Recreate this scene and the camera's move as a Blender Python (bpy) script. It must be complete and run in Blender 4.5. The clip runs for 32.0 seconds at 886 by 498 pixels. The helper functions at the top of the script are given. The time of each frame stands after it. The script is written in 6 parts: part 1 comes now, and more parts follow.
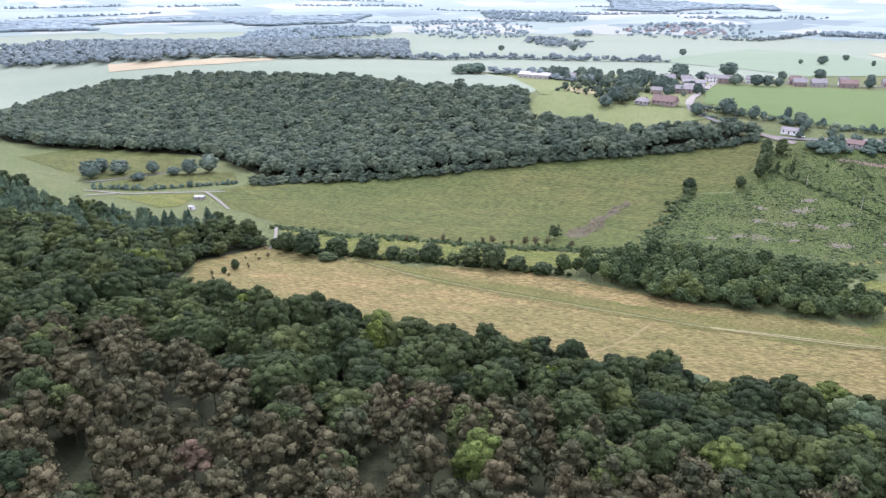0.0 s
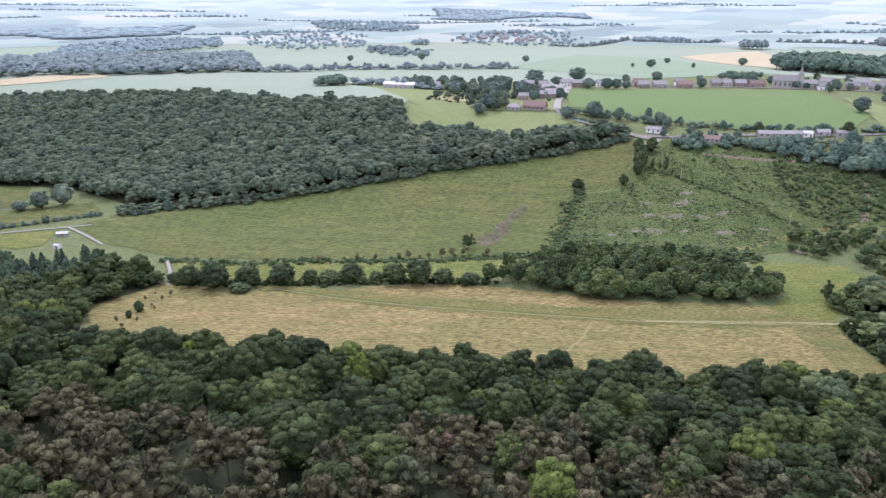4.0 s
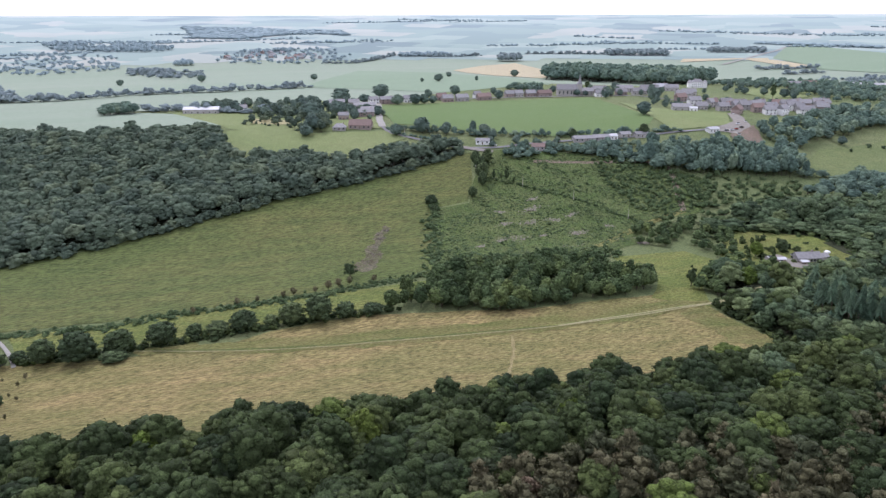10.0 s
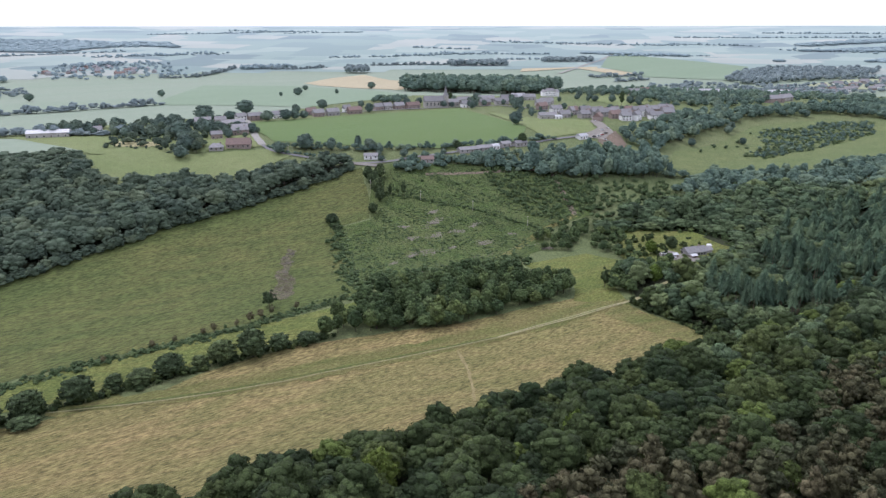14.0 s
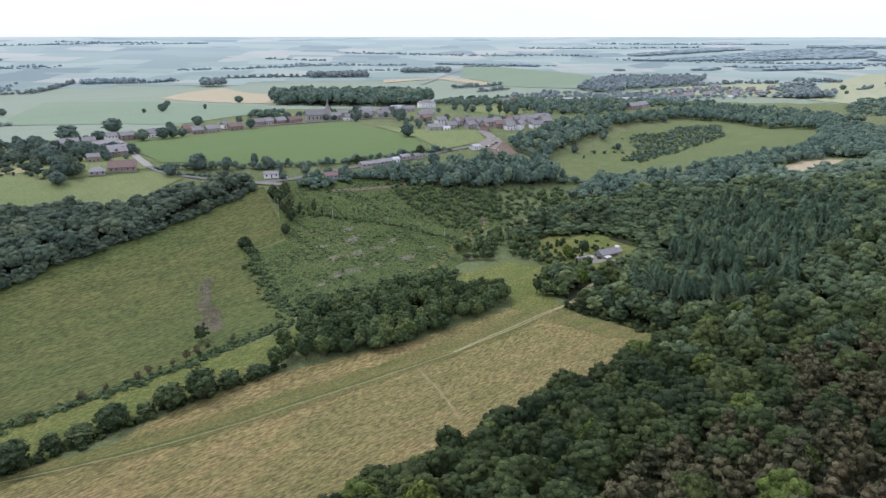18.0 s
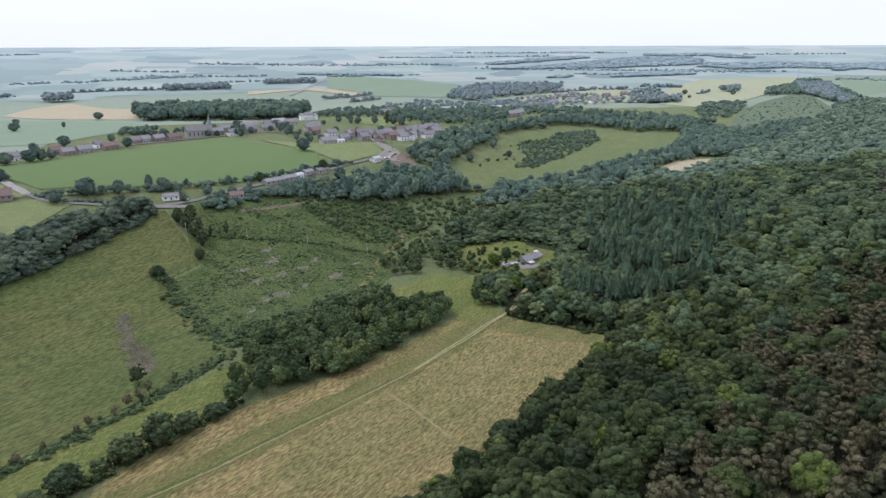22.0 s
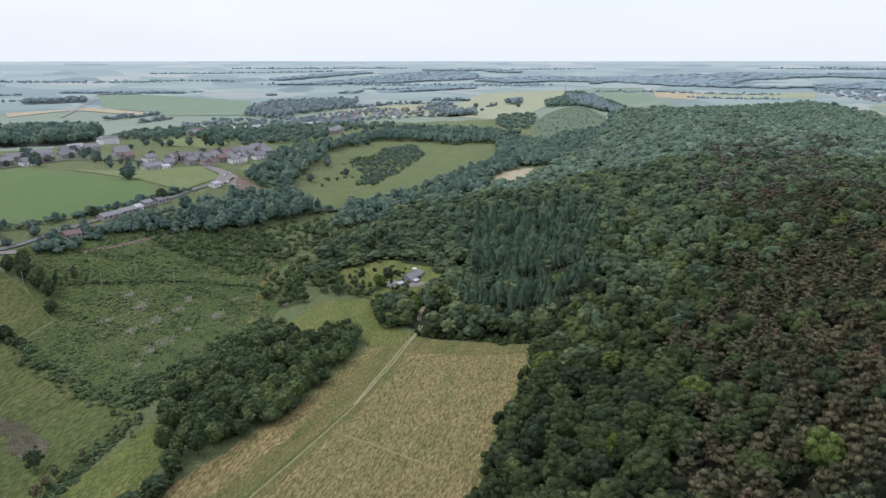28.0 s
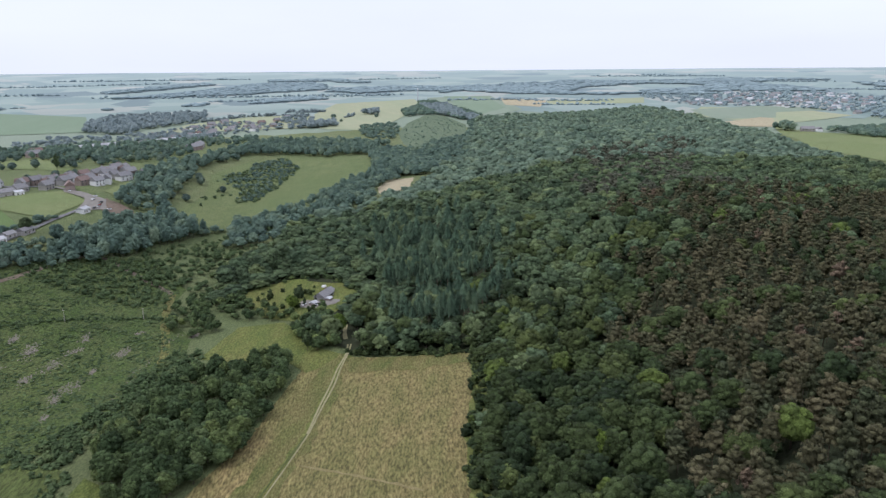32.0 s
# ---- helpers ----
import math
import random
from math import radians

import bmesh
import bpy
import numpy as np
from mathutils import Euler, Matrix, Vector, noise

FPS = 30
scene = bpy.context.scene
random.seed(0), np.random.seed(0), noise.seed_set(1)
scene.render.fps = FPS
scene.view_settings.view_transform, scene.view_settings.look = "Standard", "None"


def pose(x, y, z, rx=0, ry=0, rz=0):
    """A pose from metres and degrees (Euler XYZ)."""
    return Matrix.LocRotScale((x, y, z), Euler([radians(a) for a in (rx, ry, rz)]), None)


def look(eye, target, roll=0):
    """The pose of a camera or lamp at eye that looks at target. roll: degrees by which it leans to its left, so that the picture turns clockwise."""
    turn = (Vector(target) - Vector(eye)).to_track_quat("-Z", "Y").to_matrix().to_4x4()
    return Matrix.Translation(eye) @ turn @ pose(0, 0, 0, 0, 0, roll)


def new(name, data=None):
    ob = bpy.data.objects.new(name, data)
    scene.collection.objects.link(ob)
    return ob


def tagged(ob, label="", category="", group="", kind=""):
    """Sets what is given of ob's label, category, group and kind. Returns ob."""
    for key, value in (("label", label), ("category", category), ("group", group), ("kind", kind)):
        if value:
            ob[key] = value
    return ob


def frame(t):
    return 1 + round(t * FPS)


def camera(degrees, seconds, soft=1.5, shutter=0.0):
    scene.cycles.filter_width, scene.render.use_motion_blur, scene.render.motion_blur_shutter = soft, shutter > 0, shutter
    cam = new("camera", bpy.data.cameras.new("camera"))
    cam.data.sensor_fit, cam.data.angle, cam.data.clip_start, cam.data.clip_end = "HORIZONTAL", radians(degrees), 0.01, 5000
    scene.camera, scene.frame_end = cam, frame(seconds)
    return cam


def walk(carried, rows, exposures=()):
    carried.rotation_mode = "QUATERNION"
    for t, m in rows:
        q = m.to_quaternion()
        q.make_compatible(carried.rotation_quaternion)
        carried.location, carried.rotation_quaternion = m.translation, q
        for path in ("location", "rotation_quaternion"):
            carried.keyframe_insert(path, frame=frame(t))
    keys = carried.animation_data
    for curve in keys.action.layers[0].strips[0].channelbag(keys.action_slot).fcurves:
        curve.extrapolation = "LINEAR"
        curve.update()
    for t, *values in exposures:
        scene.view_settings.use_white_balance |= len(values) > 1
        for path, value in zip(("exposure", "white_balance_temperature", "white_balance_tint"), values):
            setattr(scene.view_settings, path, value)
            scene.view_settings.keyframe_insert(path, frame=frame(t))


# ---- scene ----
cam = camera(64.753, 32.0, 1.4)
PATH = [  # seconds, place, heading, pitch, roll
    (0, 0.02, 0.01, 141.98, 53.832, -20.436, 0.230),
    (1, -9.31, -7.45, 141.96, 50.301, -20.249, 0.330),
    (2, -18.85, -14.49, 142.05, 46.657, -20.055, 0.335),
    (3, -29.04, -21.03, 142.26, 43.170, -19.890, 0.220),
    (4, -39.63, -26.88, 142.29, 39.772, -19.701, 0.152),
    (5, -50.44, -32.12, 142.29, 36.430, -19.496, 0.130),
    (6, -61.31, -36.83, 142.43, 33.115, -19.280, 0.107),
    (7, -72.08, -41.10, 142.88, 29.794, -19.060, -0.002),
    (8, -82.94, -44.47, 143.15, 26.501, -18.879, -0.088),
    (9, -93.80, -47.50, 143.42, 23.201, -18.689, -0.158),
    (10, -104.72, -50.29, 144.00, 19.873, -18.470, -0.135),
    (11, -115.82, -52.69, 144.53, 16.577, -18.241, -0.156),
    (12, -126.89, -54.18, 145.02, 13.231, -18.022, -0.150),
    (13, -138.95, -54.73, 146.22, 9.790, -17.842, -0.184),
    (14, -150.71, -55.55, 146.97, 6.404, -17.698, -0.057),
    (15, -162.51, -56.00, 147.74, 3.181, -17.518, 0.050),
    (16, -174.30, -55.73, 148.47, 0.081, -17.317, 0.124),
    (17, -186.05, -54.38, 149.13, -2.940, -17.110, 0.140),
    (18, -197.71, -51.61, 149.68, -5.947, -16.913, 0.035),
    (19, -209.13, -48.41, 150.22, -8.883, -16.754, -0.125),
    (20, -220.21, -45.83, 151.07, -11.875, -16.592, -0.119),
    (21, -231.11, -42.87, 151.74, -14.819, -16.411, -0.172),
    (22, -241.93, -38.17, 152.31, -17.748, -16.244, -0.155),
    (23, -252.61, -32.51, 152.29, -20.738, -16.052, -0.063),
    (24, -262.84, -26.94, 152.55, -23.706, -15.860, -0.068),
    (25, -273.22, -21.19, 153.12, -26.744, -15.643, -0.091),
    (26, -283.24, -14.81, 154.08, -29.793, -15.468, -0.039),
    (27, -292.79, -7.77, 154.98, -32.866, -15.310, 0.010),
    (28, -301.75, -0.03, 155.41, -35.974, -15.142, -0.011),
    (29, -310.00, 8.43, 154.96, -39.132, -14.938, -0.169),
    (30, -317.84, 16.47, 154.99, -42.228, -14.698, -0.409),
    (31, -325.42, 24.47, 155.77, -45.434, -14.560, -0.570),
    (32, -332.52, 32.92, 156.90, -48.653, -14.442, -0.465),
]
walk(cam, [(t, pose(x, y, z, 90 + pitch, 0, yaw) @ pose(0, 0, 0, 0, 0, roll)) for t, x, y, z, yaw, pitch, roll in PATH], [(0, 0.82, 5850, 26), (6, 0.47, 5850, 23.5), (13, 0.18, 5870, 19.5), (19, 0.05, 5880, 16.5), (25, -0.06, 5880, 16), (32, -0.14, 5900, 15)])


# ---- world, sun and exposure ----
SUN_AZ, SUN_EL = radians(48), radians(55)       # azimuth from +y towards -x
world = bpy.data.worlds.new("world")
scene.world = world
world.use_nodes = True
wn, wl = world.node_tree.nodes, world.node_tree.links
sky = wn.new("ShaderNodeTexSky")
sky.sky_type = "NISHITA"
sky.sun_disc = False
sky.sun_elevation, sky.sun_rotation = SUN_EL, -SUN_AZ
sky.altitude, sky.air_density, sky.dust_density, sky.ozone_density = 250, 1.0, 6.0, 1.0
veil = wn.new("ShaderNodeMix")                  # thin bright overcast over the blue
veil.data_type = "RGBA"
veil.inputs["Factor"].default_value = 0.82
veil.inputs["B"].default_value = (10.8, 11.1, 11.9, 1)
clouds = wn.new("ShaderNodeTexNoise")
clouds.inputs["Scale"].default_value = 2.2
clouds.inputs["Detail"].default_value = 5
stretch = wn.new("ShaderNodeMapping")
stretch.inputs["Scale"].default_value = (1, 1, 5)
coord = wn.new("ShaderNodeTexCoord")
tone = wn.new("ShaderNodeMapRange")
tone.inputs["To Min"].default_value, tone.inputs["To Max"].default_value = 0.9, 1.06
tint = wn.new("ShaderNodeVectorMath")
tint.operation = "SCALE"
wl.new(coord.outputs["Generated"], stretch.inputs["Vector"])
wl.new(stretch.outputs["Vector"], clouds.inputs["Vector"])
wl.new(clouds.outputs["Fac"], tone.inputs["Value"])
wl.new(sky.outputs["Color"], veil.inputs["A"])
wl.new(veil.outputs["Result"], tint.inputs[0])
axis = wn.new("ShaderNodeSeparateXYZ")
wl.new(coord.outputs["Generated"], axis.inputs["Vector"])
lift = wn.new("ShaderNodeMapRange")             # the cloud is brightest overhead
lift.interpolation_type = "SMOOTHSTEP"
lift.inputs["From Min"].default_value, lift.inputs["From Max"].default_value = 0.0, 0.45
lift.inputs["To Min"].default_value, lift.inputs["To Max"].default_value = 1.1, 1.2
wl.new(axis.outputs["Z"], lift.inputs["Value"])
both = wn.new("ShaderNodeMath")
both.operation = "MULTIPLY"
wl.new(tone.outputs["Result"], both.inputs[0])
wl.new(lift.outputs["Result"], both.inputs[1])
wl.new(both.outputs[0], tint.inputs["Scale"])
wl.new(tint.outputs["Vector"], wn["Background"].inputs["Color"])
wn["Background"].inputs["Strength"].default_value = 0.1

sun = new("sun", bpy.data.lights.new("sun", "SUN"))
sun.data.energy, sun.data.angle, sun.data.color = 1.7, radians(16), (1.0, 0.965, 0.92)
sun.matrix_world = look((0, 0, 300), (300 * math.sin(SUN_AZ) * math.cos(SUN_EL), -300 * math.cos(SUN_AZ) * math.cos(SUN_EL), 300 - 300 * math.sin(SUN_EL)))


# ---- materials ----
def ramp_mix(nt, fac, a, b):
    m = nt.nodes.new("ShaderNodeMix")
    m.data_type = "RGBA"
    for s, v in (("A", a), ("B", b)):
        if hasattr(v, "type"):
            nt.links.new(v, m.inputs[s])
        else:
            m.inputs[s].default_value = (*v, 1)
    if hasattr(fac, "type"):
        nt.links.new(fac, m.inputs["Factor"])
    else:
        m.inputs["Factor"].default_value = fac
    return m.outputs["Result"]


def span(nt, value, lo, hi, to_lo=0.0, to_hi=1.0):
    n = nt.nodes.new("ShaderNodeMapRange")
    n.inputs["From Min"].default_value, n.inputs["From Max"].default_value = lo, hi
    n.inputs["To Min"].default_value, n.inputs["To Max"].default_value = to_lo, to_hi
    nt.links.new(value, n.inputs["Value"])
    return n.outputs["Result"]


def grain(nt, scale, detail=4.0, stretch=None, turn=0.0, rough=0.55, warp=0.0):
    """Noise in world metres: scale is features per metre."""
    geo = nt.nodes.new("ShaderNodeNewGeometry")
    vec = geo.outputs["Position"]
    if stretch:
        mp = nt.nodes.new("ShaderNodeMapping")
        mp.vector_type = "TEXTURE"
        mp.inputs["Rotation"].default_value = (0, 0, radians(turn))
        mp.inputs["Scale"].default_value = stretch
        nt.links.new(vec, mp.inputs["Vector"])
        vec = mp.outputs["Vector"]
    n = nt.nodes.new("ShaderNodeTexNoise")
    n.inputs["Scale"].default_value, n.inputs["Detail"].default_value = scale, detail
    n.inputs["Roughness"].default_value, n.inputs["Distortion"].default_value = rough, warp
    nt.links.new(vec, n.inputs["Vector"])
    return n.outputs["Fac"]


def material(name, rough=0.8, metal=0.0, spec=0.3):
    m = bpy.data.materials.new(name)
    m.use_nodes = True
    b = m.node_tree.nodes["Principled BSDF"]
    b.inputs["Roughness"].default_value, b.inputs["Metallic"].default_value = rough, metal
    b.inputs["Specular IOR Level"].default_value = spec
    return m, m.node_tree, b


def bump(nt, b, value, strength, distance):
    n = nt.nodes.new("ShaderNodeBump")
    n.inputs["Strength"].default_value, n.inputs["Distance"].default_value = strength, distance
    nt.links.new(value, n.inputs["Height"])
    nt.links.new(n.outputs["Normal"], b.inputs["Normal"])


def land(name, a, b_col, c_col, s1=0.02, s2=0.25, s3=2.0, turn=0.0, stretch=(1, 1, 1), relief=0.25, k=0.5, rough=0.9, contrast=0.22):
    """Grass and crops: two tones mottled at three sizes."""
    m, nt, b = material(name, rough, 0, 0.15)
    big = span(nt, grain(nt, s1, 3, stretch, turn, warp=0.4), 0.38, 0.62)
    mid = span(nt, grain(nt, s2, 5, stretch, turn), 0.36, 0.64)
    fine = span(nt, grain(nt, s3 * stretch[0] ** 0.5, 5, stretch, turn + 12, rough=0.7), 0.38, 0.62)
    col = ramp_mix(nt, big, a, b_col)
    f = nt.nodes.new("ShaderNodeMath")
    f.operation = "MULTIPLY"
    nt.links.new(mid, f.inputs[0])
    f.inputs[1].default_value = k
    col = ramp_mix(nt, f.outputs[0], col, c_col)
    hs = nt.nodes.new("ShaderNodeHueSaturation")
    nt.links.new(span(nt, fine, 0, 1, 1 - contrast, 1 + contrast), hs.inputs["Value"])
    nt.links.new(col, hs.inputs["Color"])
    nt.links.new(hs.outputs["Color"], b.inputs["Base Color"])
    if relief:
        bump(nt, b, fine, 1.0, relief)
    return m


def foliage(name, dark, mid, pale, per_object=False, odd=None, rare=0.955, depth=1.0):
    """Leaf mass: the tone varies from tree to tree, clump to clump and within a clump."""
    m, nt, b = material(name, 0.8, 0, 0.12)
    if per_object:
        src = nt.nodes.new("ShaderNodeObjectInfo").outputs["Random"]
    else:
        at = nt.nodes.new("ShaderNodeAttribute")
        at.attribute_name = "tint"
        src = at.outputs["Fac"]
    ramp = nt.nodes.new("ShaderNodeValToRGB")
    e = ramp.color_ramp.elements
    e[0].position, e[0].color = 0.0, (*dark, 1)
    e[1].position, e[1].color = rare - 0.012, (*pale, 1)
    for at_, c in ((0.4, mid), (0.82, tuple(0.8 * u + 0.2 * v for u, v in zip(mid, pale)))):
        x = e.new(at_)
        x.color = (*c, 1)
    if odd:
        x = e.new(rare)
        x.color = (*odd, 1)
        x = e.new(1.0)
        x.color = (*odd, 1)
    nt.links.new(src, ramp.inputs["Fac"])
    isl = nt.nodes.new("ShaderNodeNewGeometry").outputs["Random Per Island"]
    fine = grain(nt, 2.0, 4, rough=0.78)
    add = nt.nodes.new("ShaderNodeMath")
    add.operation = "MULTIPLY"
    nt.links.new(span(nt, isl, 0, 1, 1 - 0.42 * depth, 1 + 0.46 * depth), add.inputs[0])
    nt.links.new(span(nt, fine, 0.4, 0.6, 1 - 0.3 * depth, 1 + 0.3 * depth), add.inputs[1])
    hs = nt.nodes.new("ShaderNodeHueSaturation")
    nt.links.new(add.outputs[0], hs.inputs["Value"])
    nt.links.new(ramp.outputs["Color"], hs.inputs["Color"])
    nt.links.new(hs.outputs["Color"], b.inputs["Base Color"])
    bump(nt, b, grain(nt, 0.9, 4, rough=0.65), 1.0, 1.5 * depth)
    return m


def mottled(name, a, b_col, scale=0.6, rough=0.8, metal=0.0, relief=0.02, per_object=0.12, spec=0.3):
    """Stone, render, tarmac, timber: two tones, worn, slightly different on each object."""
    m, nt, b = material(name, rough, metal, spec)
    col = ramp_mix(nt, span(nt, grain(nt, scale, 5), 0.35, 0.65), a, b_col)
    hs = nt.nodes.new("ShaderNodeHueSaturation")
    rnd = nt.nodes.new("ShaderNodeObjectInfo").outputs["Random"]
    nt.links.new(span(nt, rnd, 0, 1, 1 - per_object, 1 + per_object), hs.inputs["Value"])
    nt.links.new(col, hs.inputs["Color"])
    nt.links.new(hs.outputs["Color"], b.inputs["Base Color"])
    if relief:
        bump(nt, b, grain(nt, scale * 8, 3), 0.6, relief)
    return m


GROUND = land("rough_grass", (0.150, 0.185, 0.078), (0.176, 0.196, 0.088), (0.118, 0.152, 0.062), 0.012, 0.12, 0.8, 32, (2, 1, 1), 0.5, contrast=0.28)
HAY = land("hay_meadow_grass", (0.276, 0.212, 0.092), (0.220, 0.190, 0.076), (0.152, 0.152, 0.052), 0.025, 0.12, 0.55, 32, (3, 1, 1), 0.5, 0.66, contrast=0.5)
FRESH = land("green_meadow_grass", (0.138, 0.168, 0.048), (0.190, 0.190, 0.064), (0.250, 0.214, 0.086), 0.03, 0.1, 0.8, 32, (3, 1, 1), 0.7, 0.85, contrast=0.4)
PASTURE = land("pasture_grass", (0.100, 0.122, 0.038), (0.132, 0.135, 0.046), (0.073, 0.099, 0.030), 0.014, 0.12, 0.45, 32, (3, 1, 1), 0.5, 0.7, contrast=0.42)
STREAM = land("wet_meadow_grass", (0.160, 0.190, 0.050), (0.205, 0.206, 0.064), (0.118, 0.157, 0.042), 0.03, 0.16, 0.7, 32, (2, 1, 1), relief=0.6, k=0.65, contrast=0.36)
CLEARCUT = land("regrowth_ground", (0.068, 0.104, 0.028), (0.085, 0.116, 0.034), (0.127, 0.134, 0.057), 0.02, 0.09, 0.8, relief=0.35, k=0.4, contrast=0.4)
CROP = land("green_crop", (0.110, 0.163, 0.057), (0.120, 0.170, 0.062), (0.101, 0.150, 0.052), 0.01, 0.08, 1.0, 40, (6, 1, 1), 0.15, 0.4, contrast=0.1)
LAWN = land("pale_pasture", (0.171, 0.208, 0.083), (0.194, 0.219, 0.094), (0.144, 0.181, 0.070), 0.015, 0.1, 1.0)
STRAW = land("ripe_corn", (0.385, 0.328, 0.215), (0.355, 0.308, 0.200), (0.32, 0.288, 0.18), 0.01, 0.08, 0.8, 60, (6, 1, 1), 0.1)
# plateau crop and grass, paled and blued in colour to stand for haze
PLATEAU_HAZE_A = land("hazed_plateau_crop", (0.173, 0.230, 0.150), (0.187, 0.242, 0.163), (0.161, 0.218, 0.139), 0.005, 0.03, 0.4, 50, (8, 1, 1), 0.0, contrast=0.1)
PLATEAU_HAZE_B = land("hazed_plateau_grass", (0.206, 0.252, 0.182), (0.222, 0.260, 0.194), (0.187, 0.236, 0.166), 0.005, 0.03, 0.4, 40, (8, 1, 1), 0.0, contrast=0.1)
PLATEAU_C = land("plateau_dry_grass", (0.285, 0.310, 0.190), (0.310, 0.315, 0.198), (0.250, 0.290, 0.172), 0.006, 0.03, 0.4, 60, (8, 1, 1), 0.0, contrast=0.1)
VALLEY = land("valley_pasture_grass", (0.142, 0.178, 0.070), (0.165, 0.192, 0.078), (0.116, 0.152, 0.058), 0.02, 0.1, 0.8, 20, (2, 1, 1), 0.4, 0.6, contrast=0.28)
YOUNG = land("young_growth_ground", (0.112, 0.150, 0.088), (0.128, 0.164, 0.096), (0.096, 0.132, 0.078), 0.02, 0.09, 0.5, contrast=0.2)
# leaf litter, its colour darkened so gaps between crowns read as shadow
FLOOR = land("shade_dark_leaf_litter", (0.049, 0.055, 0.029), (0.041, 0.048, 0.025), (0.034, 0.044, 0.020), 0.05, 0.3, 1.0)
REDSOIL = land("red_soil", (0.230, 0.165, 0.131), (0.196, 0.147, 0.117), (0.128, 0.129, 0.079), 0.05, 0.3)
RUT = land("pale_rut", (0.396, 0.354, 0.198), (0.348, 0.312, 0.168), (0.264, 0.264, 0.120), 0.1, 0.5)
RUTGREEN = land("green_rut", (0.098, 0.122, 0.040), (0.118, 0.138, 0.048), (0.15, 0.15, 0.06), 0.1, 0.5)
TRAMPLED = land("trampled_hay", (0.325, 0.268, 0.135), (0.300, 0.245, 0.120), (0.24, 0.205, 0.090), 0.1, 0.3, k=0.8)
EARTH = land("bare_earth", (0.185, 0.158, 0.115), (0.098, 0.080, 0.056), (0.118, 0.130, 0.052), 0.14, 0.35, 1.2, relief=0.5, k=0.75, contrast=0.45)
GRAVEL = mottled("track_gravel", (0.25, 0.24, 0.21), (0.19, 0.18, 0.155), 0.4)
TARMAC = mottled("tarmac", (0.17, 0.168, 0.162), (0.125, 0.123, 0.118), 0.3)
BROAD = foliage("broadleaf_leaves", (0.025, 0.040, 0.017), (0.045, 0.064, 0.023), (0.079, 0.100, 0.032), odd=(0.088, 0.120, 0.029), rare=0.98)
PINE = foliage("pine_needles", (0.052, 0.066, 0.033), (0.085, 0.082, 0.042), (0.120, 0.105, 0.057), odd=(0.145, 0.108, 0.071), rare=0.98, depth=0.7)
# mid-distance broadleaf copy, lifted and blued in colour for haze
RIDGE_HAZE = foliage("hazed_ridge_wood_leaves", (0.051, 0.079, 0.042), (0.078, 0.111, 0.055), (0.122, 0.156, 0.066))
COPSELEAF = foliage("copse_leaves", (0.040, 0.064, 0.026), (0.066, 0.096, 0.037), (0.110, 0.142, 0.048), odd=(0.128, 0.160, 0.050), rare=0.965)
# the same leaves farther off, with more haze in the base colour
FARRIDGE_HAZE = foliage("hazed_far_ridge_leaves", (0.086, 0.127, 0.090), (0.115, 0.161, 0.109), (0.152, 0.200, 0.124), depth=0.75)
SPRUCE = foliage("spruce_needles", (0.048, 0.081, 0.050), (0.068, 0.108, 0.064), (0.101, 0.144, 0.078), depth=0.85)
# far copy of the pine needles, greyed in colour for haze
RIDGEPINE_HAZE = foliage("hazed_ridge_pine_needles", (0.076, 0.090, 0.060), (0.100, 0.106, 0.072), (0.130, 0.128, 0.088), rare=0.99, depth=0.7)
SCRUB = foliage("scrub_leaves", (0.058, 0.088, 0.037), (0.075, 0.110, 0.046), (0.104, 0.138, 0.056), depth=0.75)
# these two woods carry a bluish haze tint in their leaf colour
WOODS_HAZE = foliage("hazed_valley_wood_leaves", (0.074, 0.114, 0.089), (0.101, 0.149, 0.110), (0.144, 0.192, 0.125), depth=0.6)
HILLWOOD_HAZE = foliage("hazed_hill_wood_leaves", (0.057, 0.081, 0.057), (0.076, 0.104, 0.068), (0.107, 0.135, 0.081), depth=0.65)
# plateau woods: the blue-grey of haze is mixed into the leaf colour
FARLEAF_HAZE = foliage("hazed_far_wood_leaves", (0.152, 0.192, 0.194), (0.174, 0.216, 0.214), (0.196, 0.236, 0.226), depth=0.3)
TREELEAF = foliage("hedge_tree_leaves", (0.043, 0.064, 0.030), (0.060, 0.085, 0.038), (0.088, 0.115, 0.048), per_object=True)
# single trees farther off: hedge-tree green paled and blued as painted haze
GARDENLEAF_HAZE = foliage("hazed_garden_tree_leaves", (0.066, 0.096, 0.080), (0.088, 0.124, 0.096), (0.118, 0.154, 0.110), per_object=True, depth=0.7)
DRYLEAF = foliage("sapling_leaves", (0.105, 0.100, 0.052), (0.130, 0.116, 0.062), (0.155, 0.135, 0.075), per_object=True, depth=0.6)
LIGHTLEAF = foliage("yellow_green_leaves", (0.072, 0.111, 0.020), (0.089, 0.128, 0.023), (0.106, 0.140, 0.029), per_object=True)
YARD = mottled("yard_gravel", (0.212, 0.196, 0.168), (0.170, 0.153, 0.130), 0.3)
BRICK = mottled("brick_wall", (0.300, 0.236, 0.205), (0.240, 0.195, 0.172), 0.5, relief=0.01)
RENDER = mottled("white_render", (0.76, 0.75, 0.73), (0.68, 0.67, 0.65), 0.3, relief=0.01, per_object=0.1)
STONE = mottled("grey_stone", (0.391, 0.368, 0.333), (0.299, 0.282, 0.253), 0.6)
GREYWALL = mottled("weathered_wall", (0.390, 0.370, 0.345), (0.290, 0.278, 0.262), 0.4)
SLATE = mottled("slate_roof", (0.250, 0.240, 0.238), (0.185, 0.180, 0.180), 0.7, 0.7)
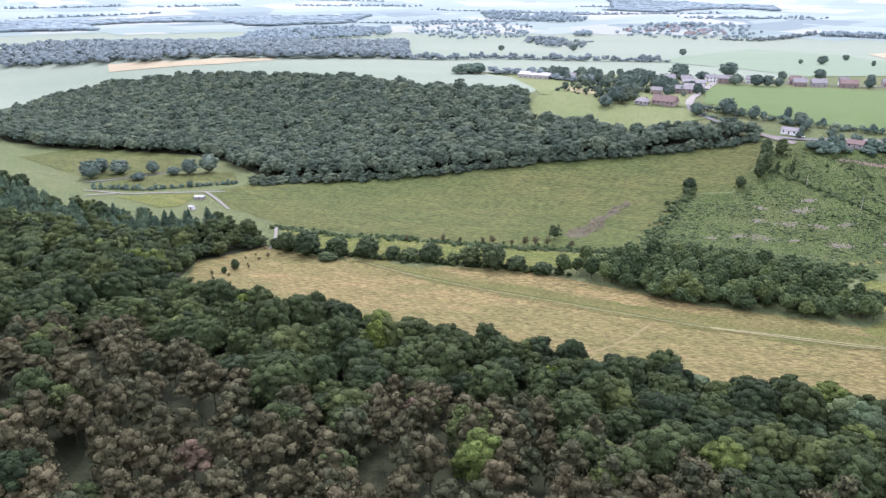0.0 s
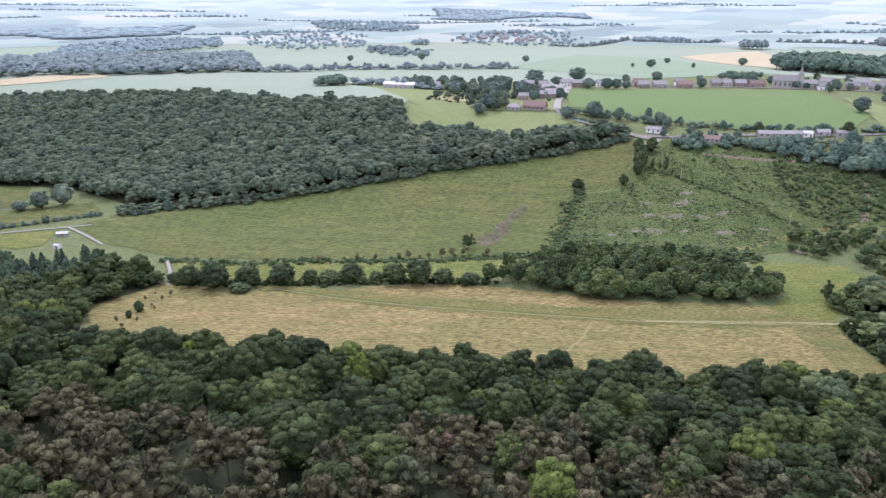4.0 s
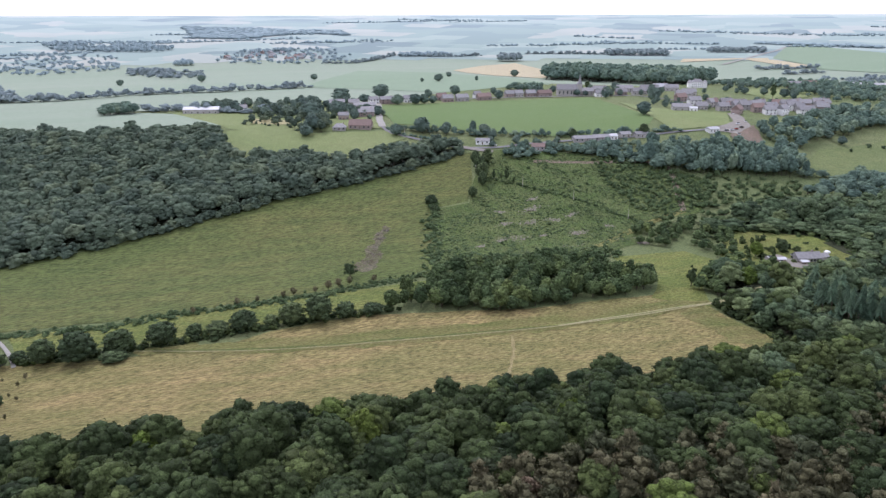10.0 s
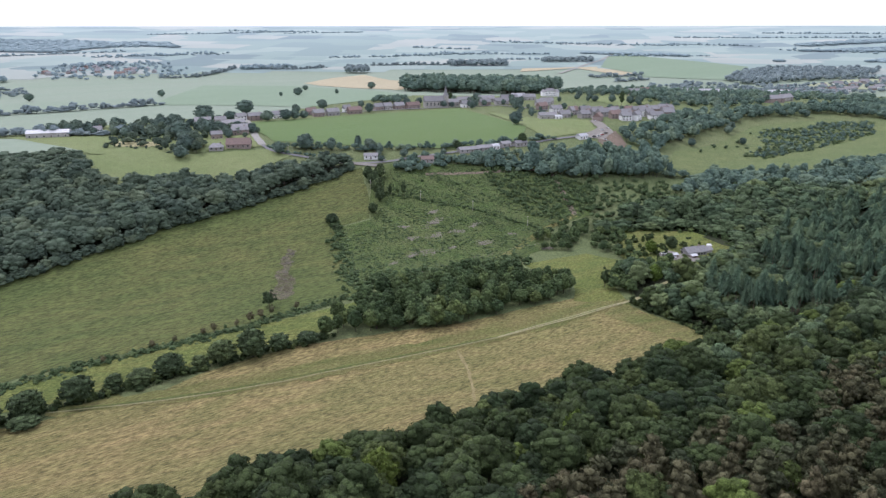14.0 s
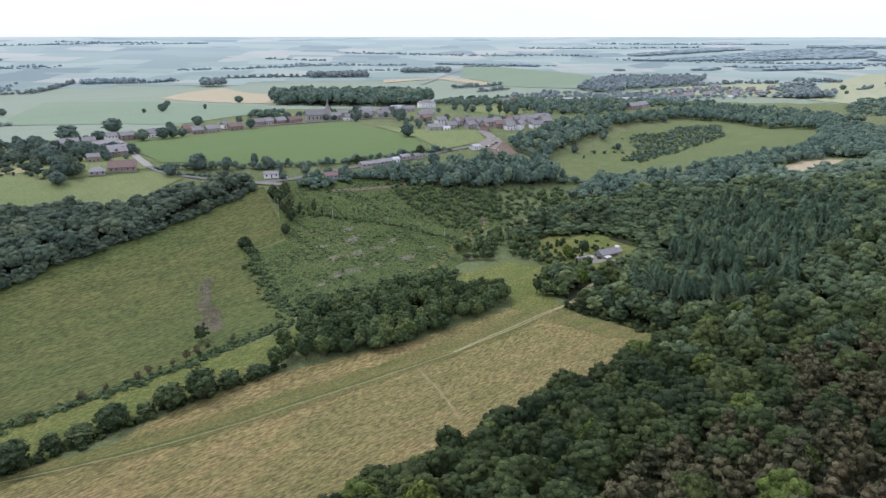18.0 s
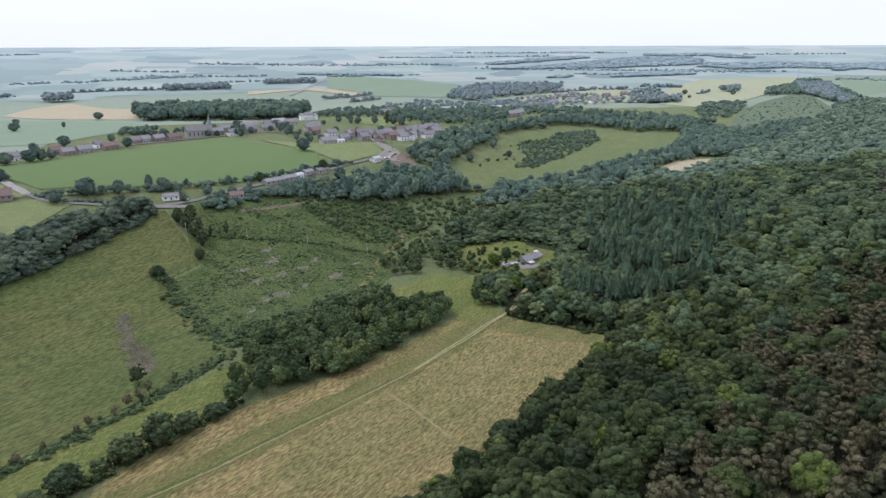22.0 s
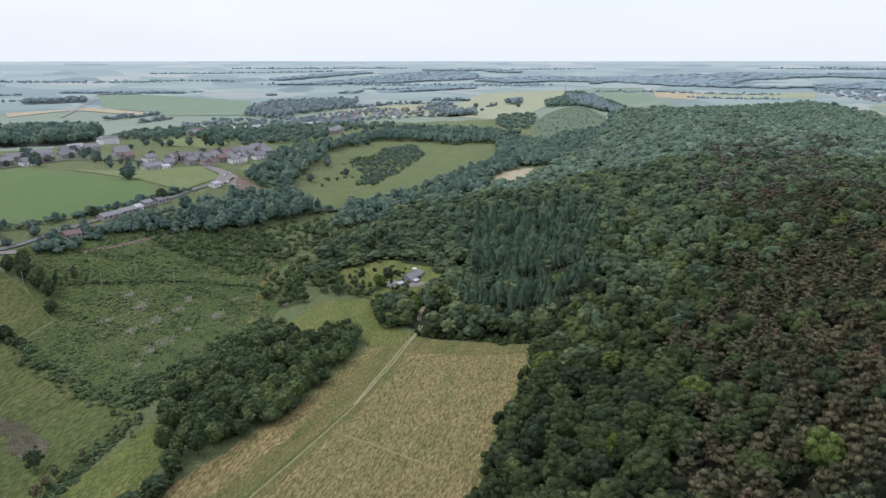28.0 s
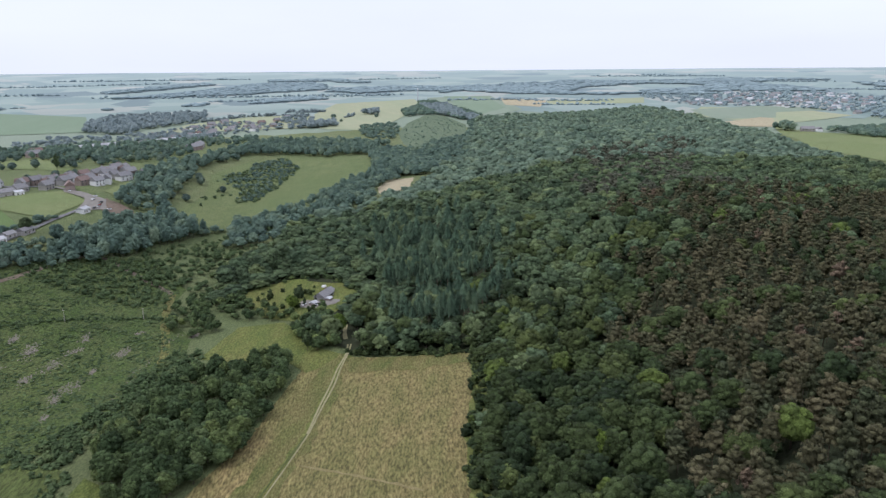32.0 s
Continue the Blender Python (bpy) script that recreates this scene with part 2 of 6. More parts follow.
TILE = mottled("tile_roof", (0.215, 0.150, 0.128), (0.165, 0.120, 0.105), 0.7)
SHEET = mottled("sheet_roof", (0.46, 0.46, 0.46), (0.36, 0.36, 0.37), 0.3, 0.5)
GLASS = mottled("window_glass", (0.035, 0.04, 0.045), (0.05, 0.055, 0.06), 0.5, 0.08, 0.0, 0, 0.3, 0.5)
DOORWOOD = mottled("door_paint", (0.16, 0.12, 0.09), (0.12, 0.09, 0.07), 2.0, 0.6)
POLEWOOD = mottled("pole_timber", (0.42, 0.39, 0.34), (0.33, 0.30, 0.26), 2.0)
STEEL = mottled("mast_steel", (0.45, 0.46, 0.47), (0.38, 0.39, 0.40), 0.5, 0.5, 0.6)
CARWHITE = mottled("white_car_paint", (0.75, 0.75, 0.75), (0.7, 0.7, 0.7), 0.5, 0.25, 0, 0, 0.04, 0.5)
CARDARK = mottled("dark_car_paint", (0.05, 0.055, 0.06), (0.06, 0.065, 0.07), 0.5, 0.25, 0, 0, 0.2, 0.5)
CARRED = mottled("red_car_paint", (0.35, 0.05, 0.04), (0.3, 0.05, 0.04), 0.5, 0.25, 0, 0, 0.2, 0.5)
TYRE = mottled("tyre_rubber", (0.02, 0.02, 0.02), (0.03, 0.03, 0.03), 2.0, 0.9)
BRUSH = mottled("cut_branches", (0.213, 0.186, 0.152), (0.137, 0.125, 0.096), 0.8)
STEMBARK = mottled("conifer_bark", (0.20, 0.135, 0.095), (0.13, 0.10, 0.075), 1.0, 0.9)
BARK = mottled("bark", (0.12, 0.095, 0.07), (0.07, 0.055, 0.04), 2.0, 0.9)


# ---- terrain ----
AXIS = [(-1500, -60, -14), (-900, 60, -12), (-600, 140, -9), (-407, 180, -8), (-294, 250, -4), (-90, 338, -3), (-10, 430, 0),
        (60, 520, 8), (150, 610, 16), (300, 740, 24), (600, 940, 34), (1200, 1300, 42), (2600, 2200, 42)]


def axis_samples():
    a, out = np.array(AXIS, float), []
    for p, q in zip(a[:-1], a[1:]):
        run = np.hypot(*(q - p)[:2])
        n = max(2, int(run / 25))
        k = np.linspace(0, 1, n, endpoint=False)[:, None]
        out.append(np.c_[p + (q - p) * k, np.repeat((q - p)[None, :2] / run, n, 0)])
    return np.concatenate(out)


AX = axis_samples()


def sstep(a, b, x):
    k = np.clip((x - a) / (b - a), 0, 1)
    return k * k * (3 - 2 * k)


def height(x, y):
    """The lie of the land: a winding valley between two slopes, a plateau behind, hills rising to the horizon."""
    x, y = np.asarray(x, float), np.asarray(y, float)
    shape, x, y = x.shape, x.ravel(), y.ravel()
    out = np.empty(len(x))
    for i in range(0, len(x), 20000):
        X, Y = x[i:i + 20000], y[i:i + 20000]
        dx, dy = X[:, None] - AX[:, 0], Y[:, None] - AX[:, 1]
        d2 = dx * dx + dy * dy + 100
        w = d2 ** -3.0
        w /= w.sum(1, keepdims=True)
        base = (w * AX[:, 2]).sum(1)
        side = (w * (AX[:, 3] * dy - AX[:, 4] * dx)).sum(1)
        d = np.sqrt(d2.min(1) - 99.9)
        n, s, k = sstep(70, 350 - 90 * sstep(-300, -60, X), d), sstep(25, 330, d), sstep(-20, 20, side)
        r = np.hypot(X + 170, Y)
        top = 46 - 16 * sstep(1000, 1500, r) + 8 * sstep(1700, 2200, r) + 4 * np.sin(X / 310 + 1) * np.sin(Y / 270) * sstep(900, 1400, r)
        far = sstep(1900, 4700, r)
        out[i:i + 20000] = (base + (top - base) * (s * (1 - k) + n * k)) * (1 - far) + 146 * far
    return out.reshape(shape)


def ground_z(x, y):
    return float(height(np.array([x]), np.array([y]))[0])


def mesh_of(name, verts, faces, mats, index=None, smooth=False):
    me = bpy.data.meshes.new(name)
    verts, faces = np.asarray(verts, np.float32), np.asarray(faces, np.int32)
    k = faces.shape[1]
    me.vertices.add(len(verts))
    me.vertices.foreach_set("co", verts.ravel())
    me.loops.add(faces.size)
    me.loops.foreach_set("vertex_index", faces.ravel())
    me.polygons.add(len(faces))
    me.polygons.foreach_set("loop_start", np.arange(0, faces.size, k, dtype=np.int32))
    for m in mats:
        me.materials.append(m)
    if index is not None:
        me.polygons.foreach_set("material_index", np.asarray(index, np.int32))
    me.polygons.foreach_set("use_smooth", np.full(len(faces), smooth) if isinstance(smooth, bool) else smooth)
    me.update(calc_edges=True)
    return me


def grid_lines(lo, a, b, hi, step):
    inner = np.arange(a, b + 1, step)
    up, down, out = [b], [a], step
    while up[-1] < hi:
        out *= 1.09
        up.append(up[-1] + min(out, 110))
    out = step
    while down[-1] > lo:
        out *= 1.09
        down.append(down[-1] - min(out, 110))
    return np.concatenate([down[:0:-1], inner, up[1:]])


def build_ground():
    xs, ys = grid_lines(-5000, -760, 420, 5000, 9), grid_lines(-700, 30, 900, 5000, 9)
    gx, gy = np.meshgrid(xs, ys)
    v = np.stack([gx.ravel(), gy.ravel(), height(gx, gy).ravel()], 1)
    n = len(xs)
    i = (np.arange(len(ys) - 1)[:, None] * n + np.arange(n - 1)).ravel()
    r = np.hypot(v[i, 0] + 170, v[i, 1])
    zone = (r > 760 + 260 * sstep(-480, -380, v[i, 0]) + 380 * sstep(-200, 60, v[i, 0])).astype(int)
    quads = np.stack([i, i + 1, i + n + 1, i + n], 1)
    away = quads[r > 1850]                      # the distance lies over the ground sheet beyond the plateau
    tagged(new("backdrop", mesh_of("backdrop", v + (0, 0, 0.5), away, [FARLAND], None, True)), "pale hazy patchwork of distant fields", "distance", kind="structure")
    return tagged(new("ground", mesh_of("ground", v, quads, [GROUND, PLATEAU_HAZE_B], zone, True)),
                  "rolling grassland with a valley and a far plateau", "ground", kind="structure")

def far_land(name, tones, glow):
    """The distance: pale fields and dark woods, fading into haze painted with pale tones and emission."""
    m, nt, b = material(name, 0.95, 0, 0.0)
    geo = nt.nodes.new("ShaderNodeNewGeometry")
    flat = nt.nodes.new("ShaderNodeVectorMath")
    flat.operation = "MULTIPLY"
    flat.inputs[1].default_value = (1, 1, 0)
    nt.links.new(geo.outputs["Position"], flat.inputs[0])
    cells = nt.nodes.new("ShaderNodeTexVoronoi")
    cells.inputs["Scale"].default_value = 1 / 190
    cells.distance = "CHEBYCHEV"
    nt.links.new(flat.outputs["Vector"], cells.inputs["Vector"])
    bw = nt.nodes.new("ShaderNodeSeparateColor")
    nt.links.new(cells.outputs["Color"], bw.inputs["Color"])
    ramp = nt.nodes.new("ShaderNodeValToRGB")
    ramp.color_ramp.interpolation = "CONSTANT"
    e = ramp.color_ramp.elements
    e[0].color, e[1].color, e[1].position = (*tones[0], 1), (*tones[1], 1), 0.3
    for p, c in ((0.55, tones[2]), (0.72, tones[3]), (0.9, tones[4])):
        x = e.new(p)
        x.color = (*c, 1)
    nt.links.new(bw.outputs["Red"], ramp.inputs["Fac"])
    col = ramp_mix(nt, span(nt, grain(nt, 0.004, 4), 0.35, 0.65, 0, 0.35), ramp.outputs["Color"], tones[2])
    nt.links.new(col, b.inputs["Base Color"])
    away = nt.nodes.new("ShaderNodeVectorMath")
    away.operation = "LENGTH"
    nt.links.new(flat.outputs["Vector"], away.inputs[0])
    # painted haze: a bluish glow on the land, stronger farther out
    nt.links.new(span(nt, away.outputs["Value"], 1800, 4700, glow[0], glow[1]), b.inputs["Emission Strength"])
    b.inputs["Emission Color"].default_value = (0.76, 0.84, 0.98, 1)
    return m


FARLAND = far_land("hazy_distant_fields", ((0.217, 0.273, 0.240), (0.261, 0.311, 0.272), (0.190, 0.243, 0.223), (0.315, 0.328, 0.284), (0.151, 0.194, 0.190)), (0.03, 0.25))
# leaf colour almost wholly painted haze, pale blue with little contrast
DISTANT_HAZE = foliage("hazed_distant_wood_leaves", (0.210, 0.271, 0.283), (0.225, 0.290, 0.299), (0.241, 0.306, 0.310), depth=0.1)
build_ground()

from mathutils.geometry import delaunay_2d_cdt


def roughened(outline, step, amount, seed):
    """The outline with points every few metres, a little uneven."""
    rng, out = random.Random(seed), []
    for (ax, ay), (bx, by) in zip(outline, outline[1:] + outline[:1]):
        n = max(1, int(math.hypot(bx - ax, by - ay) / step))
        for i in range(n):
            k = i / n
            j = amount if i else 0
            out.append((ax + (bx - ax) * k + rng.uniform(-j, j), ay + (by - ay) * k + rng.uniform(-j, j)))
    return out


def inside(px, py, outline):
    px, py = np.asarray(px, float), np.asarray(py, float)
    hit = np.zeros(px.shape, bool)
    for (ax, ay), (bx, by) in zip(outline, outline[1:] + outline[:1]):
        if ay != by:
            hit ^= ((ay > py) != (by > py)) & (px < (bx - ax) * (py - ay) / (by - ay) + ax)
    return hit


def field(name, outline, mat, label, category="field", lift=0.2, step=9.0, uneven=0.8, seed=1, kind="structure"):
    """A field draped over the land."""
    edge = roughened(outline, step, uneven, seed)
    ex, ey = np.array(edge).T
    gx, gy = np.meshgrid(np.arange(ex.min(), ex.max(), step), np.arange(ey.min(), ey.max(), step))
    gx, gy = gx.ravel(), gy.ravel()
    ok = inside(gx, gy, edge)
    gx, gy = gx[ok], gy[ok]
    near = np.array([np.hypot(ex - x, ey - y).min() > step * 0.45 for x, y in zip(gx, gy)], bool) if len(gx) else np.zeros(0, bool)
    pts = [Vector(p) for p in edge] + [Vector((x, y)) for x, y in zip(gx[near], gy[near])]
    v, _, f, _, _, _ = delaunay_2d_cdt(pts, [], [list(range(len(edge)))], 1, 1e-4)
    v = np.array([(p.x, p.y) for p in v])
    z = height(v[:, 0], v[:, 1]) + lift
    return tagged(new(name, mesh_of(name, np.c_[v, z], [list(t) for t in f], [mat], None, True)), label, category, kind=kind)


def strip(name, line, width, mat, label, category="track", lift=0.35, step=6.0, kind="structure", uneven=0.15):
    """A road or track along a line, draped over the land."""
    pts, rng = [], random.Random(len(line))
    for (ax, ay), (bx, by) in zip(line[:-1], line[1:]):
        n = max(1, int(math.hypot(bx - ax, by - ay) / step))
        pts += [(ax + (bx - ax) * i / n, ay + (by - ay) * i / n) for i in range(n)]
    p = np.array(pts + [line[-1]], float)
    for _ in range(3):
        p[1:-1] = (p[:-2] + 2 * p[1:-1] + p[2:]) / 4
    d = np.gradient(p, axis=0)
    d /= np.hypot(d[:, 0], d[:, 1])[:, None] + 1e-9
    side = np.stack([-d[:, 1], d[:, 0]], 1)
    rows = []
    for k in (-0.5, -0.17, 0.17, 0.5):
        q = p + side * width * (k + np.array([rng.uniform(-uneven, uneven) for _ in p]) * 0.3)[:, None]
        rows.append(np.c_[q, height(q[:, 0], q[:, 1]) + lift])
    v, n = np.stack(rows, 1).reshape(-1, 3), 4
    i = (np.arange(len(p) - 1)[:, None] * n + np.arange(3)).ravel()
    return tagged(new(name, mesh_of(name, v, np.stack([i, i + 1, i + n + 1, i + n], 1), [mat], None, True)), label, category, kind=kind)


MEADOW = [(-302, 70), (-340, 88), (-378, 104), (-392, 150), (-342, 173), (-305, 197), (-293, 217), (-259, 248), (-217, 268), (-177, 286),
          (-152, 304), (-117, 327), (-90, 322), (-60, 284), (-45, 264), (-70, 240), (-98, 218), (-130, 196), (-161, 166), (-180, 156), (-203, 138),
          (-217, 122), (-240, 106), (-269, 88)]
field("hay_meadow", MEADOW, HAY, "pale dry hay meadow beside the wood", "meadow", 0.25)
RUTLINE = [(-86, 324), (-102, 313), (-117, 300), (-136, 286), (-159, 268), (-182, 254), (-212, 236), (-236, 222), (-253, 211), (-276, 200), (-302, 191), (-343, 180)]


def beside(line, off):
    """The line shifted to its right by so many metres, nearer at its ends."""
    p = np.array(line, float)
    d = np.gradient(p, axis=0)
    d /= np.hypot(d[:, 0], d[:, 1])[:, None]
    k = np.minimum(1, np.minimum(np.arange(len(p)) + 1, len(p) - np.arange(len(p))) / 2.5)[:, None]
    return [(float(x), float(y)) for x, y in p + np.stack([d[:, 1], -d[:, 0]], 1) * off * k]


GREEN_BAND = beside(RUTLINE, 13) + beside(RUTLINE, -5)[::-1]
field("green_band", GREEN_BAND, FRESH, "greener grass band beside the wheel ruts", "grass", 0.42, 6, 3.2)
field("meadow_end", [(-92, 322), (-60, 284), (-44, 263), (-60, 254), (-80, 278), (-102, 306)], FRESH, "green grass at the meadow end by the gate", "grass", 0.44, 4, 3.2)
field("pasture", [(-537, 168), (-489, 161), (-426, 177), (-373, 210), (-321, 249), (-275, 288), (-243, 320), (-258, 360), (-270, 385), (-284, 422), (-262, 441),
                  (-268, 470), (-286, 524), (-322, 476), (-370, 420), (-393, 400), (-431, 341), (-470, 289), (-513, 252), (-541, 201)],
      PASTURE, "large green pasture with yellowish grass", "pasture", 0.25)
field("stream_meadow", [(-418, 174), (-371, 206), (-319, 244), (-273, 282), (-240, 310), (-236, 284), (-262, 254), (-300, 220), (-345, 188), (-395, 160)],
      STREAM, "narrow bright green wet meadow by the stream", "meadow", 0.3)
field("clearcut", [(-268, 472), (-275, 528), (-254, 540), (-185, 551), (-136, 564), (-83, 543), (-95, 488), (-130, 455), (-134, 413), (-163, 376), (-238, 340),
                   (-256, 351), (-283, 419), (-260, 439)], CLEARCUT, "felled woodland overgrown with bramble and stumps", "clearing", 0.3)
field("small_meadow", [(-147, 384), (-104, 408), (-80, 393), (-92, 348), (-86, 319), (-118, 322), (-116, 348), (-134, 362)], STREAM,
      "small yellow-green meadow behind the copse", "meadow", 0.32)
HOUSE_GARDEN = [(-72, 464), (-24, 460), (0, 436), (-10, 396), (-46, 382), (-72, 380), (-84, 410)]
HOUSE_APPROACH = [(-86, 384), (-84, 412), (-60, 402), (-8, 404), (-20, 376), (-46, 360), (-66, 358)]
field("house_garden", HOUSE_GARDEN, STREAM, "rough garden clearing round the lone house", "garden", 0.5, 6)
field("village_crop_field", [(-453, 684), (-395, 730), (-326, 781), (-232, 853), (-146, 690), (-150, 640), (-175, 600), (-212, 587), (-292, 572), (-347, 573), (-378, 569)],
      CROP, "large smooth green crop field below the village", "field", 0.5)
field("village_paddock", [(-196, 814), (-148, 764), (-76, 749), (-74, 694), (-126, 650), (-146, 690)], LAWN, "pale green paddock beside the village", "paddock", 0.52)
field("farm_paddock", [(-479, 444), (-509, 488), (-470, 515), (-443, 510), (-375, 544), (-350, 533), (-368, 497), (-393, 466), (-421, 474), (-440, 453)],
      LAWN, "pale green paddock between wood and farm", "paddock", 0.5)

# ---- trees ----
def ico(level):
    bm = bmesh.new()
    bmesh.ops.create_icosphere(bm, subdivisions=level, radius=1)
    bm.verts.ensure_lookup_table()
    v = np.array([p.co[:] for p in bm.verts])
    f = np.array([[q.index for q in p.verts] for p in bm.faces])
    bm.free()
    return v, f


ICO = {k: ico(k) for k in (1, 2, 3)}


def unit(rng, n):
    v = rng.normal(size=(n, 3))
    return v / np.linalg.norm(v, axis=1)[:, None]


def lobed(rng, dirs, lobes, depth=0.3):
    """The radius of an uneven crown in the given directions."""
    c = unit(rng, lobes)
    c[:, 2] = np.abs(c[:, 2]) * 0.9 - 0.25
    c /= np.linalg.norm(c, axis=1)[:, None]
    size = rng.uniform(0.7, 1.0, lobes)
    near = np.clip(1 - (1 - dirs @ c.T) * rng.uniform(2.2, 3.6, lobes), 0, 1) ** 0.6 * size
    return (1 - depth) + depth * near.max(1)


def tufts(rng, at, out, size, spread=0.5):
    """Leaf clumps: single bent triangles standing off the crown."""
    n = len(at)
    axis = out + rng.normal(size=(n, 3)) * spread
    a = np.cross(axis, unit(rng, n))
    a /= np.linalg.norm(a, axis=1)[:, None] + 1e-9
    b = np.cross(axis, a)
    b /= np.linalg.norm(b, axis=1)[:, None] + 1e-9
    s = size * rng.uniform(0.6, 1.3, n)[:, None]
    k = rng.uniform(-0.5, 0.5, n)[:, None]
    v = np.stack([at + a * s, at - a * s * 0.6 + b * s * 0.9, at - a * s * (0.6 + k * 0.3) - b * s * 0.8 + out * s * 0.5], 1)
    return v.reshape(-1, 3), np.arange(3 * n).reshape(n, 3)


def stem(top, r, sides=5):
    k = np.arange(sides) * 2 * np.pi / sides
    ring = np.stack([np.cos(k), np.sin(k), 0 * k], 1)
    v = np.concatenate([ring * r - (0, 0, 0.06), ring * r * 0.45 + (0, 0, top)])
    i, j = np.arange(sides), (np.arange(sides) + 1) % sides
    return v, np.concatenate([np.stack([i, j, j + sides], 1), np.stack([i, j + sides, i + sides], 1)])


def joined(parts):
    """Parts are (verts, faces, material index, smooth)."""
    v, f, m, s, base = [], [], [], [], 0
    for pv, pf, mi, sm in parts:
        v.append(pv)
        f.append(pf + base)
        m.append(np.full(len(pf), mi))
        s.append(np.full(len(pf), sm))
        base += len(pv)
    return np.concatenate(v), np.concatenate(f), np.concatenate(m), np.concatenate(s)


def round_crown(seed, level, n_tufts, tuft, lobes=13, squash=0.8, bottom=0.3, stem_too=True, depth=0.34):
    """A broadleaf in a unit box: height 1, crown radius 0.5."""
    rng = np.random.default_rng(seed)
    d, f = ICO[level]
    state = rng.integers(1 << 30)
    shape = lambda q: lobed(np.random.default_rng(state), q, lobes, depth)
    half = (1 - bottom) / 2
    stretch = np.array([0.5, 0.5, half])
    mid = np.array([0, 0, bottom + half])
    core = d * shape(d)[:, None]
    core[:, 2] = np.where(core[:, 2] < 0, core[:, 2] * 0.85, core[:, 2])
    parts = [(core * stretch * (0.94 if n_tufts else 1) + mid, f, 0, True)]
    if n_tufts:
        q = unit(rng, n_tufts)
        q[:, 2] = np.where(q[:, 2] < -0.35, -q[:, 2], q[:, 2])
        parts.append((*tufts(rng, q * shape(q)[:, None] * stretch + mid, q, tuft), 0, False))
    if stem_too:
        parts.append((*stem(bottom + 0.2, 0.03), 1, False))
    return joined(parts)


def clump_crown(seed, clumps, level, n_tufts, tuft, bottom=0.1, stem_too=True, size=(0.17, 0.27), core=0.9):
    """A broadleaf crown: an uneven dome set with many flattened leaf masses and loose sprays, with shaded gaps between."""
    rng = np.random.default_rng(seed)
    d, f = ICO[level]
    up = f[d[f].mean(1)[:, 2] > -0.42]
    mid, half = bottom + (1 - bottom) * 0.46, (1 - bottom) * 0.54
    lean = rng.normal(0, 0.035, 2)
    state = rng.integers(1 << 30)
    dome = lambda q: lobed(np.random.default_rng(state), q, 7, 0.22 if clumps > 20 else 0.36)
    n = 1.4 * np.arange(clumps) / clumps
    z = 1 - n - rng.uniform(0, 1.4 / clumps, clumps)
    a = np.arange(clumps) * 2.39996 + rng.uniform(-0.5, 0.5, clumps)
    r = np.sqrt(np.clip(1 - z * z, 0, 1))
    q = np.stack([np.cos(a) * r, np.sin(a) * r, z], 1)
    s = rng.uniform(*size, clumps)
    out = (dome(q) * rng.uniform(0.93, 1.05, clumps))[:, None]
    at = q * out * (np.array([0.5, 0.5, half]) - s[:, None] * (0.75, 0.75, 0.5)) + (0, 0, mid)
    at[:, :2] += lean * z[:, None]
    inner, g = ICO[2 if clumps > 12 else 1]
    parts = [(inner * dome(inner)[:, None] * (0.42, 0.42, half * 0.84) + (0, 0, mid), g, 0, True)]
    for c, w in zip(at, s):
        parts.append((d * (1 + rng.normal(0, 0.16, (len(d), 1))) * np.array((w, w, w * 0.62)) * core + c, up, 0, True))
    if n_tufts:
        w = rng.integers(0, clumps, n_tufts)
        o = unit(rng, n_tufts)
        o[:, 2] = np.abs(o[:, 2]) - 0.25
        parts.append((*tufts(rng, at[w] + o * s[w, None] * (1.05, 1.05, 0.66), o + (0, 0, 0.35), tuft, 0.5), 0, False))
    if stem_too:
        parts.append((*stem(bottom + 0.25, 0.03), 1, False))
    return joined(parts)


def pine_crown(seed, clumps, n_tufts, tuft):
    """A Scots pine: a bare stem below a blunt cone of flat needle tiers, uneven and open towards the foot."""
    rng = np.random.default_rng(seed)
    d, f = ICO[1]
    blunt = rng.uniform(0.5, 0.85)
    parts, spots = [(d * (0.32, 0.32, 0.36) + (0, 0, 0.58), f, 0, True)], []
    for i in range(clumps):
        k = (i + 0.3) / clumps
        a, r = i * 2.39996 + rng.uniform(-0.5, 0.5), 0.36 * k ** blunt * rng.uniform(0.75, 1.12)
        s = rng.uniform(0.24, 0.33) * (0.62 + 0.45 * k)
        c = np.array([math.cos(a) * r, math.sin(a) * r, 0.93 - 0.52 * k + rng.uniform(-0.05, 0.05)])
        parts.append((d * (1 + rng.normal(0, 0.16, (len(d), 1))) * (s * 0.85, s * 0.85, s * 0.5) + c, f, 0, True))
        spots.append((c, s))
    w = rng.integers(0, clumps, n_tufts)
    q = unit(rng, n_tufts)
    q[:, 2] = np.abs(q[:, 2]) * 0.9 - 0.15
    at = np.array([spots[j][0] for j in w]) + q * np.array([[spots[j][1]] for j in w]) * (0.95, 0.95, 0.55)
    parts.append((*tufts(rng, at, q + (0, 0, 0.7), tuft, 0.35), 0, False))
    parts.append((*stem(0.8, 0.022), 1, False))
    return joined(parts)


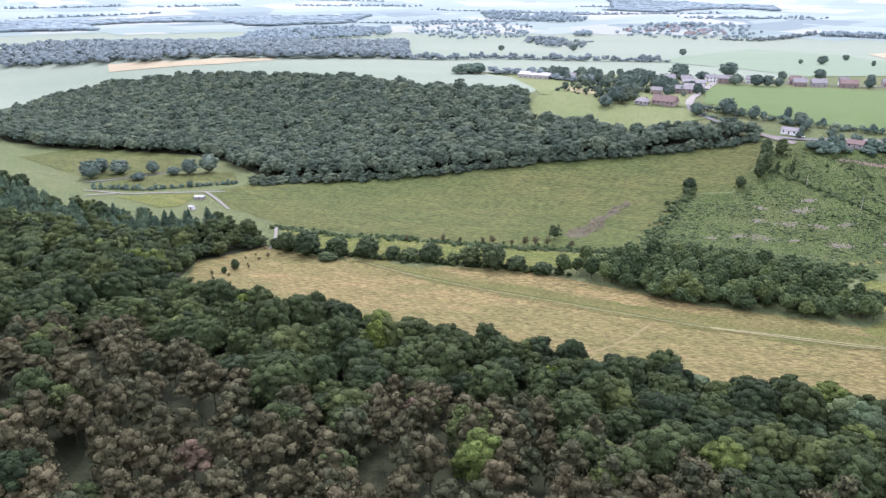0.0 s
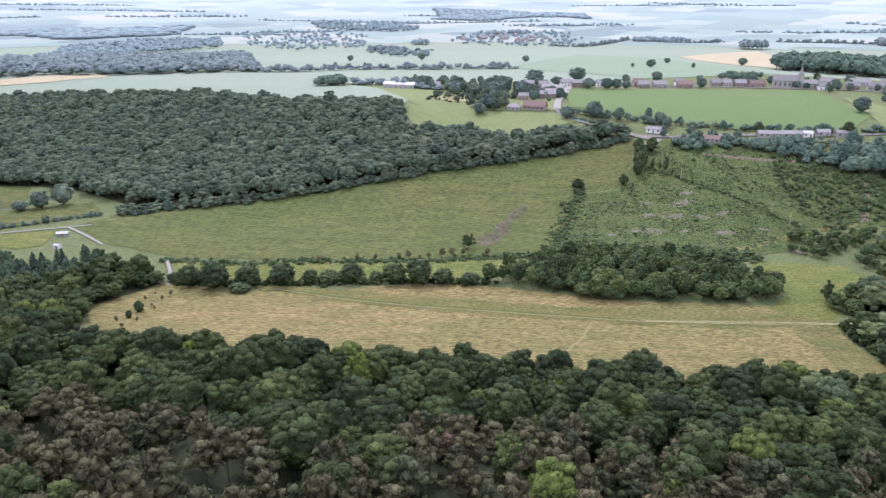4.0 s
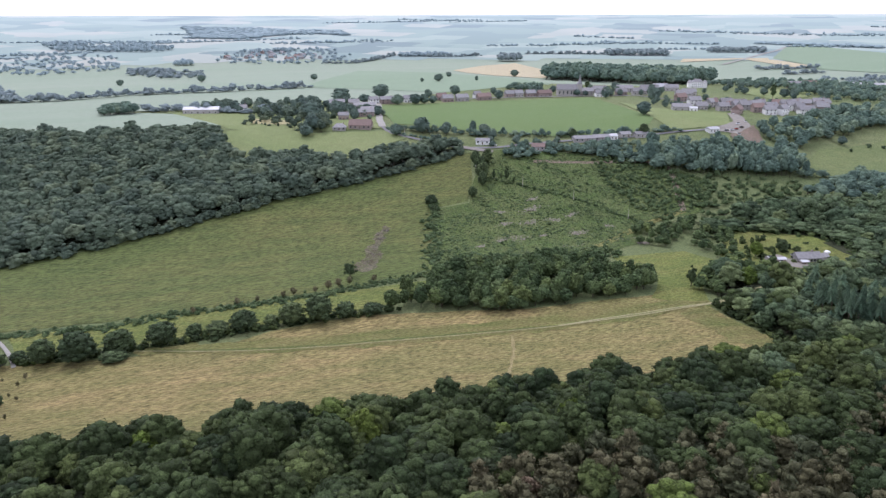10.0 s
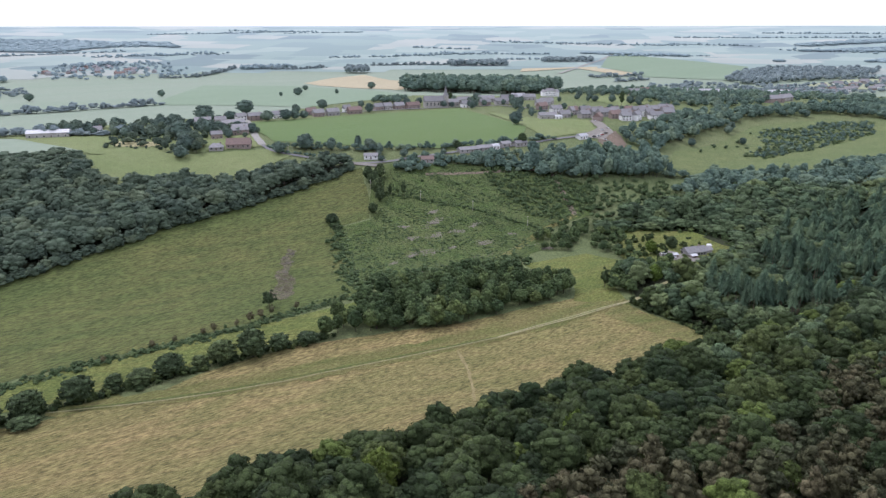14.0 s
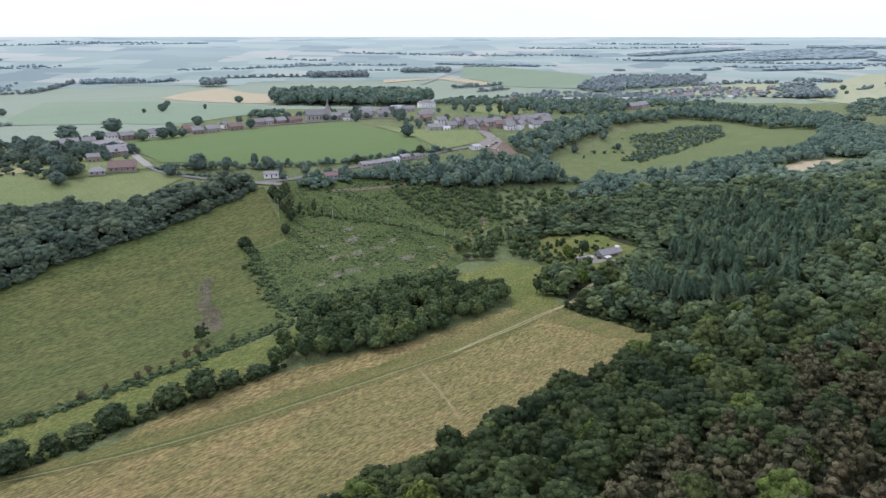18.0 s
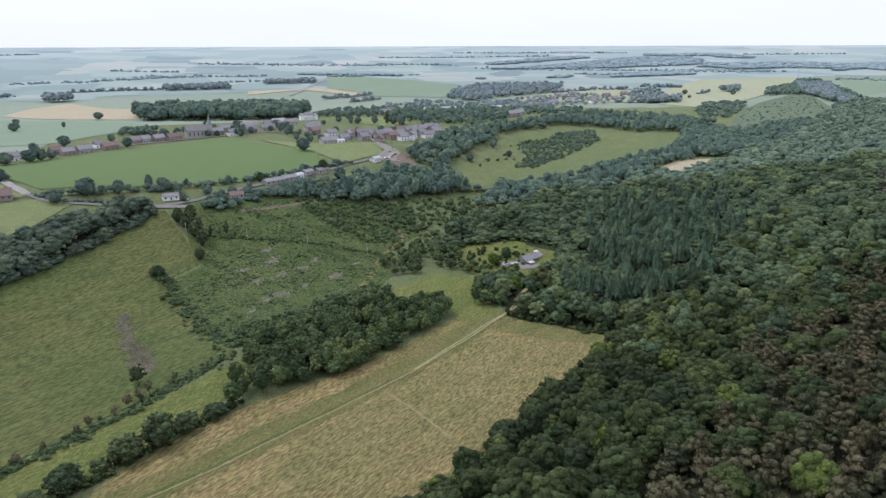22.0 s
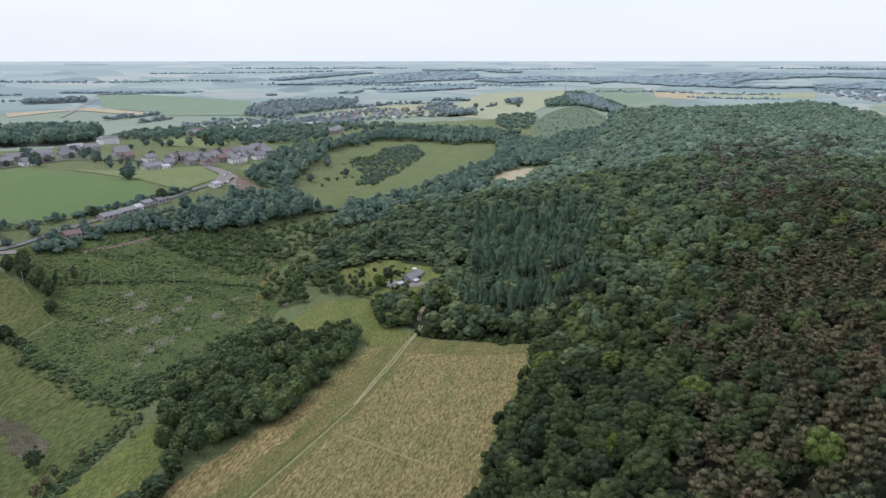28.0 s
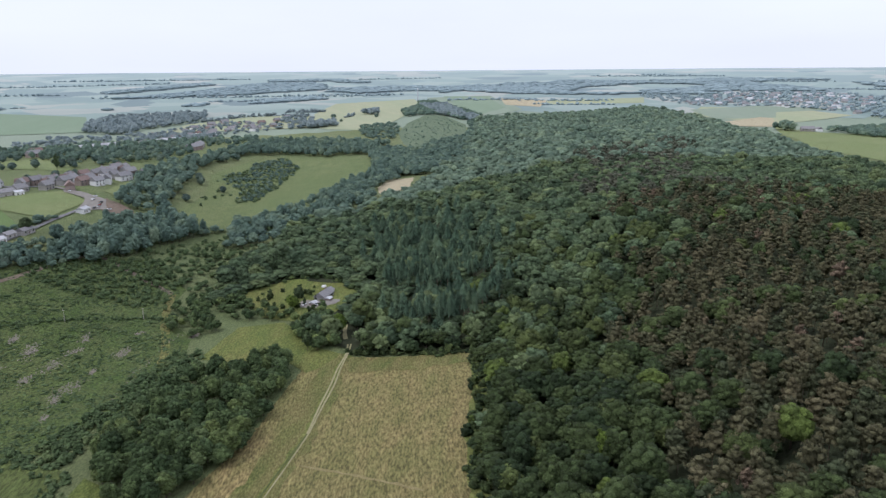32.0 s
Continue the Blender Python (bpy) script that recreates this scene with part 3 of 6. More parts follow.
def pine_crown(seed, clumps, n_tufts, tuft):
    """A pine: a bare stem below a ragged crown, pointed at first and broken with age, of small needle masses."""
    rng = np.random.default_rng(seed)
    d, f = ICO[1]
    parts, spots = [(d * (0.2, 0.2, 0.24) + (0, 0, 0.6), f, 0, True)], []
    for i in range(clumps):
        k = (i + 0.4) / clumps
        a, r = i * 2.39996 + rng.uniform(-0.5, 0.5), 0.38 * k ** 0.6 * rng.uniform(0.75, 1.1)
        s = rng.uniform(0.13, 0.2)
        c = np.array([math.cos(a) * r, math.sin(a) * r, 0.93 - 0.5 * k + rng.uniform(-0.05, 0.05)])
        parts.append((d * (1 + rng.normal(0, 0.22, (len(d), 1))) * (s * 0.8, s * 0.8, s * 0.4) + c, f, 0, True))
        spots.append((c, s))
    w = rng.integers(0, clumps, n_tufts)
    q = unit(rng, n_tufts)
    q[:, 2] = np.abs(q[:, 2]) * 0.9 - 0.15
    at = np.array([spots[j][0] for j in w]) + q * np.array([[spots[j][1]] for j in w]) * (1.05, 1.05, 0.5)
    parts.append((*tufts(rng, at, q + (0, 0, 0.4), tuft, 0.75), 0, False))
    parts.append((*stem(0.8, 0.022), 1, False))
    return joined(parts)


def spruce_crown(seed, tiers, sprays=60):
    """A fir: drooping whorls of branches that narrow to a sharp point on a straight stem, bare in the lower third."""
    rng = np.random.default_rng(seed)
    parts = []
    for i in range(tiers):
        k = i / tiers
        r = 0.5 * (1 - k) ** 0.75 + 0.05
        z = 0.36 + 0.6 * k
        n = 7 if k < 0.6 else 5
        a = np.arange(n) * 2 * np.pi / n + rng.uniform(0, 6.3) + rng.normal(0, 0.16, n)
        long = r * rng.uniform(0.75, 1.2, n)
        rim = np.stack([np.cos(a) * long, np.sin(a) * long, z - long * 0.3 + rng.normal(0, 0.01, n)], 1)
        b = a + np.pi / n
        dip = np.stack([np.cos(b) * r * 0.5, np.sin(b) * r * 0.5, np.full(n, z - 0.015)], 1)
        v = np.concatenate([rim, dip, [[0, 0, z + 0.13]]])
        j = np.arange(n)
        faces = np.concatenate([np.stack([j, j + n, np.full(n, 2 * n)], 1), np.stack([j + n, (j + 1) % n, np.full(n, 2 * n)], 1)])
        parts.append((v, faces, 0, False))
    a, k = rng.uniform(0, 2 * np.pi, sprays), rng.uniform(0, 0.9, sprays)
    out = np.stack([np.cos(a), np.sin(a), np.full(sprays, -0.25)], 1)
    side = np.stack([-np.sin(a), np.cos(a), 0 * a], 1)
    r, c = (0.44 * (1 - k) ** 0.85 + 0.04)[:, None], np.stack([0 * k, 0 * k, 0.4 + 0.6 * k], 1)
    v = np.stack([c + out * r * 0.45 + side * 0.045, c + out * r * 0.45 - side * 0.045 + (0, 0, 0.012), c + out * r * 1.2], 1).reshape(-1, 3)
    parts += [(v, np.arange(3 * sprays).reshape(-1, 3), 0, False), (*stem(0.95, 0.018), 1, False)]
    return joined(parts)


FINE = [clump_crown(i, 36, 1, 800, 0.026, 0.12, True, (0.095, 0.165), 0.97) for i in range(12)]
MIDDLE = [clump_crown(20 + i, 19, 1, 170, 0.04, 0.05, True, (0.12, 0.2), 1.0) for i in range(10)]
PLAIN = [clump_crown(40 + i, 6, 1, 26, 0.075, -0.02, False, (0.2, 0.3), 1.0) for i in range(8)]
PINES = [pine_crown(60 + i, 13, 320, 0.034) for i in range(10)]
PINES_MID = [pine_crown(80 + i, 8, 90, 0.05) for i in range(8)]
FIRS = [spruce_crown(100 + i, 7) for i in range(5)]
FIRS_MID = [spruce_crown(120 + i, 6, 45) for i in range(5)]


def stand_edge_fir(seed):
    """A tall fir on the edge of a stand: a bare stem for more than half its height, under a short pointed crown."""
    v, f, m, q = spruce_crown(seed, 6, 40)
    v = v.copy()
    leaf = np.zeros(len(v), bool)
    leaf[f[m == 0].ravel()] = True
    v[leaf, 2] = 0.52 + (v[leaf, 2] - 0.3) * 0.69
    v[~leaf, :2] *= 1.5
    return v, f, m, q


EDGE_FIRS = [stand_edge_fir(130 + i) for i in range(5)]
BUSHES = [clump_crown(140 + i, 8, 1, 34, 0.075, -0.25, False, (0.17, 0.26), 1.0) for i in range(6)]


def wood(name, xy, tall, wide, kinds, mats, label, category, seed=1, tint=None, lean=0.0):
    """Many plants as one mesh: places, heights and widths, forms picked at random."""
    rng = np.random.default_rng(seed)
    n = len(xy)
    pick, turn = rng.integers(0, len(kinds), n), rng.uniform(0, 2 * np.pi, n)
    tint = rng.uniform(0, 1, n) if tint is None else tint
    z = height(xy[:, 0], xy[:, 1])
    V, F, M, S, T, base = [], [], [], [], [], 0
    for k, (v, f, m, s) in enumerate(kinds):
        ids = np.where(pick == k)[0]
        if not len(ids):
            continue
        c, w = np.cos(turn[ids])[:, None], np.sin(turn[ids])[:, None]
        e = rng.uniform(0.88, 1.12, (len(ids), 1))
        x = (v[:, 0] * c - v[:, 1] * w) * wide[ids, None] * e + xy[ids, 0, None] + v[:, 2] * tall[ids, None] * rng.normal(0, 0.03 + lean, (len(ids), 1))
        y = (v[:, 0] * w + v[:, 1] * c) * wide[ids, None] / e + xy[ids, 1, None] + v[:, 2] * tall[ids, None] * rng.normal(0, 0.03 + lean, (len(ids), 1))
        zz = v[:, 2] * tall[ids, None] + z[ids, None]
        V.append(np.stack([x, y, zz], 2).reshape(-1, 3))
        F.append((f[None] + (base + np.arange(len(ids)) * len(v))[:, None, None]).reshape(-1, 3))
        M.append(np.tile(m, len(ids)))
        S.append(np.tile(s, len(ids)))
        T.append(np.repeat(tint[ids], len(v)))
        base += len(v) * len(ids)
    me = mesh_of(name, np.concatenate(V), np.concatenate(F), mats, np.concatenate(M), np.concatenate(S))
    me.attributes.new("tint", "FLOAT", "POINT").data.foreach_set("value", np.concatenate(T).astype(np.float32))
    return tagged(new(name, me), label, category, kind="stuff")


GATE_GAP = [(-92, 322), (-84, 336), (-76, 350), (-62, 364), (-54, 360), (-62, 346), (-69, 334), (-78, 318)]
YARDS = ((-282, 540, 12), (-268, 528, 8), (-292, 530, 9), (-262, 546, 8), (-232, 541, 9), (-224, 531, 6), (-187, 588, 9), (-175, 596, 8), (-164, 604, 8), (-90, 660, 11), (-199, 579, 9), (-152, 614, 7))     # open ground in front of the lane houses


# cut branches lie here on the felled slope
HEAP_SPOTS = ((-213, 443, 15), (-210, 423, 12), (-195, 432, 9), (-184, 442, 8), (-173, 418, 13), (-212, 397, 15), (-222, 389, 8), (-225, 416, 9), (-234, 432, 7), (-232, 375, 6), (-196, 406, 6), (-156, 435, 6),
              (-216, 458, 8), (-130, 417, 7))


def scatter(outline, gap, seed, jitter=0.42):
    """Places in an outline, about a gap apart."""
    rng = np.random.default_rng(seed)
    o = np.array(outline, float)
    gx, gy = np.meshgrid(np.arange(o[:, 0].min(), o[:, 0].max(), gap), np.arange(o[:, 1].min(), o[:, 1].max(), gap * 0.87))
    gx = gx + (np.arange(gx.shape[0]) % 2)[:, None] * gap / 2
    p = np.stack([gx.ravel(), gy.ravel()], 1) + rng.uniform(-jitter, jitter, (gx.size, 2)) * gap
    p = p[inside(p[:, 0], p[:, 1], outline) & ~inside(p[:, 0], p[:, 1], GATE_GAP)]
    for x, y, r in YARDS + tuple((a, b, c * 0.36) for a, b, c in HEAP_SPOTS):
        p = p[np.hypot(p[:, 0] - x, p[:, 1] - y) > r]
    return p


def nearness(p):
    """Metres from the stretch of hillside below the flight line."""
    a, b = np.array([20.0, -10.0]), np.array([-330.0, 20.0])
    k = np.clip(((p - a) @ (b - a)) / ((b - a) @ (b - a)), 0, 1)
    return np.hypot(*(p - a - k[:, None] * (b - a)).T)


FOREST = [(-760, -80), (-650, 15), (-560, 45), (-518, 62), (-478, 97), (-437, 143), (-392, 153), (-381, 106), (-340, 84), (-302, 66), (-269, 84), (-240, 102),
          (-215, 118), (-200, 136), (-178, 152), (-159, 162), (-128, 192), (-96, 214), (-68, 236), (-41, 262), (-56, 286), (-80, 318), (-84, 356), (-66, 376),
          (-46, 384), (-18, 396), (-4, 424), (-22, 456), (-64, 462), (-98, 456), (-62, 490), (-13, 518), (81, 569), (170, 562), (215, 592), (250, 590),
          (330, 630), (436, 655), (684, 848), (975, 1068), (1641, 974), (1512, 815), (1251, 587), (722, 315), (520, 175), (430, 40), (400, -90)]
PINE_ZONE = [(-420, -90), (-330, -40), (-244, 10), (-208, 47), (-166, 68), (-144, 98), (-121, 107), (-93, 131), (-56, 164), (20, 197), (74, 228), (132, 223),
             (200, 190), (330, 150), (410, -90)]
PINE_FAR = [(445, 505), (523, 485), (606, 463), (680, 439), (531, 369), (430, 330), (335, 300), (330, 150), (200, 190), (132, 223), (190, 245), (155, 300), (207, 327), (233, 364), (320, 405)]
FIR_ZONE = [(108, 505), (179, 464), (172, 423), (98, 333), (-13, 270), (-50, 285), (-20, 340), (4, 389), (43, 452)]
FIR_WEST = [(-760, -60), (-640, 10), (-518, 58), (-478, 94), (-440, 138), (-412, 128), (-420, 90), (-440, 40), (-500, -10)]


NOTCH = [(650, 622), (774, 694), (815, 645), (700, 580)]


def remoteness(p):
    """Metres to the flight line at its nearest, for each part of the hillside."""
    x = p[:, 0]
    return np.maximum(150, np.where(x < -180, -1.45 * x - 180, np.where(x > -70, x + 330, 175)))


STAND_EDGES = ([(8, 382), (16, 358), (28, 336), (65, 330)], [(-38, 328), (-34, 304), (-14, 294), (13, 296)])
STUBBLE_FRONT = [(180, 612), (205, 560), (300, 586), (335, 640), (310, 645), (250, 596), (213, 610)]


def below_edge(p):
    """Places in front of the stand edges, on the valley side, where only low growth stands."""
    hit = np.zeros(len(p), bool)
    for edge in STAND_EDGES:
        for (ax, ay), (bx, by) in zip(edge[:-1], edge[1:]):
            a, b = np.array([ax, ay], float), np.array([bx, by], float)
            k = ((p - a) @ (b - a)) / ((b - a) @ (b - a))
            n = np.array([by - ay, ax - bx]) / np.hypot(bx - ax, by - ay)
            n = n if n @ np.array([-0.7, -0.7]) > 0 else -n
            off = (p - a) @ n
            hit |= (k > -0.05) & (k < 1.05) & (off > -2) & (off < 10)
    return hit


def plant_forest():
    rng = np.random.default_rng(5)
    wide_set, close_set = scatter(FOREST, 9.0, 11, 0.4), scatter(FOREST, 7.9, 12, 0.42)     # broadleaves stand wider apart than conifers
    p, close = np.concatenate([wide_set, close_set]), np.repeat([False, True], [len(wide_set), len(close_set)])
    d, away = nearness(p), remoteness(p)
    u = rng.uniform(size=len(p))
    wave = p + np.stack([9 * np.sin(p[:, 1] / 13) + 7 * np.sin(p[:, 0] / 7 + 1), 9 * np.sin(p[:, 0] / 15) + 7 * np.sin(p[:, 1] / 8)], 1)     # ragged stand edges
    firs = inside(*wave.T, FIR_ZONE)
    pine = (inside(*wave.T, PINE_ZONE) & (u < 0.84)) | (inside(*wave.T, PINE_FAR) & (u < 0.55))
    fir = (firs & (u < 0.4)) | (inside(*p.T, FIR_WEST) & (u < 0.85))
    pine &= ~fir
    fits = close == (pine | fir)
    keep = rng.uniform(size=len(p)) < np.where(d < 570, np.where(pine, 0.98, np.where(fir, 0.95, 0.96)), np.where(pine, 0.75, 0.8))
    keep &= fits
    under = (p[:, 1] < -8) | ((p[:, 0] > -75) & (p[:, 1] < 52 + 0.14 * p[:, 0]))     # below the flight line
    keep &= ~(under & (rng.uniform(size=len(p)) < 0.2))
    p, d, away, pine, fir, firs, under = p[keep], d[keep], away[keep], pine[keep], fir[keep], firs[keep], under[keep]
    clear = inside(*p.T, NOTCH) | inside(*p.T, HOUSE_GARDEN)
    p, d, away, pine, fir, firs, under = (a[~clear] for a in (p, d, away, pine, fir, firs, under))
    broad = ~pine & ~fir
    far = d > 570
    big = rng.uniform(size=len(p)) ** 1.6                    # a few large crowns among many small ones
    swell = 1 + 0.12 * np.sin(p[:, 0] / 23 + 2) * np.sin(p[:, 1] / 19)
    tall = np.where(pine, rng.uniform(11, 16, len(p)), np.where(fir, np.where(firs, rng.uniform(15, 22, len(p)), rng.uniform(11, 16, len(p))), (10.5 + 7.5 * big + rng.normal(0, 1.8, len(p))) * np.where(firs, 0.75, 1))) * swell
    wide = np.where(pine, rng.uniform(8, 11.5, len(p)), np.where(fir, rng.uniform(8.5, 12.5, len(p)), 10.2 + 6 * big))
    wide *= 1 + 0.25 * sstep(280, 480, d)
    edge = np.minimum.reduce([np.hypot(p[:, 0] - x, p[:, 1] - y) for x, y in roughened(MEADOW, 8, 0, 1)])
    tall = np.where(edge < 9, tall * 0.72, tall)
    tall = np.where(below_edge(p), tall * 0.55, tall)
    rim = np.minimum.reduce([np.hypot(p[:, 0] - x, p[:, 1] - y) for x, y in roughened(HOUSE_GARDEN, 6, 0, 1)])
    tall = np.where((rim < 14) | inside(*p.T, HOUSE_APPROACH) | inside(*p.T, STUBBLE_FRONT), tall * 0.5, tall)
    near = (away < 290) & ~under & (d < 290)
    ridge = rng.uniform(size=len(p)) < sstep(140, 430, d)     # farther trees get the leaves with haze painted in
    for name, sel, kinds, mats, label, cat in (
            ("broadleaf_trees", broad & near & ~ridge, FINE, [BROAD, BARK], "dense green broadleaf trees on the near slope", "trees"),
            ("broadleaf_trees", broad & under, PLAIN, [BROAD, BARK], "broadleaf trees below the flight line", "trees"),
            ("pine_trees", pine & under, PLAIN, [PINE, BARK], "brownish-green pines below the flight line", "trees"),
            ("broadleaf_trees", broad & ~near & ~far & ~ridge & ~under, MIDDLE, [BROAD, BARK], "dense green broadleaf wood on the valley side", "trees"),
            ("broadleaf_trees", broad & ~far & ridge & ~under, MIDDLE, [RIDGE_HAZE, BARK], "haze-paled broadleaf trees on the valley side", "trees"),
            ("broadleaf_trees", broad & far & ~under, PLAIN, [FARRIDGE_HAZE, BARK], "distant broadleaf wood covering the ridge", "trees"),
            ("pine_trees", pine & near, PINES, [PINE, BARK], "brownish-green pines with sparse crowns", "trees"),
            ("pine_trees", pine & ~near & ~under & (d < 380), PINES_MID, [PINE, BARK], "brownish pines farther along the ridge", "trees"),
            ("pine_trees", pine & ~near & ~under & (d >= 380), PINES_MID, [RIDGEPINE_HAZE, BARK], "haze-greyed pines on top of the ridge", "trees"),
            ("fir_trees", fir & near, FIRS, [SPRUCE, BARK], "tall dark green firs", "trees"),
            ("fir_trees", fir & ~near, FIRS_MID, [SPRUCE, BARK], "tall dark green firs on the valley side", "trees")):
        if sel.any():
            wood(name, p[sel], tall[sel], wide[sel], kinds, mats, label, cat, 7)


for k, edge in enumerate(STAND_EDGES):
    row = np.concatenate([np.stack([np.linspace(a[0], b[0], 6, endpoint=False), np.linspace(a[1], b[1], 6, endpoint=False)], 1) for a, b in zip(edge[:-1], edge[1:])])
    rng_e = np.random.default_rng(140 + k)
    row = np.concatenate([row, row + (6, 6)]) + rng_e.normal(0, 2.4, (2 * len(row), 2))
    wood("fir_trees", row, rng_e.uniform(15, 24, len(row)), rng_e.uniform(5.5, 8.5, len(row)), EDGE_FIRS, [SPRUCE, STEMBARK], "tall firs with bare brown stems at the stand edge", "trees", 141 + k)

field("forest_floor", FOREST, FLOOR, "leaf litter under the trees, darkened as shade", "forest floor", 0.3, 22)
plant_forest()

LEFT_WOOD = [(-1000, 40), (-860, 60), (-790, 98), (-682, 195), (-624, 214), (-560, 217), (-520, 252), (-470, 297), (-428, 358), (-388, 402), (-345, 458),
             (-300, 518), (-289, 534), (-325, 511), (-386, 456), (-412, 462), (-450, 430), (-478, 443), (-512, 473), (-618, 430), (-719, 402),
             (-783, 374), (-912, 319), (-1079, 216), (-1113, 140)]


def plant(name, outline, gap, tall, wide, kinds, mats, label, category="trees", seed=3, thin=1.0, patch=0.0):
    p = scatter(outline, gap, seed)
    if patch:                                    # open ground between thickets
        a, b = p[:, 0] / patch, p[:, 1] / patch
        p = p[np.sin(a + 1.7 * np.sin(b * 0.7)) + np.sin(b * 1.3 + 1.4 * np.sin(a * 0.6)) + np.sin((a + b) * 2.1) * 0.6 > -0.15]
    rng = np.random.default_rng(seed + 50)
    p = p[rng.uniform(size=len(p)) < thin]
    return wood(name, p, rng.uniform(*tall, len(p)), rng.uniform(*wide, len(p)), kinds, mats, label, category, seed)


field("wood_floor", LEFT_WOOD, FLOOR, "leaf litter under the hill wood, darkened as shade", "forest floor", 0.3, 22)
plant("hillside_wood", LEFT_WOOD, 9.2, (11, 17), (12.5, 19), MIDDLE, [HILLWOOD_HAZE, BARK], "dense dark green broadleaf wood on a rounded hill")
COPSE = [(-247, 260), (-220, 270), (-191, 277), (-155, 303), (-121, 328), (-113, 338), (-124, 352), (-162, 358), (-200, 343), (-228, 330), (-240, 290)]
plant("copse", COPSE, 6.4, (6.5, 15.5), (6, 11), FINE, [COPSELEAF, BARK], "copse of mixed broadleaf trees between the meadows", seed=21, thin=0.72)
plant("copse", COPSE, 9, (6, 12.5), (6, 10), FINE, [SCRUB, BARK], "paler willows mixed into the copse", seed=34, thin=0.55)
plant("tree_belt", [(-262, 512), (-235, 522), (-204, 544), (-190, 548), (-200, 562), (-237, 552), (-262, 528)], 6.2, (3, 9), (4.5, 9), MIDDLE, [WOODS_HAZE, BARK], "trees and bushes round the bungalows", seed=68, thin=0.9)
plant("tree_belt", [(-262, 524), (-225, 534), (-195, 550), (-145, 552), (-140, 592), (-160, 598), (-200, 568), (-240, 552)], 6.4, (3.5, 8.5), (5, 9), MIDDLE, [WOODS_HAZE, BARK], "low trees between the lane and the felled slope", seed=69, thin=0.85)
plant("tree_belt", [(-150, 556), (-106, 572), (-24, 600), (-14, 650), (-72, 636), (-110, 620), (-140, 590)], 7.4, (6, 18), (6, 13), MIDDLE, [WOODS_HAZE, BARK], "belt of trees below the village", seed=22, thin=0.75)
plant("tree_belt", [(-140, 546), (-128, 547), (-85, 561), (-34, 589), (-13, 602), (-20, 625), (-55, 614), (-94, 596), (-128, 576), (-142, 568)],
      7.0, (8, 21), (6, 13), MIDDLE, [WOODS_HAZE, BARK], "tall dark trees at the foot of the village slope", seed=42)
plant("tree_belt", [(-205, 549), (-168, 543), (-140, 546), (-142, 562), (-164, 558), (-204, 560)], 7.0, (5, 12), (5, 10), MIDDLE, [WOODS_HAZE, BARK], "lower trees in front of the lane houses", seed=67)
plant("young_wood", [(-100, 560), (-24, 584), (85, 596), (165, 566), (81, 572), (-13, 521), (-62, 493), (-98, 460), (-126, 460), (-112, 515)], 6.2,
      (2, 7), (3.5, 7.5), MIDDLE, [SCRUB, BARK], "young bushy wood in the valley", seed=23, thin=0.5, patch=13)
plant("village_grove", [(-352, 1118), (-289, 1094), (-220, 1072), (-170, 1055), (-110, 1100), (-85, 1240), (-110, 1330), (-240, 1370), (-375, 1320)], 13.5, (13, 30), (13, 26), MIDDLE, [WOODS_HAZE, BARK], "tall dark grove behind the church", seed=24)
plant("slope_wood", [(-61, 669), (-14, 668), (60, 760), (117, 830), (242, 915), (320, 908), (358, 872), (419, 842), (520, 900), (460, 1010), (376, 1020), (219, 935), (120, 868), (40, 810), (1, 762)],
      9.5, (9, 15), (9, 13), MIDDLE, [WOODS_HAZE, BARK], "wooded slope below the village", seed=25, thin=0.85)
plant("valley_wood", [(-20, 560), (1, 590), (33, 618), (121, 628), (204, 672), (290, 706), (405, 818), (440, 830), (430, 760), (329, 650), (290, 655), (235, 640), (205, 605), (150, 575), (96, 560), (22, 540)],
      8, (7, 14), (7.5, 12), MIDDLE, [WOODS_HAZE, BARK], "broadleaf wood along the valley bottom", seed=26, thin=0.8)
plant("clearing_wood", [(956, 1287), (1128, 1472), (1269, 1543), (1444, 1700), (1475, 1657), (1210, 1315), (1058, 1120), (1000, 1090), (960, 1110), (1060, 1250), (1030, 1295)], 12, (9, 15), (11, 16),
      PLAIN, [WOODS_HAZE, BARK], "wood along the upper side of the cleared slope", seed=27, thin=0.85)
plant("clearing_wood", [(288, 690), (357, 777), (425, 850), (473, 863), (485, 800), (573, 846), (640, 835), (782, 940), (900, 1040), (960, 1070), (869, 959), (697, 798), (529, 699), (409, 655), (325, 640)], 10, (7, 13), (10, 15), MIDDLE, [WOODS_HAZE, BARK], "wood below the cleared slope", seed=28, thin=0.85)
plant("garden_wood", [(-140, 428), (-119, 461), (-94, 476), (-60, 470), (-76, 435), (-66, 392), (-80, 392), (-95, 415), (-133, 412)], 6.5, (4, 9), (5, 8), MIDDLE, [COPSELEAF, BARK],
      "trees between the felled slope and the house", seed=29, thin=0.75)
plant("garden_wood", [(-76, 392), (-50, 390), (-56, 366), (-70, 356), (-84, 336), (-92, 338), (-97, 352), (-86, 374)], 6, (5, 10), (6, 9), MIDDLE, [COPSELEAF, BARK],
      "trees beside the small meadow", seed=30, thin=0.8)
plant("hillside_scrub", [(540, 960), (605, 1075), (700, 1180), (752, 1236), (802, 1167), (700, 1060), (590, 960)], 12, (3, 8), (8, 14), PLAIN, [WOODS_HAZE, BARK], "bushy ground above the valley wood", "scrub", seed=33, thin=0.8)

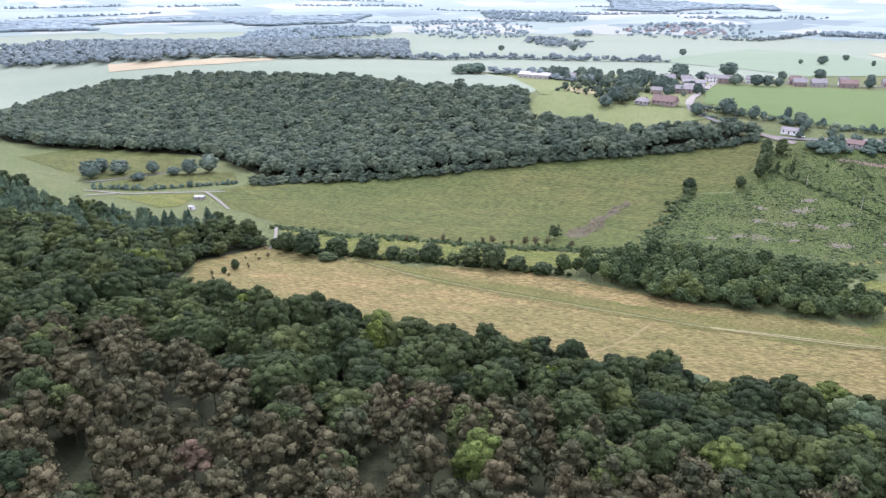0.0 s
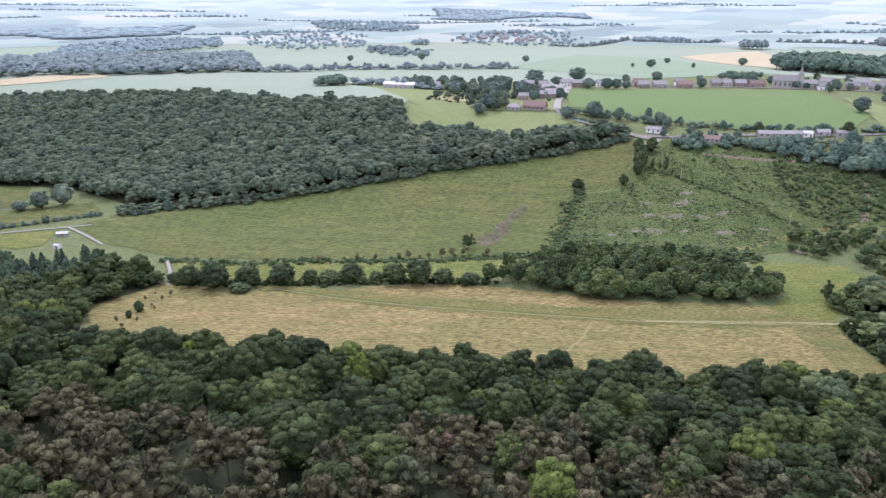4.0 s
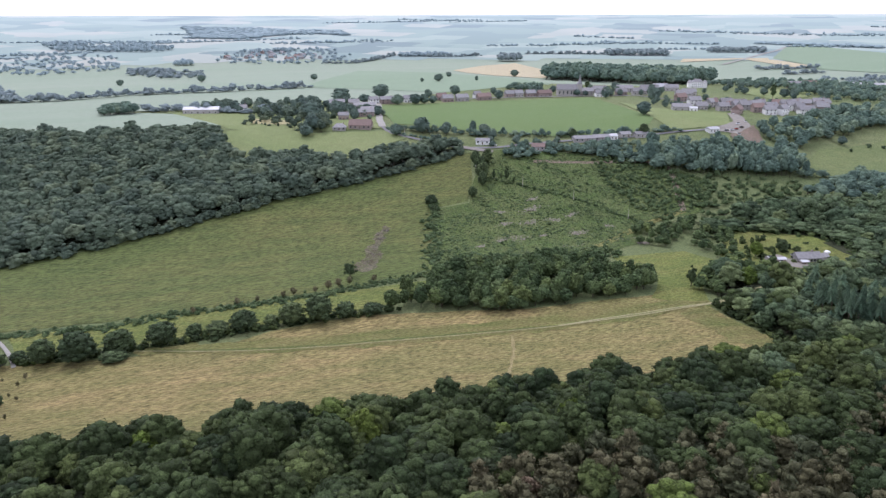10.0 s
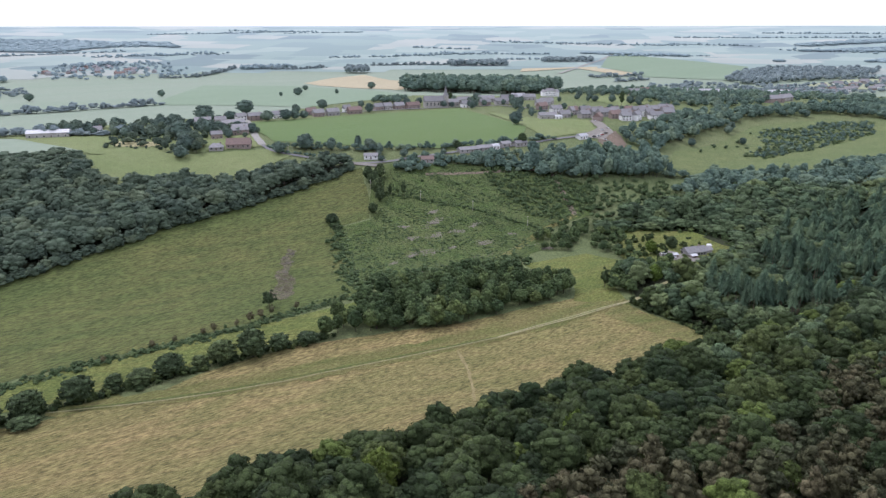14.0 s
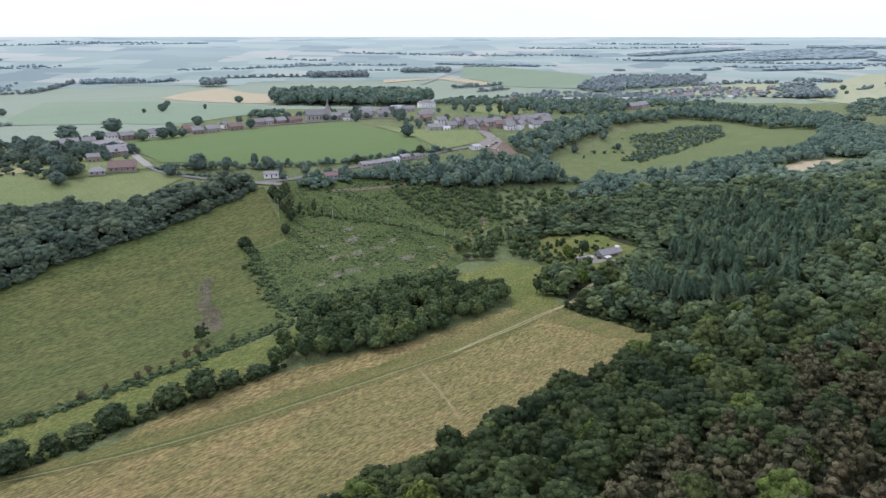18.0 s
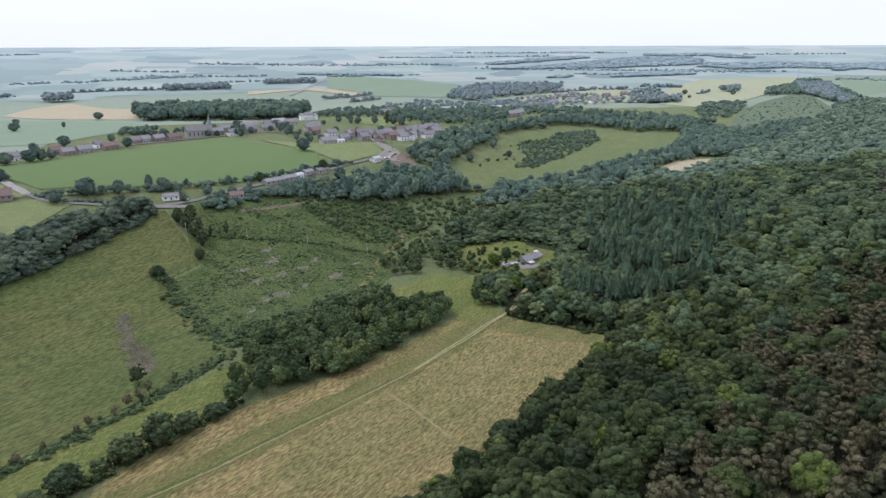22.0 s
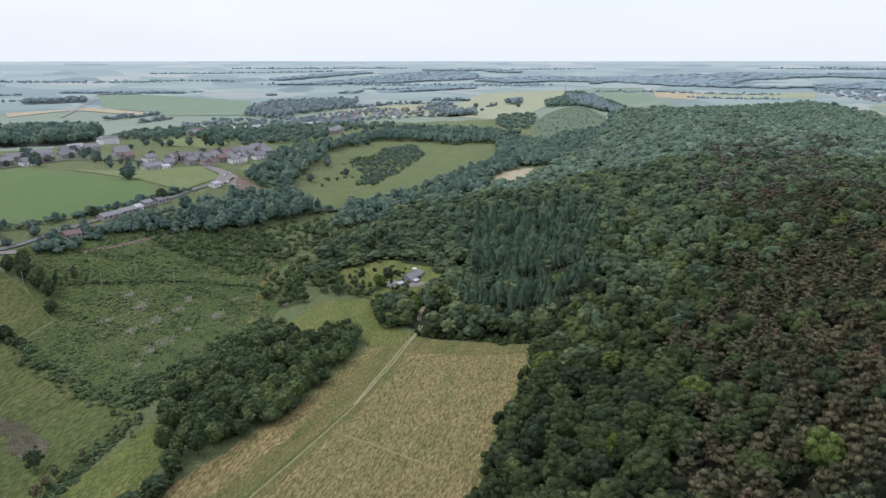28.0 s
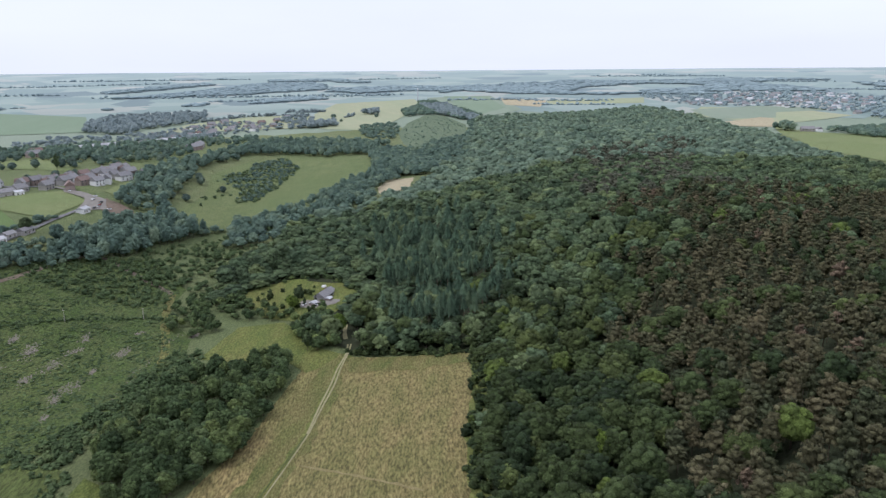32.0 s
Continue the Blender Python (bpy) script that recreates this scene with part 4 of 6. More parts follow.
# ---- fields and tracks ----
field("west_field", [(-641, 95), (-768, 60), (-780, 110), (-731, 158), (-677, 192), (-636, 173), (-624, 154), (-625, 117)], PASTURE, "green hay field below the hill wood", "field", 0.3)
field("lane_field", [(-609, 93), (-618, 119), (-613, 153), (-589, 204), (-557, 195), (-558, 174), (-567, 138), (-576, 115)], PASTURE, "narrow grass field between two lanes", "field", 0.3)
field("corner_field", [(-563, 100), (-552, 132), (-536, 156), (-511, 134), (-515, 120), (-544, 110)], STREAM, "small green field by the lane", "field", 0.3)
field("valley_pasture", [(-20, 604), (3, 672), (59, 721), (121, 809), (233, 885), (301, 885), (394, 812), (346, 760), (237, 676), (154, 640), (106, 605), (73, 600), (40, 608)], VALLEY,
      "green valley pasture below the village slope", "pasture", 0.4)
field("stubble_field", [(215, 612), (250, 600), (306, 642), (282, 663), (240, 640)], STRAW, "small tan stubble field at the wood edge", "field", 0.42)
field("barley_field", [(-605, 1397), (-594, 1577), (-549, 1715), (-451, 1533), (-394, 1510), (-358, 1155), (-460, 1217), (-543, 1307)], STRAW, "ripe pale orange barley field on the plateau", "field", 0.55, 25)
field("plateau_field", [(-789, 671), (-626, 816), (-515, 853), (-451, 807), (-473, 717), (-560, 640), (-599, 604), (-685, 551)], PLATEAU_HAZE_B, "wide pale green plateau field", "field", 0.4, 20)
field("plateau_field", [(-644, 849), (-780, 1300), (-600, 1290), (-393, 1118), (-319, 1021), (-432, 843), (-515, 856)], PLATEAU_HAZE_A, "wide green plateau field behind the farm", "field", 0.45, 25)
field("plateau_field", [(153, 2566), (455, 1977), (309, 1623), (129, 1706), (133, 1802), (60, 1963)], PLATEAU_HAZE_A, "green plateau field beside the pale lane", "field", 1.0, 40)
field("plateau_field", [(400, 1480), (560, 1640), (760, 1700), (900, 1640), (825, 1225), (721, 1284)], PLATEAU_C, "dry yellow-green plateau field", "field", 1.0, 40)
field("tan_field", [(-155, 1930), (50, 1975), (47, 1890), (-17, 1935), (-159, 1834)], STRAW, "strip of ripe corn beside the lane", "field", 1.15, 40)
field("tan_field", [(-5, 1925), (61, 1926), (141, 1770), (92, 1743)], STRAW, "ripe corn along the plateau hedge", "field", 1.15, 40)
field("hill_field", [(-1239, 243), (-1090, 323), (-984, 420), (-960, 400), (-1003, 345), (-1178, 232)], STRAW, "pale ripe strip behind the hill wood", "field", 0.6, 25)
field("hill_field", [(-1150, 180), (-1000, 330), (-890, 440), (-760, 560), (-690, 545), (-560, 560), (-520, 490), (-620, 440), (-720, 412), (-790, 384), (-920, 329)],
      PLATEAU_HAZE_B, "pale green field behind the hill wood", "field", 0.4, 18)
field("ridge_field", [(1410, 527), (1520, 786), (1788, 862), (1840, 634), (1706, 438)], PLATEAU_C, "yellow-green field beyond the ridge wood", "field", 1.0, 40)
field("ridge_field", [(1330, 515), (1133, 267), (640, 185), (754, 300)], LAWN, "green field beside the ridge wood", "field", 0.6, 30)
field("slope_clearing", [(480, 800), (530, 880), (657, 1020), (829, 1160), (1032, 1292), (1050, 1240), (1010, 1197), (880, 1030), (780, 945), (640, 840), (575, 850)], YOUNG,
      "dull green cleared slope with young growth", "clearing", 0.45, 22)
field("ridge_field", [(1681, 852), (1456, 691), (1571, 583), (1711, 625), (1869, 477), (1883, 730)], PLATEAU_HAZE_B, "green field below the far town", "field", 1.1, 40)
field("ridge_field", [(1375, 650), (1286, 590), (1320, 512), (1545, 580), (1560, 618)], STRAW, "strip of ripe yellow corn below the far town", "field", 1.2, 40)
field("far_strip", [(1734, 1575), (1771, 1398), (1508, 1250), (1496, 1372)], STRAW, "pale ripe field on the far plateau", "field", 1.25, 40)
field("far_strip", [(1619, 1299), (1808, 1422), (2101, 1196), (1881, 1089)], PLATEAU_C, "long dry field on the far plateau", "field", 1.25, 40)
field("far_strip", [(1683, 1800), (1765, 1655), (1406, 1306), (1120, 1181), (1324, 1410)], PLATEAU_HAZE_A, "green field on the far plateau", "field", 1.25, 40)
field("far_strip", [(1612, 1820), (1803, 1672), (1524, 1368), (1369, 1218), (1100, 1135), (1267, 1357)], PLATEAU_HAZE_B, "pale green field on the far plateau", "field", 1.1, 40)
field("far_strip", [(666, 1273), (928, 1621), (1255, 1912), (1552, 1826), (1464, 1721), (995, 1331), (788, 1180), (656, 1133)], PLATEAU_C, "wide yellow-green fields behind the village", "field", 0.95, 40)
field("forest_glade", NOTCH, STREAM, "small green glade in the ridge wood", "glade", 0.4, 18)
field("village_green", [(-62, 985), (-23, 1064), (52, 1051), (25, 947), (-17, 887), (-31, 929)], LAWN, "pale green village meadow", "meadow", 0.42, 14)
field("village_garden", [(-41, 734), (6, 779), (26, 772), (18, 742), (-15, 724), (-39, 711)], LAWN, "grassy garden below the village houses", "garden", 0.5)
EARTH_PATCH = [(-306, 385), (-300, 383), (-301, 371), (-296, 362), (-295, 350), (-288, 340), (-285, 328), (-281, 318), (-283, 309), (-291, 307), (-297, 318), (-297, 335), (-303, 346), (-301, 358), (-307, 368), (-305, 376)]
field("earth_patch", EARTH_PATCH, EARTH, "bare stony earth patch in the pasture", "earth", 0.42, 2.2, 1.5)
field("red_bank", [(-65, 694), (-51, 706), (-44, 668), (-50, 650), (-66, 650), (-74, 662)], REDSOIL, "reddish bare earth bank", "earth", 0.6, 6, 1.2)
field("gravel_yard", [(-71, 754), (-62, 735), (-54, 700), (-68, 670), (-84, 668), (-84, 676), (-70, 707), (-76, 740)], YARD, "pale gravel yard at the village edge", "yard", 0.62, 8, 0.6)
field("house_yard", [(-58, 410), (-48, 416), (-34, 405), (-28, 398), (-36, 394), (-50, 398)], YARD, "pale stony yard in front of the lone house", "yard", 0.7, 4, 1.0)
strip("red_track", [(-230, 518), (-207, 526), (-177, 539), (-155, 552), (-134, 562), (-122, 560), (-118, 540), (-107, 485)], 4.6, REDSOIL, "reddish dirt track across the felled slope")
strip("grass_track", [(-107, 485), (-133, 448), (-152, 409), (-165, 392)], 5, FRESH, "grassy track along the felled slope")
LANE = [(-463, 715), (-427, 642), (-400, 582), (-384, 555)]
strip("farm_road", LANE, 7, GRAVEL, "pale grey road through the hamlet", "road", 0.9)
strip("lane_front", [(-298, 530), (-283, 529), (-268, 529)], 5, YARD, "pale gravel pull-in where the pasture meets the lane", "yard", 0.85, 4)
strip("farm_lane", [(-384, 555), (-371, 539), (-341, 533), (-300, 527), (-262, 540), (-200, 585), (-165, 606), (-110, 655), (-90, 671)], 3.6, TARMAC, "narrow grey lane along the tree belt", "road", 0.8)
strip("village_road", [(-71, 777), (-68, 736), (-65, 713), (-76, 689), (-90, 671)], 4.5, YARD, "pale village road down to the yard", "road", 0.9)
strip("village_street", [(-463, 715), (-400, 765), (-330, 815), (-262, 850), (-180, 890), (-110, 830), (-71, 777)], 6, TARMAC, "village street behind the crop field", "road", 0.9)
strip("plateau_lane", [(165, 2559), (83, 2201), (4, 1974), (-62, 1778)], 9, GRAVEL, "pale lane over the plateau", "road", 1.6, 30)
strip("valley_lane", [(-594, 85), (-580, 99), (-567, 109), (-556, 133), (-546, 148), (-537, 162), (-530, 175)], 2.0, GRAVEL, "pale gravel lane in the valley", "lane", 0.6)
strip("valley_lane", [(-537, 162), (-512, 162), (-482, 160)], 2.0, GRAVEL, "pale gravel track into the pasture", "lane", 0.62)
strip("valley_lane", [(-573, 81), (-575, 92), (-572, 104)], 2.0, GRAVEL, "pale gravel fork of the lane", "lane", 0.64)
strip("valley_lane", [(-624, 90), (-621, 118), (-620, 135), (-619, 153)], 2.6, TARMAC, "grey lane behind the hedge trees", "lane", 0.6)
strip("gate_track", [(-425, 172), (-412, 166), (-403, 163), (-396, 159), (-390, 154), (-384, 150)], 1.9, GRAVEL, "pale chalky track through the field gate", "track", 0.7)
strip("gate_path", [(-86, 323), (-82, 328), (-76, 336), (-68, 348), (-62, 354), (-56, 360)], 2.6, RUT, "pale sandy track between the trees", "track", 0.5, 4)
strip("rut_grass", beside(RUTLINE, 1.0), 2.8, STREAM, "strip of fresh green grass along the ruts", "grass", 0.47, 4, uneven=0.9)
for off in (-1.0, 1.0):
    strip("wheel_rut", [(-76 - off * 0.7, 334 + off * 0.7)] + beside(RUTLINE[:5], off), 0.95, RUT, "pale wheel rut across the meadow", "rut", 0.66, 4)
strip("wheel_rut", beside(RUTLINE[4:], -1.0), 0.75, RUT, "narrow pale wheel rut along the meadow", "rut", 0.62, 4, uneven=0.4)
strip("wheel_rut", beside(RUTLINE[4:], 1.0), 0.8, RUTGREEN, "overgrown dark green wheel rut along the meadow", "rut", 0.62, 4, uneven=0.4)
strip("trampled_path", [(-178, 250), (-176, 243), (-172, 232), (-170, 220), (-167, 203), (-166, 190)], 1.3, TRAMPLED, "faint trampled path across the hay", "path", 0.36, 3, uneven=1.4)

field("garden_plot", [(-506, 522), (-478, 524), (-470, 540), (-500, 556), (-524, 546)], RUT, "pale sandy vegetable plots in the hamlet", "garden", 0.6, 6, 2.0)
field("garden_plot", [(-545, 590), (-520, 585), (-512, 604), (-536, 615)], RUT, "pale bare garden plot in the hamlet", "garden", 0.6, 6, 2.0)
field("hamlet_gardens", [(-640, 560), (-600, 640), (-520, 720), (-460, 712), (-400, 582), (-382, 552), (-440, 514), (-510, 492), (-560, 520)], LAWN, "pale green gardens round the hamlet", "garden", 0.45, 14)
strip("meadow_margin", MEADOW[14:] + MEADOW[:1], 7, STREAM, "greener grass margin beside the wood", "grass", 0.36, 6, uneven=0.5)
# ---- hedges, scrub and far woods ----
SCRUBLET = [round_crown(160 + i, 1, 9, 0.16, 6, bottom=-0.15, stem_too=False, depth=0.5) for i in range(6)]


def along(line, gap, wander, seed):
    rng, out = np.random.default_rng(seed), []
    for (ax, ay), (bx, by) in zip(line[:-1], line[1:]):
        n = max(1, int(math.hypot(bx - ax, by - ay) / gap))
        k = (np.arange(n) + rng.uniform(0, 1, n)) / n
        out.append(np.stack([ax + (bx - ax) * k, ay + (by - ay) * k], 1) + rng.normal(0, wander, (n, 2)))
    return np.concatenate(out)


def hedge(name, line, gap, wander, tall, wide, kinds, mats, label, seed, category="hedge"):
    p = along(line, gap, wander, seed)
    for x, y, r in YARDS:
        p = p[np.hypot(p[:, 0] - x, p[:, 1] - y) > r]
    rng = np.random.default_rng(seed + 9)
    return wood(name, p, tall[0] + (tall[1] - tall[0]) * rng.uniform(size=len(p)) ** 2, rng.uniform(*wide, len(p)), kinds, mats, label, category, seed)


hedge("stream_bushes", [(-425, 170), (-404, 183), (-384, 193), (-357, 216), (-334, 235), (-315, 248), (-296, 263), (-270, 291), (-246, 318)], 0.5, 2.2, (0.7, 2.9), (1.8, 4.4),
      BUSHES, [SCRUB, BARK], "low bushes along the stream", 31, "bushes")
hedge("meadow_hedge", [(-388, 153), (-352, 173), (-330, 193), (-300, 218), (-270, 240), (-244, 260)], 1.5, 1.4, (2, 5.5), (3, 5.5), BUSHES, [BROAD, BARK],
      "dense hedge under the meadow trees", 32)
hedge("clearing_hedge", [(-286, 428), (-278, 408), (-268, 380), (-258, 352), (-246, 326)], 0.8, 3.2, (0.8, 4), (2.5, 5.5), BUSHES, [SCRUB, BARK], "shrubby hedge between pasture and felled slope", 33)
hedge("pole_hedge", [(-262, 482), (-230, 476), (-201, 471), (-170, 462), (-136, 451), (-124, 440)], 1.8, 1.0, (1.2, 3.6), (2, 4), BUSHES, [SCRUB, BARK], "low hedge along the pole line", 34)
hedge("wood_fringe", MEADOW[13:], 2.6, 1.6, (2, 7), (3.5, 6.5), BUSHES, [BROAD, BARK], "low leafy fringe of the wood at the meadow edge", 35, "bushes")
hedge("garden_bushes", [(-84, 436), (-72, 464), (-46, 465), (-22, 462), (0, 440), (-2, 420), (-8, 398)], 1.3, 2.4, (1.5, 5.5), (3, 6), BUSHES, [COPSELEAF, BARK], "leafy bushes at the back of the house clearing", 43, "bushes")
hedge("gate_bushes", [(-86, 326), (-76, 312), (-62, 292), (-50, 272)], 1.6, 1.8, (2, 6), (3, 6), BUSHES, [BROAD, BARK], "bushes behind the end of the meadow", 36, "bushes")
hedge("lane_hedge", [(-600, 90), (-587, 109), (-574, 126), (-568, 140), (-561, 158), (-550, 192)], 2.2, 1.2, (2, 6), (3, 6), BUSHES, [WOODS_HAZE, BARK], "hedge along the valley lane", 37)
hedge("wood_foot_hedge", [(-541, 201), (-513, 250), (-470, 291), (-430, 345), (-392, 402), (-345, 452), (-292, 518)], 1.9, 2.2, (4, 10), (7, 12), BUSHES, [HILLWOOD_HAZE, BARK], "leafy foot of the hill wood", 38)
hedge("farm_hedge", [(-380, 552), (-360, 540), (-300, 534)], 3, 1, (2, 5), (3, 6), BUSHES, [WOODS_HAZE, BARK], "hedge along the farm lane", 39)
hedge("lane_trees", [(-372, 552), (-330, 556), (-300, 562), (-262, 570), (-212, 592), (-180, 608), (-150, 628), (-120, 650)], 3.6, 2, (3, 9), (4.5, 9), MIDDLE, [WOODS_HAZE, BARK], "trees and shrubs along the lane below the crop field", 40, "trees")
hedge("valley_bushes", [(-20, 604), (47, 606), (107, 598), (165, 636), (240, 688)], 6, 5, (3, 9), (5, 10), MIDDLE, [WOODS_HAZE, BARK], "bushes along the valley bottom", 41, "bushes")
CLEAR = [(-262, 480), (-275, 520), (-254, 538), (-185, 549), (-136, 560), (-90, 540), (-100, 488), (-132, 455), (-136, 413), (-165, 378), (-238, 342), (-254, 353), (-281, 415), (-258, 441)]
plant("bramble_scrub", CLEAR, 2.5, (0.3, 0.8), (1.6, 3.4), SCRUBLET, [SCRUB, BARK], "low bramble and bracken on the felled slope", "scrub", 51, 0.75)
plant("bracken", CLEAR, 2.8, (0.4, 1.1), (2.2, 4), SCRUBLET, [SCRUB, BARK], "taller bracken thickets on the felled slope", "scrub", 59, 0.8, patch=7)
plant("saplings", CLEAR, 11, (1, 2.4), (2, 4), BUSHES, [SCRUB, BARK], "scattered young bushes on the felled slope", "saplings", 52, 0.16)
plant("regrowth", [(-112, 470), (-120, 545), (-165, 556), (-185, 540), (-168, 505), (-140, 470)], 4.2, (1.5, 4), (2.6, 5.5), BUSHES, [SCRUB, BARK], "dense young regrowth on the felled slope", "scrub", 58, 0.7)
HAMLET_GARDENS = [(-509, 512), (-481, 516), (-444, 512), (-432, 538), (-455, 600), (-509, 650), (-555, 650), (-578, 640)]
plant("hamlet_shrubs", HAMLET_GARDENS, 7, (1, 5), (2.5, 6), BUSHES, [HILLWOOD_HAZE, BARK], "shrubs and hedges in the hamlet gardens", "shrubs", 101, 0.6)
plant("hamlet_shrubs", [(-452, 512), (-428, 520), (-440, 560), (-462, 556)], 7, (7, 15), (7, 12), MIDDLE, [HILLWOOD_HAZE, BARK], "dense trees beside the farmyard", "trees", 102, 0.8)
plant("hamlet_shrubs", HAMLET_GARDENS, 13, (5, 11), (6, 11), MIDDLE, [HILLWOOD_HAZE, BARK], "trees in the hamlet gardens", "trees", 103, 0.4)
plant("valley_scrub", [(-118, 548), (-88, 558), (-34, 586), (10, 590), (20, 556), (-40, 528), (-96, 500)], 6, (1, 4.5), (3, 6.5), BUSHES, [SCRUB, BARK], "rough bushes below the tree belt", "scrub", 70, 0.5)
plant("edge_scrub", [(-246, 326), (-200, 346), (-160, 362), (-140, 385), (-150, 400), (-200, 372), (-244, 350)], 3.4, (1.5, 5), (3, 6), BUSHES, [SCRUB, BARK], "tall scrub behind the copse", "scrub", 53, 0.8)
plant("east_scrub", [(-130, 556), (-83, 543), (-95, 490), (-112, 500)], 4.5, (2, 5), (3, 6), BUSHES, [SCRUB, BARK], "dense scrub on the felled slope", "scrub", 54, 0.8)
SLOPE_SCRUB = [(124, 797), (174, 821), (228, 867), (292, 890), (261, 819), (215, 775), (154, 726), (96, 683), (77, 694), (113, 732), (112, 764)]
plant("slope_scrub", SLOPE_SCRUB, 6.5, (1.5, 5.5), (4.5, 8.5), BUSHES, [WOODS_HAZE, BARK], "dense bushes on the pasture slope", "scrub", 55, 0.5)
plant("slope_scrub", SLOPE_SCRUB, 5, (0.8, 3), (3, 6), BUSHES, [SCRUB, BARK], "paler undergrowth between the slope bushes", "scrub", 66, 0.6)
plant("slope_scrub", [(165, 730), (121, 701), (96, 690), (74, 688), (95, 712), (120, 745), (160, 745)], 4.4, (0.8, 3), (3, 6), BUSHES, [RIDGE_HAZE, BARK], "low scrub at the foot of the pasture slope", "scrub", 61, 0.75)
plant("pasture_bushes", [(10, 672), (59, 721), (110, 780), (95, 720), (60, 690)], 13, (1.5, 5), (3, 7), BUSHES, [RIDGE_HAZE, BARK], "scattered bushes in the valley pasture", "bushes", 62, 0.5)
plant("clearing_scrub", [(500, 830), (657, 1016), (829, 1152), (1000, 1270), (1010, 1197), (865, 1025), (669, 870), (591, 858)], 13, (0.8, 3), (3, 6), BUSHES, [WOODS_HAZE, BARK], "young growth on the cleared slope", "scrub", 56, 0.45)
plant("garden_shrubs", [(-70, 452), (-30, 448), (-14, 428), (-50, 392), (-76, 384), (-80, 410)], 7, (1.5, 6), (2.5, 6), BUSHES, [BROAD, BARK], "shrubs round the lone house", "shrubs", 57, 0.42)

# woods and hedgerows of the plateau
FARHEDGES = (([(-891, 560), (-833, 617), (-806, 686), (-723, 759), (-636, 855)], 7, "hedgerow with trees across the plateau"),
             ([(-1181, 1120), (-1100, 1200)], 9, "short hedgerow on the plateau"),
             ([(-982, 1511), (-915, 1552), (-926, 1678), (-950, 1881)], 9, "curving plateau hedgerow"),
             ([(-918, 1883), (-837, 1864), (-768, 1890), (-710, 1952)], 7, "dark plateau hedgerow with trees"),
             ([(-601, 2036), (-508, 2056), (-371, 2056)], 7, "hedgerow between two plateau copses"),
             ([(9, 1665), (135, 1735)], 7, "low hedge beside the ripe corn"),
             ([(916, 1740), (1000, 1660)], 6, "row of tall trees on the plateau"),
             ([(955, 1487), (912, 1469)], 8, "low bushes in the dry field"),
             ([(-670, 560), (-600, 575), (-520, 590)], 7, "hedge by the long barn"),
             ([(49, 1560), (131, 1622)], 8, "short hedge in the crop"),
             ([(900, 1640), (760, 1702), (560, 1642)], 9, "hedgerow round the dry field"))
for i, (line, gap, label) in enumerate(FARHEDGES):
    hedge("hedgerow", line, gap * 0.55, 2.5, (4, 14), (8, 16), PLAIN, [FARLEAF_HAZE, BARK], label, 60 + i)
plant("plateau_copse", [(-608, 1764), (-552, 1755), (-560, 1815), (-618, 1815)], 12, (20, 27), (15, 22), PLAIN, [FARLEAF_HAZE, BARK], "round dark copse on the plateau", seed=71)
plant("plateau_copse", [(-369, 2021), (-199, 2011), (-204, 2075), (-369, 2085)], 13, (16, 22), (15, 22), PLAIN, [FARLEAF_HAZE, BARK], "long dark copse on the plateau", seed=72)
plant("plateau_copse", [(-97, 2133), (56, 2134), (60, 2190), (-88, 2190)], 13, (14, 20), (15, 22), PLAIN, [FARLEAF_HAZE, BARK], "square dark copse on the plateau", seed=73)
plant("plateau_copse", [(1005, 1470), (1050, 1480), (1060, 1520), (1010, 1515)], 12, (16, 22), (14, 20), PLAIN, [FARLEAF_HAZE, BARK], "round clump of trees in the dry field", seed=43)
plant("plateau_copse", [(649, 1304), (714, 1272), (770, 1345), (700, 1375)], 11, (13, 20), (12, 18), PLAIN, [FARLEAF_HAZE, BARK], "dense copse below the upper village", seed=44)
plant("plateau_copse", [(-1190, 1094), (-1105, 1131), (-1160, 1190), (-1240, 1150)], 14, (9, 16), (12, 20), PLAIN, [FARLEAF_HAZE, BARK], "copse in the fields before the far hamlet", seed=45, thin=0.8)
plant("plateau_copse", [(-1291, 1348), (-1264, 1381), (-1290, 1420), (-1325, 1385)], 12, (12, 18), (12, 18), PLAIN, [DISTANT_HAZE, BARK], "small tall copse near the far hamlet", seed=46)
plant("plateau_copse", [(-912, 1822), (-796, 1913), (-830, 1955), (-940, 1870)], 14, (10, 16), (13, 20), PLAIN, [DISTANT_HAZE, BARK], "long copse at the end of the hedgerow", seed=47)
plant("plateau_copse", [(-1957, 1585), (-1618, 1674), (-1660, 1790), (-2010, 1690)], 20, (10, 18), (16, 26), PLAIN, [DISTANT_HAZE, BARK], "hazy wood behind the far hamlet", seed=48, thin=0.75)
plant("plateau_copse", [(-1338, 1731), (-1315, 1817), (-1266, 1882), (-1310, 1920), (-1390, 1770)], 16, (9, 17), (13, 22), PLAIN, [DISTANT_HAZE, BARK], "trees round the far hamlet centre", seed=49, thin=0.7)
plant("west_wood", [(-1472, 520), (-1750, 693), (-1828, 852), (-1889, 933), (-1801, 1123), (-1584, 987), (-1499, 739), (-1362, 503)], 19, (9, 17), (15, 24), PLAIN, [DISTANT_HAZE, BARK], "hazy wood beyond the bluish hill wood", seed=50, thin=0.7)
plant("west_wood", [(-1540, 119), (-1168, 277), (-975, 425), (-883, 579), (-1010, 660), (-1248, 818), (-1425, 503), (-1695, 138)], 15, (11, 17), (14, 22), PLAIN, [FARLEAF_HAZE, BARK],
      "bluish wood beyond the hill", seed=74)
